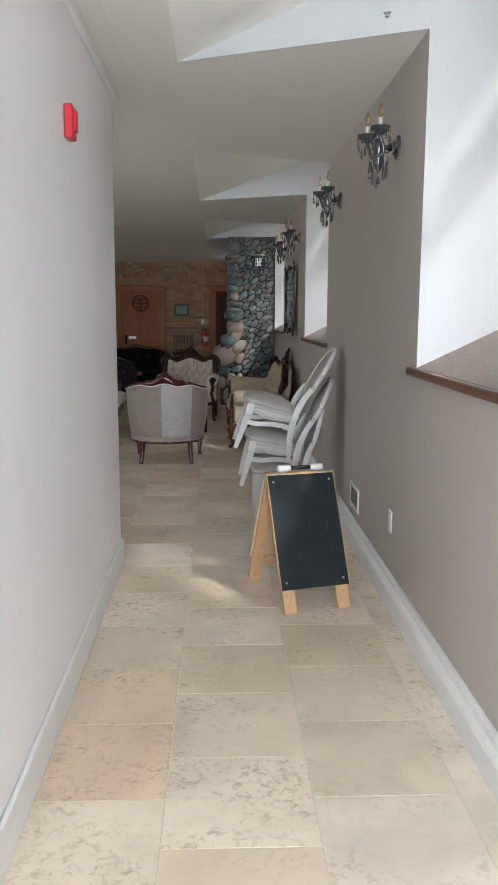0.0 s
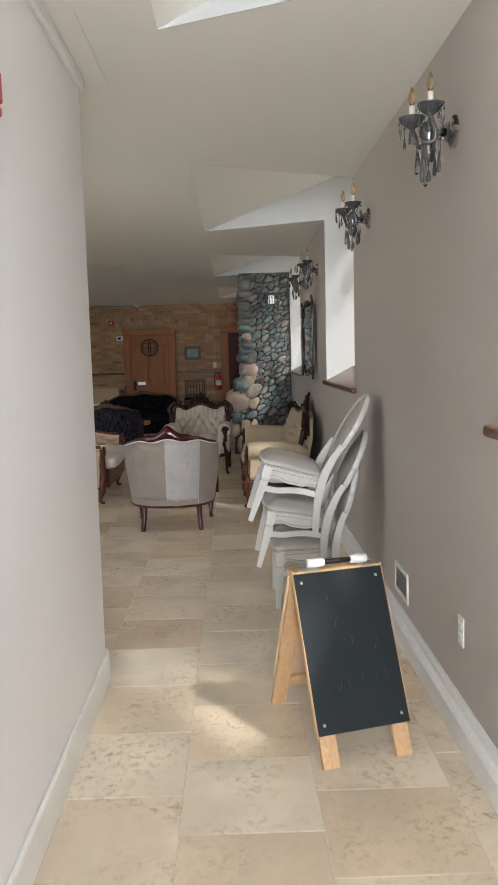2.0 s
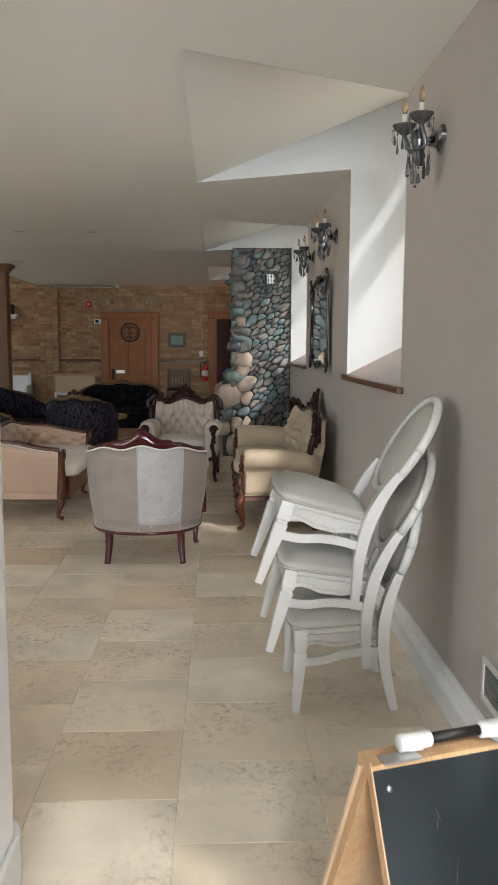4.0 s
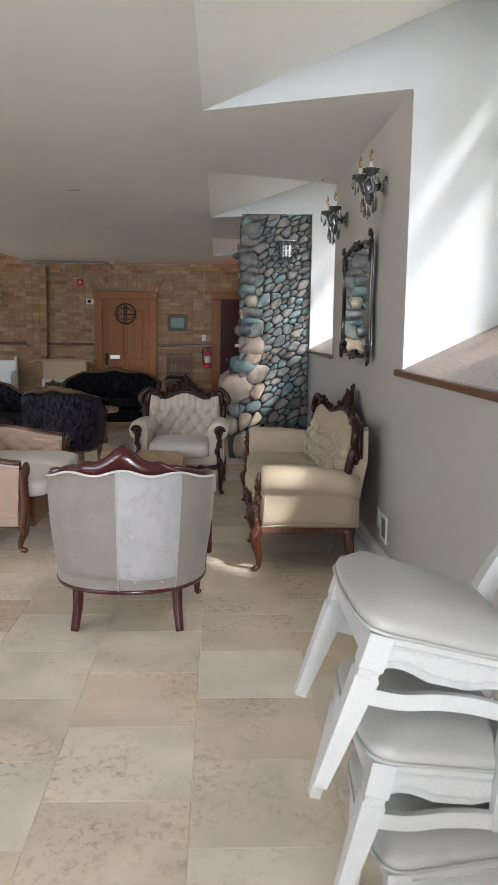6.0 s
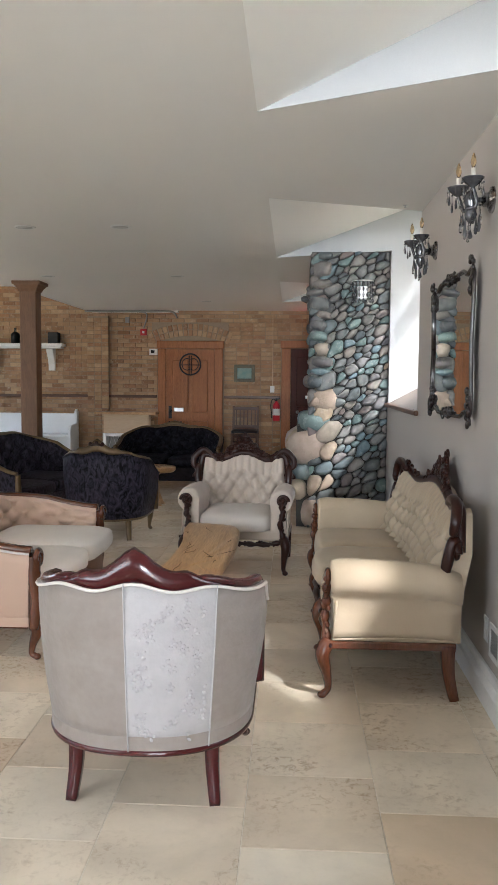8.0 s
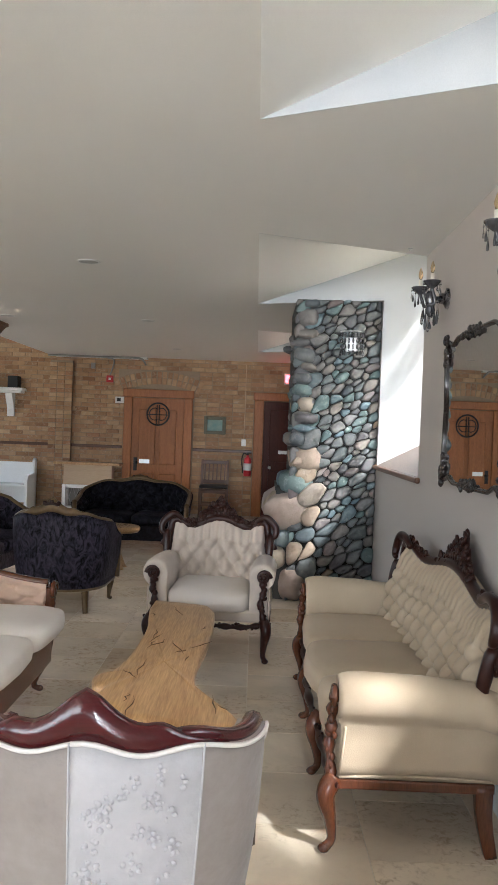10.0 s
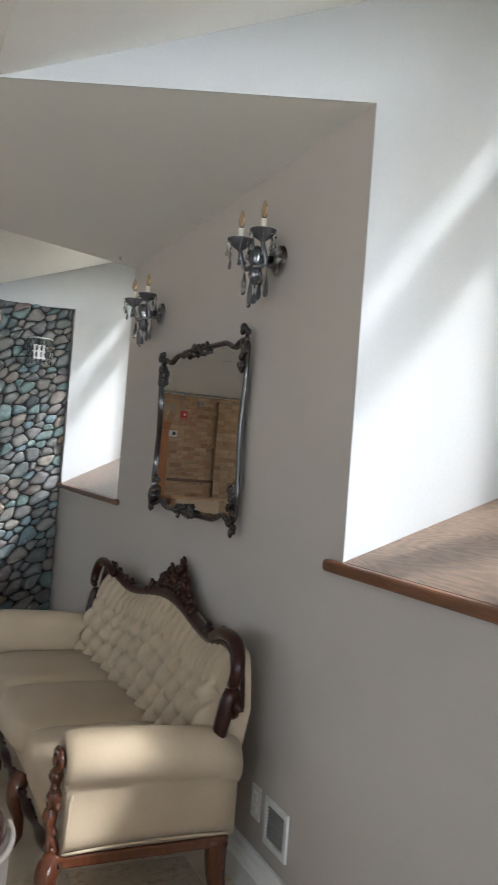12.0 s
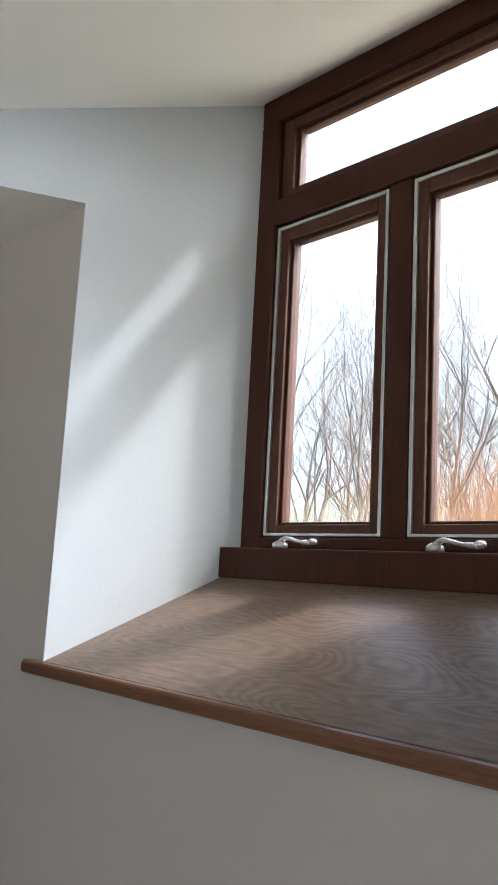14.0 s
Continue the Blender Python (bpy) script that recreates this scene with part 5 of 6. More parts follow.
def drop(bm, x, y, z, ln, r):
    """A string of one bead and a flat teardrop."""
    tube(bm, [(x, y, z), (x, y, z - ln * 0.5)], 0.0012, 4)
    blob(bm, (x, y, z - ln * 0.2), (0.005, 0.005, 0.005), 6)
    lathe(bm, [(0.0008, z - ln * 0.42), (r * 0.45, z - ln * 0.58), (r, z - ln * 0.85), (r * 0.7, z - ln * 0.97), (0.0008, z - ln)], 7, Matrix.Translation((x, y, 0)) @ Matrix.Diagonal((0.6, 1, 1, 1)))


first = sconce(4.33)
for y in (6.22, 9.17, 10.63):
    copy_thing(first, pose(0, y, 2.30))


M_BLACKWOOD = wood_mat("ebonised_wood", (0.006, 0.004, 0.004), (0.022, 0.012, 0.009), 0.25, 5, 2, 0.4)


def mirror_frame(y0, y1, z0, z1):
    cy, cz = (y0 + y1) / 2, (z0 + z1) / 2
    hw, hh = (y1 - y0) / 2, (z1 - z0) / 2
    ob = thing("wall_mirror", "wavy-edged wall mirror in a carved black frame", "mirror", pose(-0.038, cy, cz, 0, 0, 0.4))

    def edge(a):
        c, s = math.cos(a), math.sin(a)
        y = hw * math.copysign(abs(c) ** 0.22, c)
        z = hh * math.copysign(abs(s) ** 0.22, s)
        if abs(z) > hh * 0.8:
            z += math.copysign(0.035 * math.cos(y / hw * math.pi * 2.0) + 0.02 * (abs(y) / hw) ** 4, z)
        y *= 1 - 0.03 * math.cos(math.pi * z / hh)
        return y, z
    ring = [edge(2 * math.pi * k / 96) for k in range(96)]
    bm = bmesh.new()
    prism(bm, [(p[0] * 0.985, p[1] * 0.985) for p in ring], -0.004, 0.008, axis=0)
    part("glass", bm, M_MIRROR, ob, "silvered mirror glass", False)
    bm = bmesh.new()
    tube(bm, [(-0.008, p[0], p[1]) for p in ring + [ring[0]]], 0.011, 8)
    part("frame", bm, M_BLACKWOOD, ob)
    rng = random.Random(21)
    for cy_, cz_, n, sy, sz in ((hw * 0.97, hh * 0.93, 22, 0.03, 0.075), (-hw * 0.97, hh * 0.97, 24, 0.03, 0.09), (hw * 0.97, -hh * 0.88, 22, 0.03, 0.09), (-hw * 0.97, -hh * 0.92, 24, 0.035, 0.09), (0.05, hh + 0.03, 24, 0.15, 0.016), (0.03, -hh - 0.025, 22, 0.13, 0.018)):
        bm = bmesh.new()
        for k in range(n):
            q = rng.uniform(0.012, 0.020)
            blob(bm, (-0.014 + rng.uniform(-0.008, 0.004), cy_ + rng.uniform(-sy, sy), cz_ + rng.uniform(-sz, sz)), (0.011, q, q * 1.3), 6, pose(0, 0, 0, rng.uniform(-80, 80), 0, 0))
        part("carving", bm, M_BLACKWOOD, ob)
    return ob


mirror_frame(9.32, 10.38, 1.30, 1.99)


def wall_vent(y0, y1, z0, z1):
    ob = thing("wall_vent", "white wall register with grey louvres above the baseboard", "vent", pose(-0.001, (y0 + y1) / 2, z0), "wall registers")
    h, w = z1 - z0, (y1 - y0) / 2
    for a, b, c, d in ((-w, w, 0, 0.022), (-w, w, h - 0.022, h), (-w, -w + 0.022, 0.022, h - 0.022), (w - 0.022, w, 0.022, h - 0.022)):
        bm = bmesh.new()
        box(bm, -0.009, 0, a, b, c, d, 0.002)
        part("frame", bm, M_PLASTIC, ob, smooth=False)
    bm = bmesh.new()
    box(bm, -0.002, 0, -w + 0.02, w - 0.02, 0.02, h - 0.02)
    part("backing", bm, M_GREYVENT, ob, smooth=False)
    k = 0.03
    while k < h - 0.03:
        bm = bmesh.new()
        box(bm, -0.007, -0.003, -w + 0.022, w - 0.022, k, k + 0.005, 0.0, None)
        part("slat", bm, M_GREYVENT, ob, smooth=False)
        k += 0.012


wall_vent(5.14, 5.45, 0.20, 0.36)
wall_vent(8.77, 8.94, 0.20, 0.36)


def plate(y, z, x=-0.001, h=0.115, w=0.07, name="wall_outlet", label="white plastic outlet cover on the wall"):
    ob = thing(name, label, "outlet", pose(x, y, z))
    bm = bmesh.new()
    box(bm, -0.006, 0, -w / 2, w / 2, 0, h, 0.002)
    part("cover", bm, M_PLASTIC, ob, smooth=False)
    for zz in (0.3, 0.7):
        bm = bmesh.new()
        box(bm, -0.009, -0.005, -0.016, 0.016, h * zz - 0.013, h * zz + 0.013, 0.003)
        part("socket", bm, M_PLASTIC, ob, smooth=False)


plate(4.21, 0.345)
plate(9.02, 0.245)

# fire alarm on the corridor wall
ob = thing("fire_alarm", "red fire alarm strobe on the corridor wall", "alarm", pose(-1.486, 3.42, 2.13))
bm = bmesh.new()
box(bm, 0, 0.034, -0.045, 0.045, 0, 0.125, 0.008)
part("housing", bm, M_RED, ob, smooth=False)
bm = bmesh.new()
box(bm, 0.033, 0.046, -0.035, 0.012, 0.025, 0.105, 0.006)
part("lens", bm, M_RED, ob, smooth=False)
for k in range(4):
    bm = bmesh.new()
    box(bm, 0.0345, 0.036, 0.020, 0.034, 0.022 + 0.022 * k, 0.037 + 0.022 * k)
    part("lettering_bar", bm, M_PLASTIC, ob, smooth=False)

# crown strip at the top of the corridor wall
bm = bmesh.new()
box(bm, -1.487, -1.46, BACK, 4.80, CEIL - 0.055, CEIL - 0.002, 0.008)
tagged(link("trim", bm, M_TRIM), "white painted crown trim on the corridor wall", "trim", kind="structure")
bm = bmesh.new()
box(bm, -1.39, -1.37, BACK, 4.9, CEIL - 0.006, CEIL - 0.001, 0.002)
tagged(link("trim", bm, M_CEIL), "thin painted ceiling bead along the corridor", "trim", kind="structure")


# ---- ceiling fittings ----
M_LENS = mat("frosted_lens", (0.5, 0.5, 0.48), 0.4, scale=20)


def pot_light(x, y, r=0.085):
    ob = thing("recessed_light", "unlit white recessed ceiling light", "ceiling light", pose(x, y, CEIL), "recessed ceiling lights")
    bm = bmesh.new()
    rows = [[(q * math.cos(2 * math.pi * k / 28), q * math.sin(2 * math.pi * k / 28), z) for k in range(28)] for q, z in ((r, -0.001), (r * 0.97, -0.007), (r * 0.8, -0.008), (r * 0.76, -0.002))]
    grid(bm, rows, close_u=True)
    part("trim_ring", bm, M_PLASTIC, ob)
    bm = bmesh.new()
    lathe(bm, [(0.001, -0.0045), (r * 0.77, -0.0045), (r * 0.77, -0.002), (0.001, -0.002)], 24)
    part("lens", bm, M_LENS, ob)
    return ob


p0 = pot_light(-2.33, 11.8)
for x, y in ((-3.12, 11.81), (-2.33, 14.9), (-2.32, 18.0), (-3.9, 14.9)):
    copy_thing(p0, pose(x, y, CEIL))


def sprinkler(x, y):
    ob = thing("sprinkler", "small white sprinkler head on the ceiling", "sprinkler", pose(x, y, CEIL), "sprinkler heads")
    bm = bmesh.new()
    lathe(bm, [(0.001, -0.001), (0.016, -0.001), (0.014, -0.004), (0.006, -0.005), (0.005, -0.014), (0.010, -0.015), (0.009, -0.018), (0.001, -0.018)], 14)
    part("head", bm, M_STEEL, ob)
    return ob


sp = sprinkler(-0.15, 11.05)
copy_thing(sp, pose(-0.22, 3.62, CEIL))


# ---- far brick wall: doors and fittings ----
def panel_door(name, label, x0, x1, z1, material, casing, panels, knob_x, casing_w=0.15):
    cx, hw = (x0 + x1) / 2, (x1 - x0) / 2
    ob = thing(name, label, "door", pose(cx, FAR, 0), kind="structure")
    bm = bmesh.new()
    box(bm, -hw, hw, -0.035, 0.0, 0.0, z1, 0.003)
    leaf = part("leaf", bm, material, ob, smooth=False)
    for a, b, c, d in panels:
        bm = bmesh.new()
        xa, xb = -hw + a * 2 * hw, -hw + b * 2 * hw
        box(bm, xa, xb, -0.05, -0.034, c * z1, d * z1, 0.012)
        part("panel", bm, material, leaf, smooth=False)
    for sx in (-1, 1):
        bm = bmesh.new()
        xa, xb = sorted((sx * (hw + 0.004), sx * (hw + casing_w)))
        box(bm, xa, xb, -0.06, -0.002, 0, z1 + 0.008, 0.008)
        part("casing", bm, casing, ob, smooth=False)
    bm = bmesh.new()
    box(bm, -hw - casing_w - 0.02, hw + casing_w + 0.02, -0.07, -0.002, z1 + 0.01, z1 + 0.15, 0.01)
    part("head_casing", bm, casing, ob, smooth=False)
    bm = bmesh.new()
    lathe(bm, [(0.001, 0), (0.03, 0), (0.028, 0.01), (0.010, 0.014), (0.010, 0.04), (0.026, 0.052), (0.026, 0.07), (0.001, 0.078)], 16, pose(knob_x, -0.035, 0.86, 90, 0, 0))
    part("door_handle", bm, M_IRON if material is M_DOOR else M_STEEL, ob)
    return ob


d1 = panel_door("door_1", "golden oak panelled door with round iron emblem", -3.235, -2.345, 1.985, M_DOOR, M_CASING, [(0.14, 0.46, 0.10, 0.34), (0.54, 0.86, 0.10, 0.34), (0.14, 0.46, 0.42, 0.90), (0.54, 0.86, 0.42, 0.90)], -0.36)
bm = bmesh.new()
tube(bm, [(0.19 * math.cos(2 * math.pi * k / 40), -0.052, 1.71 + 0.19 * math.sin(2 * math.pi * k / 40)) for k in range(41)], 0.014, 8)
for sx in (-1, 1):
    tube(bm, [(sx * (0.03 + 0.09 * math.cos(a)) + sx * 0.03, -0.052, 1.71 + 0.105 * math.sin(a)) for a in np.linspace(-2.2, 2.2, 18)], 0.009, 6)
    tube(bm, [(sx * 0.02, -0.052, 1.54), (sx * 0.02, -0.052, 1.87)], 0.009, 6)
tube(bm, [(-0.18, -0.052, 1.70), (0.18, -0.052, 1.70)], 0.009, 6)
part("emblem", bm, M_IRON, d1, "round wrought-iron emblem")
bm = bmesh.new()
box(bm, -0.30, -0.12, -0.056, -0.0505, 0.85, 0.92, 0.002)
part("door_plate", bm, M_STEEL, d1, "small grey plate", False)
bm = bmesh.new()
box(bm, -0.40, -0.34, -0.042, -0.034, 0.72, 0.95, 0.003)
part("lock_plate", bm, M_IRON, d1, "", False)
d2 = panel_door("door_2", "dark red-brown door in an oak casing, closed", -0.955, -0.10, 2.0, M_DOOR_DARK, M_CASING, [(0.12, 0.88, 0.08, 0.40), (0.12, 0.88, 0.48, 0.93)], -0.30, 0.17)
bm = bmesh.new()
box(bm, -0.16, 0.10, -0.056, -0.0505, 1.10, 1.16, 0.002)
part("door_plate", bm, M_STEEL, d2, "small metal plate", False)


def fixed(name, label, category, x, z, parts_):
    """A small wall thing: boxes as (name, x0, x1, depth0, depth1, z0, z1, bevel, material)."""
    ob = thing(name, label, category, pose(x, FAR, z))
    for nm, x0, x1, d0, d1_, z0, z1, bv, mt in parts_:
        bm = bmesh.new()
        box(bm, x0, x1, -d1_, -d0, z0, z1, bv)
        part(nm, bm, mt, ob, smooth=False)
    return ob


M_SEA = mat("painted_seascape", (0.16, 0.30, 0.30), 0.6, var=(0.42, 0.44, 0.36), scale=9)
M_GREENFRAME = mat("mossy_green_frame", (0.075, 0.075, 0.04), 0.5, var=(0.13, 0.125, 0.07), scale=30, bump=0.3)
fixed("picture", "small seascape painting in a mossy green frame", "picture", -1.80, 1.40, [("frame", -0.19, -0.13, 0, 0.035, 0, 0.31, 0.006, M_GREENFRAME), ("frame", 0.13, 0.19, 0, 0.035, 0, 0.31, 0.006, M_GREENFRAME), ("frame", -0.13, 0.13, 0, 0.035, 0, 0.06, 0.006, M_GREENFRAME), ("frame", -0.13, 0.13, 0, 0.035, 0.25, 0.31, 0.006, M_GREENFRAME), ("canvas", -0.13, 0.13, 0, 0.018, 0.06, 0.25, 0, M_SEA)])
fixed("thermostat", "white thermostat with dark display on the brick wall", "thermostat", -3.47, 1.88, [("body", -0.075, 0.075, 0, 0.03, 0, 0.11, 0.006, M_PLASTIC), ("display", -0.045, 0.02, 0.029, 0.032, 0.03, 0.085, 0, M_IRON)])
fixed("fire_alarm", "red alarm box on the brick wall", "alarm", -3.65, 2.23, [("housing", -0.06, 0.06, 0, 0.05, 0, 0.12, 0.008, M_RED), ("lens", -0.02, 0.02, 0.049, 0.06, 0.04, 0.08, 0.004, M_PLASTIC)])
fixed("light_switch", "white switch plate on the brick wall", "switch", -1.29, 1.21, [("cover", -0.04, 0.04, 0, 0.02, 0, 0.12, 0.003, M_PLASTIC), ("toggle", -0.008, 0.008, 0.019, 0.03, 0.045, 0.075, 0.002, M_PLASTIC)])
fixed("junction_box", "small grey box high on the brick wall", "box", -3.95, 2.46, [("body", -0.035, 0.035, 0, 0.05, 0, 0.1, 0.003, M_GREYVENT)])
ob = fixed("exit_sign", "red exit sign beside the stone chimney", "sign", -0.46, 2.30, [("housing", -0.17, 0.17, 0, 0.06, 0, 0.20, 0.008, M_PLASTIC)])
m_exit = mat("exit_red", (0.55, 0.02, 0.03), 0.4)
m_exit.node_tree.nodes["Principled BSDF"].inputs["Emission Color"].default_value = (1, 0.05, 0.06, 1)
m_exit.node_tree.nodes["Principled BSDF"].inputs["Emission Strength"].default_value = 0.6
bm = bmesh.new()
box(bm, -0.15, 0.15, -0.064, -0.0605, 0.03, 0.17, 0.0)
part("face", bm, m_exit, ob, "red lit face", False)


def extinguisher():
    ob = thing("fire_extinguisher", "red fire extinguisher with black hose on the wall", "fire extinguisher", pose(-1.21, FAR - 0.10, 0.70))
    bm = bmesh.new()
    lathe(bm, [(0.002, 0.0), (0.06, 0.0), (0.066, 0.012), (0.066, 0.27), (0.055, 0.31), (0.025, 0.335), (0.022, 0.36), (0.002, 0.362)], 20)
    part("cylinder", bm, M_RED, ob)
    bm = bmesh.new()
    lathe(bm, [(0.067, 0.10), (0.0685, 0.10), (0.0685, 0.22), (0.067, 0.22)], 20)
    part("label_band", bm, M_PLASTIC, ob)
    bm = bmesh.new()
    box(bm, -0.018, 0.018, -0.02, 0.03, 0.36, 0.385, 0.003)
    box(bm, -0.012, 0.07, -0.012, 0.012, 0.40, 0.412, 0.003, pose(0, 0, 0.0))
    box(bm, -0.012, 0.06, -0.012, 0.012, 0.385, 0.395, 0.003)
    part("valve", bm, M_IRON, ob, smooth=False)
    bm = bmesh.new()
    tube(bm, spline([(-0.015, 0, 0.375), (-0.07, -0.01, 0.39), (-0.10, -0.01, 0.28), (-0.085, -0.01, 0.12), (-0.078, -0.01, 0.05)], 6), 0.010, 8)
    part("hose", bm, M_IRON, ob)
    bm = bmesh.new()
    box(bm, -0.02, 0.02, 0.055, 0.10, 0.15, 0.34, 0.003)
    part("bracket", bm, M_STEEL, ob, smooth=False)


extinguisher()

# cables and conduit
bm = bmesh.new()
tube(bm, [(-1.29, FAR - 0.014, 1.33), (-1.285, FAR - 0.014, 2.0), (-1.29, FAR - 0.014, 2.62)], 0.007, 6)
tagged(link("cable", bm, M_PALEPLY), "thin pale cable running up the brick wall", "cable")
bm = bmesh.new()
tube(bm, spline([(-4.7, FAR - 0.16, 2.655), (-3.6, FAR - 0.16, 2.655), (-3.15, FAR - 0.16, 2.655), (-3.05, FAR - 0.12, 2.60), (-3.04, FAR - 0.03, 2.56)], 6), 0.018, 8)
tube(bm, spline([(-3.75, FAR - 0.16, 2.65), (-3.58, FAR - 0.14, 2.62), (-3.60, FAR - 0.05, 2.5), (-3.65, FAR - 0.03, 2.36)], 6), 0.013, 8)
tagged(link("conduit", bm, M_GREYVENT), "grey metal conduit under the ceiling edge", "pipe")
bm = bmesh.new()
box(bm, -4.6, -3.0, FAR - 0.13, FAR - 0.004, 2.645, CEIL - 0.002, 0.004)
tagged(link("trim", bm, M_TRIM), "white board boxing under the ceiling edge", "trim", kind="structure")
# picture rail across the brick
for x0, x1 in ((LEFT, -3.41), (-2.17, -1.15)):
    bm = bmesh.new()
    box(bm, x0, x1, FAR - (0.055 if x1 > -2.3 else 0.05), FAR - 0.002, 1.095, 1.145, 0.006)
    tagged(link("trim", bm, M_RAILWOOD), "brown wooden rail fixed across the brick wall", "trim", kind="structure")
# pilaster
PIL = (-4.68, -4.28, 0.09)


def slat_chair():
    ob = thing("bar_chair", "dark wooden slat-back chair with black seat by the wall", "chair", pose(-1.76, FAR - 0.40, 0))
    w, d, sh, bh = 0.22, 0.20, 0.50, 0.96
    for sx in (-1, 1):
        for sy, top in ((-1, sh), (1, bh)):
            bm = bmesh.new()
            tube(bm, spline([(sx * w, sy * d, 0), (sx * w, sy * d, sh), (sx * w, sy * d + (0.06 if sy > 0 else 0), top)] if sy > 0 else [(sx * w, sy * d, 0), (sx * w, sy * d, sh * 0.5), (sx * w, sy * d, sh)], 4), 0.02, square=True)
            part("leg", bm, M_RAILWOOD, ob, smooth=False)
        for z in (0.15, 0.3):
            bm = bmesh.new()
            box(bm, sx * w - 0.012, sx * w + 0.012, -d, d, z, z + 0.03, 0.003)
            part("stretcher", bm, M_RAILWOOD, ob, smooth=False)
    for y in (-d, d):
        for z in (0.2, 0.42):
            bm = bmesh.new()
            box(bm, -w, w, y - 0.012, y + 0.012, z, z + 0.04, 0.003)
            part("stretcher", bm, M_RAILWOOD, ob, smooth=False)
    bm = bmesh.new()
    cushion(bm, -w - 0.02, w + 0.02, -d - 0.02, d + 0.02, sh, sh + 0.04, 0.015)
    part("seat", bm, M_IRON, ob, "black padded seat")
    for z in (0.56, bh - 0.07):
        bm = bmesh.new()
        y = d + 0.06 * (z - sh) / (bh - sh)
        box(bm, -w, w, y - 0.012, y + 0.012, z, z + 0.06, 0.004)
        part("back_rail", bm, M_RAILWOOD, ob, smooth=False)
    for k in range(6):
        bm = bmesh.new()
        x = -w + 0.05 + k * (2 * w - 0.1) / 5
        tube(bm, [(x, d + 0.012, 0.60), (x, d + 0.05, bh - 0.05)], 0.011, square=True)
        part("slat", bm, M_RAILWOOD, ob, smooth=False)


slat_chair()

# console by the brick wall
ob = thing("console", "pale plywood fronted console with live-edge top and white grille", "cabinet", pose(-3.92, FAR - 0.24, 0))
for nm, a, mt in (("top", (-0.56, 0.56, -0.2, 0.18, 0.80, 0.845), M_BURL), ("front", (-0.40, 0.42, -0.12, 0.14, 0.46, 0.798), M_PALEPLY), ("side_post", (-0.42, -0.36, -0.12, 0.14, 0.0, 0.458), M_TRIM), ("side_post", (0.36, 0.42, -0.12, 0.14, 0.0, 0.458), M_TRIM), ("rail", (-0.36, 0.36, -0.11, 0.13, 0.40, 0.457), M_TRIM), ("rail", (-0.36, 0.36, -0.11, 0.13, 0.0, 0.08), M_TRIM), ("back", (-0.36, 0.36, 0.10, 0.13, 0.08, 0.40), M_GREYVENT)):
    bm = bmesh.new()
    box(bm, *a, 0.006)
    part(nm, bm, mt, ob, smooth=False)
for k in range(6):
    for sg in (-1, 1):
        bm = bmesh.new()
        x = -0.30 + 0.12 * k
        tube(bm, [(x - sg * 0.05, -0.10, 0.08), (x + sg * 0.05, -0.10, 0.40)], 0.004, 5)
        part("lattice_wire", bm, M_STEEL, ob)

# white bench
ob = thing("bench", "white painted wooden pew bench against the brick wall", "bench", pose(-5.85, FAR - 0.36, 0))
bm = bmesh.new()
box(bm, -0.95, 0.95, -0.25, 0.20, 0.40, 0.44, 0.008)
part("seat", bm, M_TRIM, ob, smooth=False)
bm = bmesh.new()
box(bm, -0.95, 0.95, 0.20, 0.24, 0.10, 0.80, 0.008)
part("backrest", bm, M_TRIM, ob, smooth=False)
for x in (-0.97, 0.95):
    bm = bmesh.new()
    prism(bm, [(-0.28, 0), (0.27, 0), (0.27, 0.84), (0.22, 0.88), (0.16, 0.84), (0.14, 0.62), (-0.20, 0.60), (-0.28, 0.52)], x, x + 0.05, axis=0, bevel=0.008)
    part("end_panel", bm, M_TRIM, ob, smooth=False)

# wall shelf with brackets and bottles
ob = thing("wall_shelf", "white wall shelf on curved brackets", "shelf", pose(-5.9, FAR, 2.0))
bm = bmesh.new()
box(bm, -0.85, 0.80, -0.26, -0.004, 0.02, 0.07, 0.006)
part("board", bm, M_TRIM, ob, smooth=False)
bm = bmesh.new()
box(bm, -0.82, 0.77, -0.22, -0.006, -0.02, 0.019, 0.008)
part("moulding", bm, M_TRIM, ob, smooth=False)
for x in (-0.5, 0.55):
    bm = bmesh.new()
    prism(bm, [(-0.005, -0.42), (-0.06, -0.42), (-0.07, -0.30), (-0.11, -0.2), (-0.18, -0.1), (-0.20, -0.022), (-0.005, -0.022)], x - 0.06, x + 0.06, axis=0, bevel=0.006)
    part("bracket", bm, M_TRIM, ob, smooth=False)


def bottle(x, h, r, material, label):
    ob = thing("bottle", label, "bottle", pose(x, FAR - 0.13, 2.071), "bottles on the shelf")
    bm = bmesh.new()
    lathe(bm, [(0.002, 0), (r, 0), (r, h * 0.55), (r * 0.8, h * 0.66), (r * 0.3, h * 0.76), (r * 0.28, h * 0.97), (r * 0.34, h), (0.002, h)], 16)
    part("body", bm, material, ob)


M_GREENGLASS = mat("green_bottle_glass", (0.05, 0.09, 0.05), 0.1, scale=8, coat=0.4)
bottle(-5.62, 0.36, 0.045, M_GREENGLASS, "tall green glass bottle on the wall shelf")
bottle(-5.78, 0.24, 0.06, M_GREENGLASS, "stout green glass jar on the wall shelf")
bottle(-6.0, 0.28, 0.08, M_IRON, "dark round bottle on the wall shelf")
ob = thing("pot", "square black pot on the wall shelf", "pot", pose(-5.28, FAR - 0.13, 2.071))
bm = bmesh.new()
box(bm, -0.09, 0.09, -0.09, 0.09, 0, 0.2, 0.01)
part("body", bm, M_IRON, ob, smooth=False)

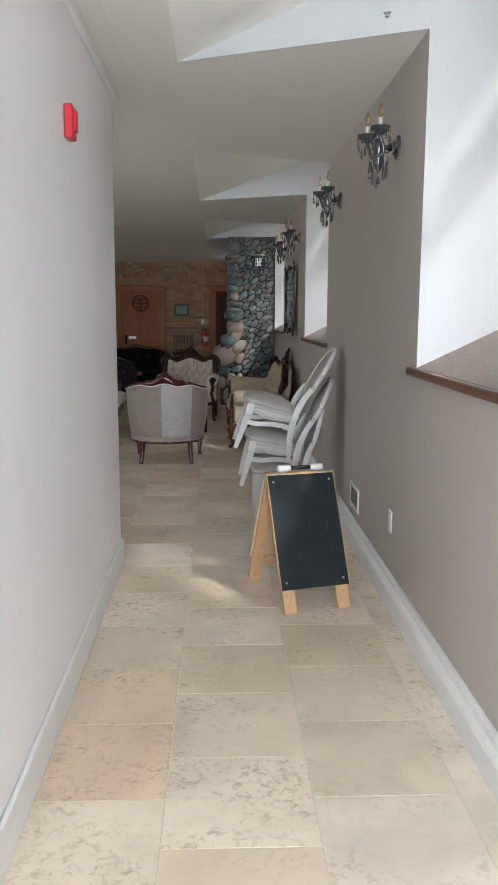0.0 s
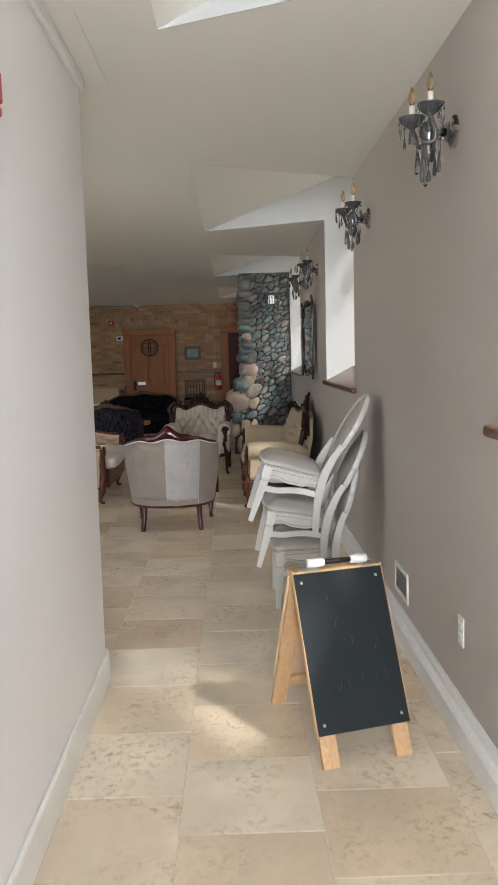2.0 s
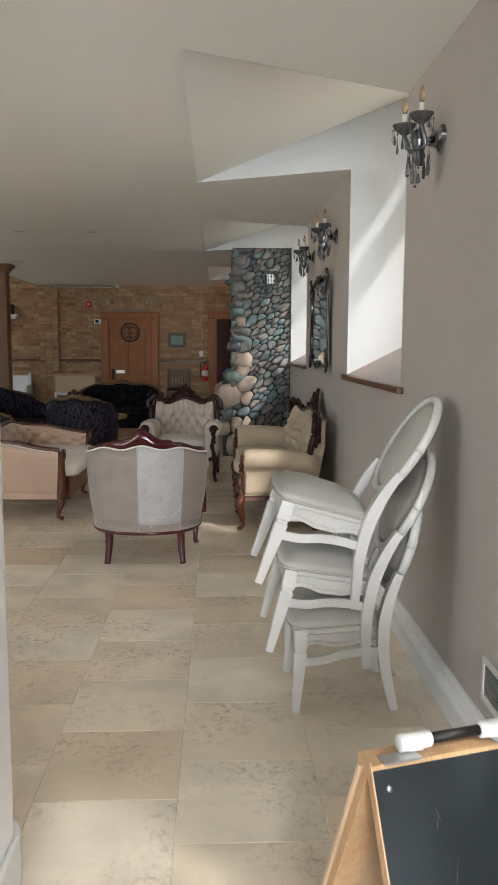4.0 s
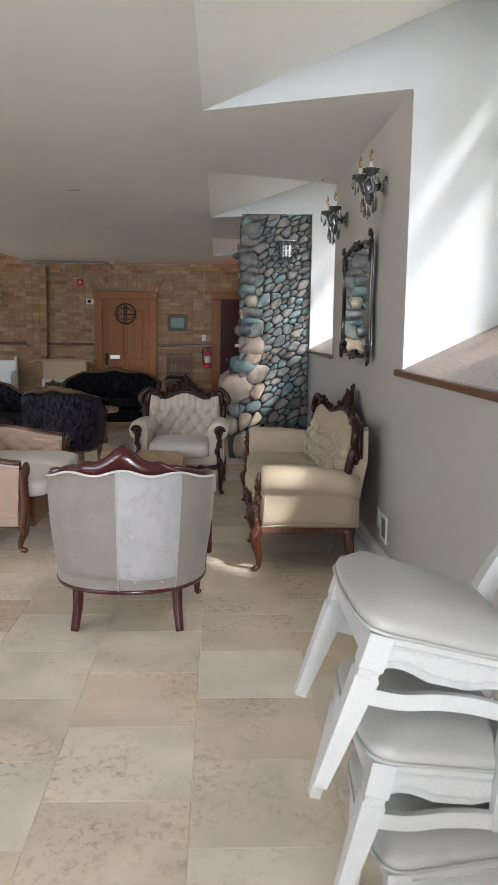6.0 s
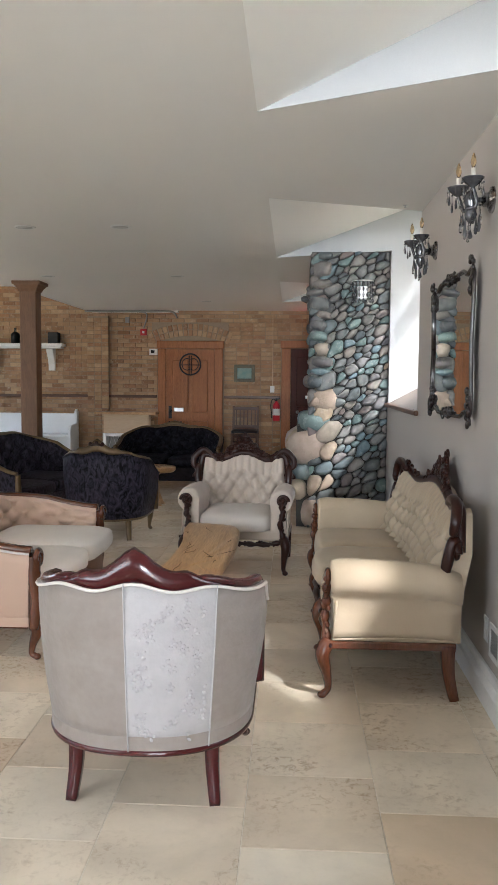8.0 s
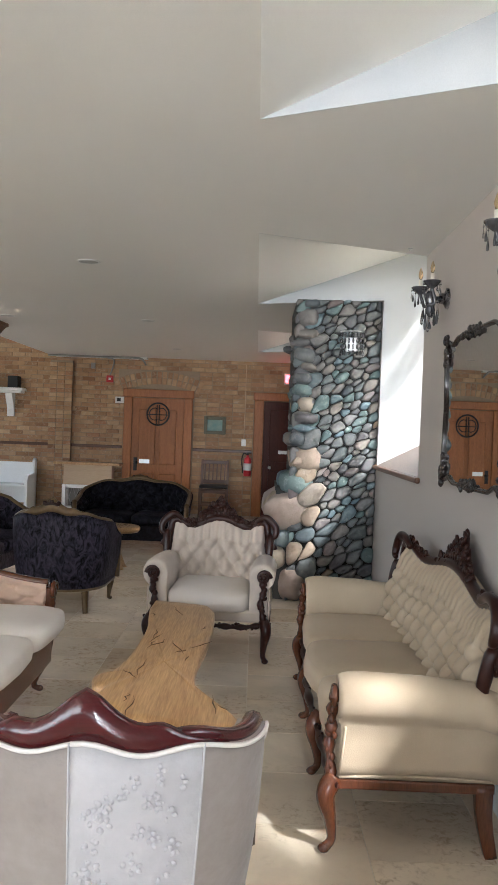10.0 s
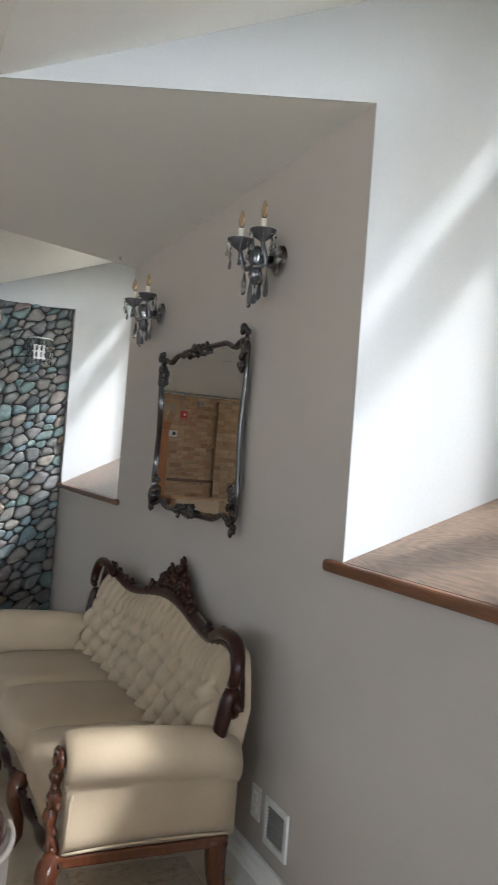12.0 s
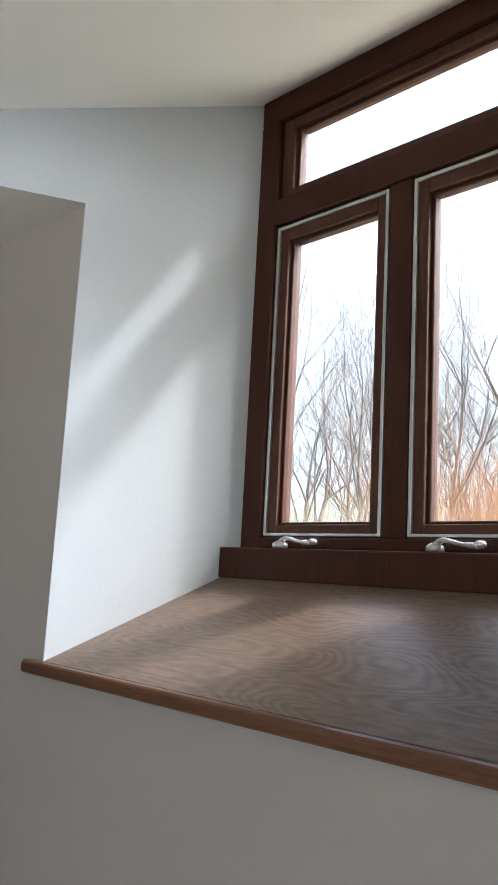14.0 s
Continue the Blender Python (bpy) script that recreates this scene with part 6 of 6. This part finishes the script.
# heavy wooden post with a moulded cap
ob = thing("wooden_post", "square fir post with a moulded cap under the ceiling edge", "post", pose(-4.32, 15.5, 0))
bm = bmesh.new()
box(bm, -0.108, 0.108, -0.108, 0.108, 0, CEIL - 0.09, 0.012)
part("shaft", bm, M_POST, ob, smooth=False)
bm = bmesh.new()
lathe(bm, [(0.112 * 1.42, CEIL - 0.13), (0.13 * 1.42, CEIL - 0.09), (0.16 * 1.42, CEIL - 0.05), (0.18 * 1.42, CEIL - 0.04), (0.18 * 1.42, CEIL - 0.002), (0.002, CEIL - 0.002)], 4, pose(0, 0, 0, 0, 0, 45))
part("cap", bm, M_POST, ob, smooth=False)
bm = bmesh.new()
box(bm, -0.13, 0.13, -0.13, 0.13, 0, 0.14, 0.01)
part("plinth", bm, M_POST, ob, smooth=False)

# ---- bare winter trees outside ----
M_BARK = mat("grey_bark", (0.16, 0.135, 0.12), 0.9, var=(0.10, 0.085, 0.075), scale=8, bump=0.5)
M_TWIG = mat("grey_twigs", (0.27, 0.235, 0.215), 0.9, scale=8)
M_REDTWIG = mat("red_osier_twigs", (0.42, 0.21, 0.11), 0.9, var=(0.33, 0.19, 0.11), scale=2)
M_STRAW = mat("dry_straw", (0.46, 0.38, 0.22), 0.9, var=(0.34, 0.28, 0.17), scale=2)


def stick(verts, faces, a, b, r0, r1, k):
    d = (b - a).normalized()
    s = d.orthogonal().normalized()
    t = d.cross(s)
    base = len(verts)
    for p, r_ in ((a, r0), (b, r1)):
        for j in range(k):
            q = 2 * math.pi * j / k
            verts.append(p + s * math.cos(q) * r_ + t * math.sin(q) * r_)
    for j in range(k):
        faces.append((base + j, base + (j + 1) % k, base + k + (j + 1) % k, base + k + j))


def grow(rng, verts, faces, tv, tf, p, d, ln, r_, depth):
    steps = 3
    for i in range(steps):
        e = p + d * ln / steps
        stick(tv if depth < 2 else verts, tf if depth < 2 else faces, p, e, r_, r_ * 0.86, 6 if depth > 2 else 3)
        p, r_ = e, r_ * 0.86
        d = (d + Vector((rng.uniform(-1, 1), rng.uniform(-1, 1), rng.uniform(-0.3, 0.8))) * 0.16).normalized()
        if depth and i:
            for _ in range(2 if depth > 1 else 3):
                sd = (d + Vector((rng.uniform(-1, 1), rng.uniform(-1, 1), rng.uniform(-0.2, 0.7))) * 0.95).normalized()
                grow(rng, verts, faces, tv, tf, p, sd, ln * rng.uniform(0.5, 0.72), r_ * 0.55, depth - 1)
    if depth:
        grow(rng, verts, faces, tv, tf, p, d, ln * 0.7, r_ * 0.8, depth - 1)


def bare_tree(seed, h):
    rng = random.Random(seed)
    ob = thing("tree", "bare grey winter tree with fine twigs outside", "tree", None, "bare trees")
    v, f, tv, tf = [], [], [], []
    grow(rng, v, f, tv, tf, Vector((0, 0, 0)), Vector((0, 0, 1)), h * 0.36, h * 0.0085, 4)
    for nm, vv, ff, mt in (("trunk", v, f, M_BARK), ("twigs", tv, tf, M_TWIG)):
        me = bpy.data.meshes.new(nm)
        me.from_pydata(vv, [], ff)
        me.materials.append(mt)
        o = new(nm, me)
        o.parent = ob
    return ob


rng = random.Random(3)
trees = [bare_tree(s, h) for s, h in ((1, 9.5), (2, 11.0), (5, 8.5))]
# The last three spots are unseen trees, added to shade the first window.
spots = [(x_, y_) for x_, y_ in ((13.4, 17.6), (15.0, 17.2), (12.4, 15.1), (16.6, 19.0), (19.0, 19.4), (14.6, 13.9), (18.5, 15.5), (21.0, 17.2), (10.8, 14.2), (13.8, 20.4), (17.2, 22.0), (23.0, 21.5), (20.5, 20.6), (11.6, 18.0))] + [(11.5, 16.5), (14.0, 15.6), (16.0, 21.0), (10.0, 19.0), (17.5, 17.0), (13.0, 23.0), (20.0, 22.5), (12.5, 13.0), (22.0, 19.0), (18.0, 26.0), (15.0, 28.0), (24.0, 25.0), (20.0, 24.0), (22.5, 23.0), (25.0, 20.5), (19.0, 28.0), (26.0, 23.5), (17.0, 25.0), (23.0, 17.0), (26.5, 18.0), (4.7, -0.6), (5.7, -1.7), (4.3, 0.4)]
for k, (x, y) in enumerate(spots):
    mm = pose(x + rng.uniform(-0.6, 0.6), y + rng.uniform(-0.6, 0.6), -0.21, 0, 0, rng.uniform(0, 360))
    if k < 3:
        trees[k].matrix_world = mm
    else:
        copy_thing(trees[k % 3], mm)


def thicket(name, label, material, cx, cy, n, spread, h, seed):
    rng = random.Random(seed)
    v, f = [], []
    for _ in range(n):
        p = Vector((cx + rng.gauss(0, spread[0]), cy + rng.gauss(0, spread[1]), -0.21))
        q = p + Vector((rng.uniform(-0.35, 0.35), rng.uniform(-0.35, 0.35), 1)) * h * rng.uniform(0.4, 1.0)
        mid = (p + q) / 2 + Vector((rng.uniform(-0.1, 0.1), rng.uniform(-0.1, 0.1), 0))
        stick(v, f, p, mid, 0.007, 0.005, 3)
        stick(v, f, mid, q, 0.005, 0.001, 3)
    me = bpy.data.meshes.new(name)
    me.from_pydata(v, [], f)
    me.materials.append(material)
    tagged(new(name, me), label, "shrub", kind="stuff")


thicket("red_shrub", "red-orange leafless shrub twigs outside the window", M_REDTWIG, 10.9, 12.0, 4200, (1.5, 0.9), 3.9, 7)
thicket("dry_reeds", "pale dry reeds outside the window", M_STRAW, 8.4, 14.6, 2600, (1.2, 1.5), 3.1, 9)
thicket("dry_reeds", "pale dry reeds at the edge of the wood", M_STRAW, 15.0, 19.0, 2500, (4.0, 4.0), 3.4, 10)


# ---- river-stone chimney ----
def clip_cell(poly, a, b):
    """Keep the part of a cell nearer to a than to b."""
    n = (b - a)
    c = (a + b) / 2
    out = []
    for i in range(len(poly)):
        p, q = poly[i], poly[(i + 1) % len(poly)]
        dp, dq = (p - c).dot(n), (q - c).dot(n)
        if dp <= 0:
            out.append(p)
        if dp * dq < 0:
            out.append(p + (q - p) * (dp / (dp - dq)))
    return out


def stone_cells(w, h, size, seed, tilt, aspect):
    """Fitted stone outlines over a face w by h, long across a tilted axis."""
    rng = random.Random(seed)
    ca, sa = math.cos(tilt), math.sin(tilt)

    def fwd(p):
        return Vector(((p.x * ca + p.y * sa) / aspect, -p.x * sa + p.y * ca))

    def inv(p):
        x, y = p.x * aspect, p.y
        return Vector((x * ca - y * sa, x * sa + y * ca))
    pts = []
    for _ in range(9000):
        p = Vector((rng.uniform(0, w), rng.uniform(0, h)))
        s = size(p) * rng.choice((0.6, 0.8, 1.0, 1.0, 1.15))
        if all((fwd(p) - fwd(q)).length > 0.5 * (s + t) for q, t in pts):
            pts.append((p, s))
    fp = [fwd(p) for p, s in pts]
    cells = []
    for i, a in enumerate(fp):
        poly = [fwd(Vector(c)) for c in ((0, 0), (w, 0), (w, h), (0, h))]
        for j, b in enumerate(fp):
            if j != i and (a - b).length < 0.9:
                # larger stones keep more of the gap
                k = pts[j][1] / (pts[i][1] + pts[j][1])
                bb = a + (b - a) * (2 * (1 - k))
                poly = clip_cell(poly, a, bb)
                if len(poly) < 3:
                    break
        if len(poly) >= 3:
            cells.append([inv(p) for p in poly])
    return cells


def stone_mesh(cell, depth, gap):
    c = sum(cell, Vector((0, 0))) / len(cell)
    poly = cell
    for _ in range(2):
        nxt = []
        for i in range(len(poly)):
            p, q = poly[i], poly[(i + 1) % len(poly)]
            nxt += [p * 0.75 + q * 0.25, p * 0.25 + q * 0.75]
        poly = nxt
    if len(poly) > 26:
        poly = poly[:: max(1, len(poly) // 24)]
    rad = sum((p - c).length for p in poly) / len(poly)
    if rad < 0.018:
        return None
    f0 = max(0.5, 1 - gap / rad)
    bm = bmesh.new()
    rows = []
    for f, z in ((0.9, -0.02), (1.0, 0.01), (1.0, 0.55), (0.955, 0.80), (0.84, 0.95), (0.45, 1.0), (0.03, 1.01)):
        rows.append([(c.x + (p.x - c.x) * f * f0, -z * depth, c.y + (p.y - c.y) * f * f0) for p in poly])
    grid(bm, rows, close_u=True, cap=True)
    for v in bm.verts:
        q = Vector(v.co) * 11
        v.co += Vector((noise.noise(q), noise.noise(q + Vector((9, 0, 0))), noise.noise(q + Vector((0, 9, 0))))) * 0.013 + Vector((0, noise.noise(q * 3.1), 0)) * 0.006
    me = bpy.data.meshes.new("stone")
    bmesh.ops.recalc_face_normals(bm, faces=bm.faces)
    bm.to_mesh(me)
    bm.free()
    for p in me.polygons:
        p.use_smooth = True
    return me, c, rad


PX, PY = -0.77, 13.10
chim = thing("stone_chimney", "rounded river-stone chimney breast from floor to ceiling", "chimney", pose(PX, PY, 0))
bm = bmesh.new()
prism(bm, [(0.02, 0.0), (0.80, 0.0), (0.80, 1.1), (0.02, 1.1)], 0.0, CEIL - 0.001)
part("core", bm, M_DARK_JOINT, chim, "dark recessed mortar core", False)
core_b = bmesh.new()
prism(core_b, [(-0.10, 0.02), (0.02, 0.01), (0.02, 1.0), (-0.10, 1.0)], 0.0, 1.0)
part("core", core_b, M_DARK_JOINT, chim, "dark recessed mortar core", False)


def size_at(p):
    s = 0.063
    if p.x < 0.28:
        s = 0.092 if p.y > 1.5 else 0.13
    if p.y < 0.9 and p.x > 0.35:
        s = 0.078
    return s


rng = random.Random(12)
count = 0
for cell in stone_cells(0.775, CEIL - 0.005, size_at, 4, radians(35), 1.75):
    c = sum(cell, Vector((0, 0))) / len(cell)
    got = stone_mesh(cell, 0.0, 0.007)
    if not got:
        continue
    r_ = got[2]
    got = stone_mesh(cell, min(0.075, 0.022 + r_ * 0.5) * rng.uniform(0.75, 1.1), 0.0035)
    me, c, r_ = got
    pale = (c.x < 0.35 and 0.35 < c.y < 1.4 and r_ > 0.085 and rng.random() < 0.7) or rng.random() < 0.05
    me.materials.append(M_STONE_PALE if pale else (M_STONE_GREEN if rng.random() < 0.22 else M_STONE))
    o = new("stone", me)
    o.parent = chim
# corner and flank stones: rounded boulders stacked up the free edge
z = 0.0
k = 0
low = [(0.28, -0.02, 0.24, 1), (0.21, -0.17, 0.19, 1), (0.16, -0.12, 0.18, 0), (0.33, -0.08, 0.40, 1), (0.20, 0.0, 0.32, 2), (0.25, 0.08, 0.31, 1)]
while z < CEIL - 0.06:
    if k < len(low):
        hgt, mid_x, ln, tone = low[k]
    else:
        hgt, ln, tone = rng.uniform(0.07, 0.19), rng.uniform(0.15, 0.27), rng.choice((0, 0, 0, 2, 2, 1)) if z < 2 else 0
        mid_x = 0.03 + rng.uniform(-0.035, 0.035)
    hgt = min(hgt, CEIL - 0.004 - z)
    for row_y in (0.0, 0.30, 0.62):
        bm = bmesh.new()
        blob(bm, (0, 0, 0), (1, 1, 1), 14)
        rr = Vector((ln / 2 * (1.0 if row_y == 0 else rng.uniform(0.8, 1.2)), 0.16, hgt / 2 * 1.04))
        for v in bm.verts:
            n_ = v.co.normalized()
            s = [math.copysign(abs(t) ** 0.74, t) for t in n_]
            v.co = Vector((s[0] * rr.x, s[1] * rr.y, s[2] * rr.z)) + Vector((noise.noise(n_ * 2 + Vector((k * 3.1, row_y, 0))), noise.noise(n_ * 2 + Vector((0, k, 5))), noise.noise(n_ * 1.6 + Vector((k, 7, row_y))))) * 0.15 * min(rr)
        me = bpy.data.meshes.new("stone")
        bm.to_mesh(me)
        bm.free()
        for p in me.polygons:
            p.use_smooth = True
        me.materials.append((M_STONE, M_STONE_PALE, M_STONE_GREEN)[tone])
        o = new("stone", me)
        o.parent = chim
        o.location = (mid_x + 0.075 + (rng.uniform(-0.04, 0.03) if row_y else 0), 0.06 + row_y + rng.uniform(-0.03, 0.02), z + hgt / 2)
        o.rotation_euler = (0, radians(rng.uniform(-14, 14)), radians(rng.uniform(-14, 14)))
    z += hgt * 0.96
    k += 1

# crystal sconce on the chimney
ob = thing("wall_sconce", "square clear crystal wall sconce on the stone chimney", "wall lamp", pose(-0.27, 12.98, 2.17))
bm = bmesh.new()
box(bm, -0.05, 0.05, -0.02, 0.06, 0.05, 0.17, 0.006)
part("backplate", bm, M_STEEL, ob, smooth=False)
for k in range(9):
    for j in range(4):
        bm = bmesh.new()
        a = math.pi * k / 8
        blob(bm, (-0.095 * math.cos(a), -0.02 - 0.085 * math.sin(a), 0.03 + 0.052 * j), (0.011, 0.011, 0.024), 6)
        part("crystal", bm, M_CRYSTAL if (k + j) % 2 else M_GLASSDARK, ob)
bm = bmesh.new()
tube(bm, [(-0.1 * math.cos(math.pi * k / 16), -0.02 - 0.09 * math.sin(math.pi * k / 16), 0.215) for k in range(17)], 0.006, 6)
part("top_ring", bm, M_STEEL, ob)


# ---- far wall bricks ----
def brick_mesh(w, h, d):
    bm = bmesh.new()
    box(bm, 0, w, -d, 0.02, 0, h, 0.004, None, 1)
    me = bpy.data.meshes.new("brick")
    bm.to_mesh(me)
    bm.free()
    me.materials.append(M_BRICK)
    return me


BW, BH, BJ = 0.215, 0.066, 0.009
rng = random.Random(31)
wall = bpy.data.objects["wall_north"]
kinds = [brick_mesh(BW, BH, 0.012), brick_mesh(BW, BH, 0.016), brick_mesh(BW, BH, 0.009)]
half = [brick_mesh(BW / 2 - BJ / 2, BH, 0.012)]
rest = bmesh.new()
holes = [(-3.40, -2.18, -0.1, 2.15), (-1.14, 0.09, -0.1, 2.16), (-3.50, -2.10, 2.15, 2.46)]
rows_n = int(3.5 / (BH + BJ))
near = 0
for r_ in range(rows_n):
    z = r_ * (BH + BJ)
    x = LEFT + (0 if r_ % 2 else -(BW + BJ) / 2)
    while x < 0.0:
        wd = BW
        for a, b, c, d in holes:
            if z + BH > c and z < d:
                if x < a < x + wd:
                    wd = a - x
                elif a <= x < b:
                    wd = -(b - x)
        if wd < 0:
            x += -wd + BJ
            continue
        if wd > 0.03:
            if wd == BW and -4.25 < x < -1.2 and 1.15 < z < 2.6 and near < 290:
                o = new("brick", rng.choice(kinds))
                o.parent = wall
                o.location = (x, FAR + 0.012, z)
                near += 1
            else:
                box(rest, x, x + wd, FAR + 0.012 - rng.choice((0.009, 0.012, 0.015)), FAR + 0.03, z, z + BH)
        x += wd + BJ
part("brick_field", rest, M_BRICK_I, wall, "", False)["kind"] = "stuff"
# pilaster of the same brick
bm = bmesh.new()
box(bm, PIL[0] + 0.008, PIL[1] - 0.008, FAR - PIL[2] + 0.01, FAR, 0, CEIL - 0.1)
pil = tagged(link("pilaster", bm, M_MORTAR), "shallow buff brick pilaster", "pilaster", kind="structure")
pm = brick_mesh(0.125, BH, 0.012)
for r_ in range(34):
    for k in range(3):
        o = new("brick", pm)
        o.parent = pil
        o.location = (PIL[0] + 0.134 * k, FAR - PIL[2] + 0.012, r_ * (BH + BJ))
# arch over the door
arch = thing("brick_arch", "segmental arch of buff bricks over the door", "arch", pose(-2.79, FAR, 0), kind="structure")
bm = bmesh.new()
box(bm, -0.71, 0.69, -0.004, 0.012, 2.15, 2.46)
part("bed", bm, M_MORTAR, arch, smooth=False)
for row in range(2):
    for k in range(17):
        a = radians(-24 + 48 * k / 16)
        R = 1.62 + 0.115 * row
        bm = bmesh.new()
        box(bm, -0.036, 0.036, -0.016, 0.004, 0, 0.105, 0.003, pose(0, 0, 0.61) @ pose(0, 0, 0, 0, math.degrees(a), 0) @ Matrix.Translation((0, 0, R)), 1)
        part("brick", bm, M_BRICK, arch, smooth=False)

# ---- travertine floor ----
TS, TJ = 0.4572, 0.0028
flo = bpy.data.objects["floor"]


def tile_mesh():
    bm = bmesh.new()
    box(bm, TJ / 2, TS - TJ / 2, TJ / 2, TS - TJ / 2, -0.012, 0.0, 0.0012, None, 1)
    me = bpy.data.meshes.new("tile")
    bm.to_mesh(me)
    bm.free()
    me.materials.append(M_TILE)
    return me


tm = tile_mesh()
rest = bmesh.new()
near = 0
for ci in range(-20, 3):
    x0 = -0.61 + ci * TS
    off = 2.214 if ci % 2 else 2.4425
    for ri in range(-11, 40):
        y0 = off + ri * TS
        if x0 < LEFT - TS or x0 > 0.1 or y0 > FAR:
            continue
        if -3.4 < x0 and 1.0 < y0 < 12.8 and near < 300 and not (x0 < -1.99 and y0 < 4.4):
            o = new("tile", tm)
            o.parent = flo
            o.location = (x0, y0, 0)
            near += 1
        else:
            box(rest, x0 + TJ / 2, x0 + TS - TJ / 2, y0 + TJ / 2, y0 + TS - TJ / 2, -0.012, 0)
part("tile_field", rest, M_TILE_I, flo, "", False)["kind"] = "stuff"
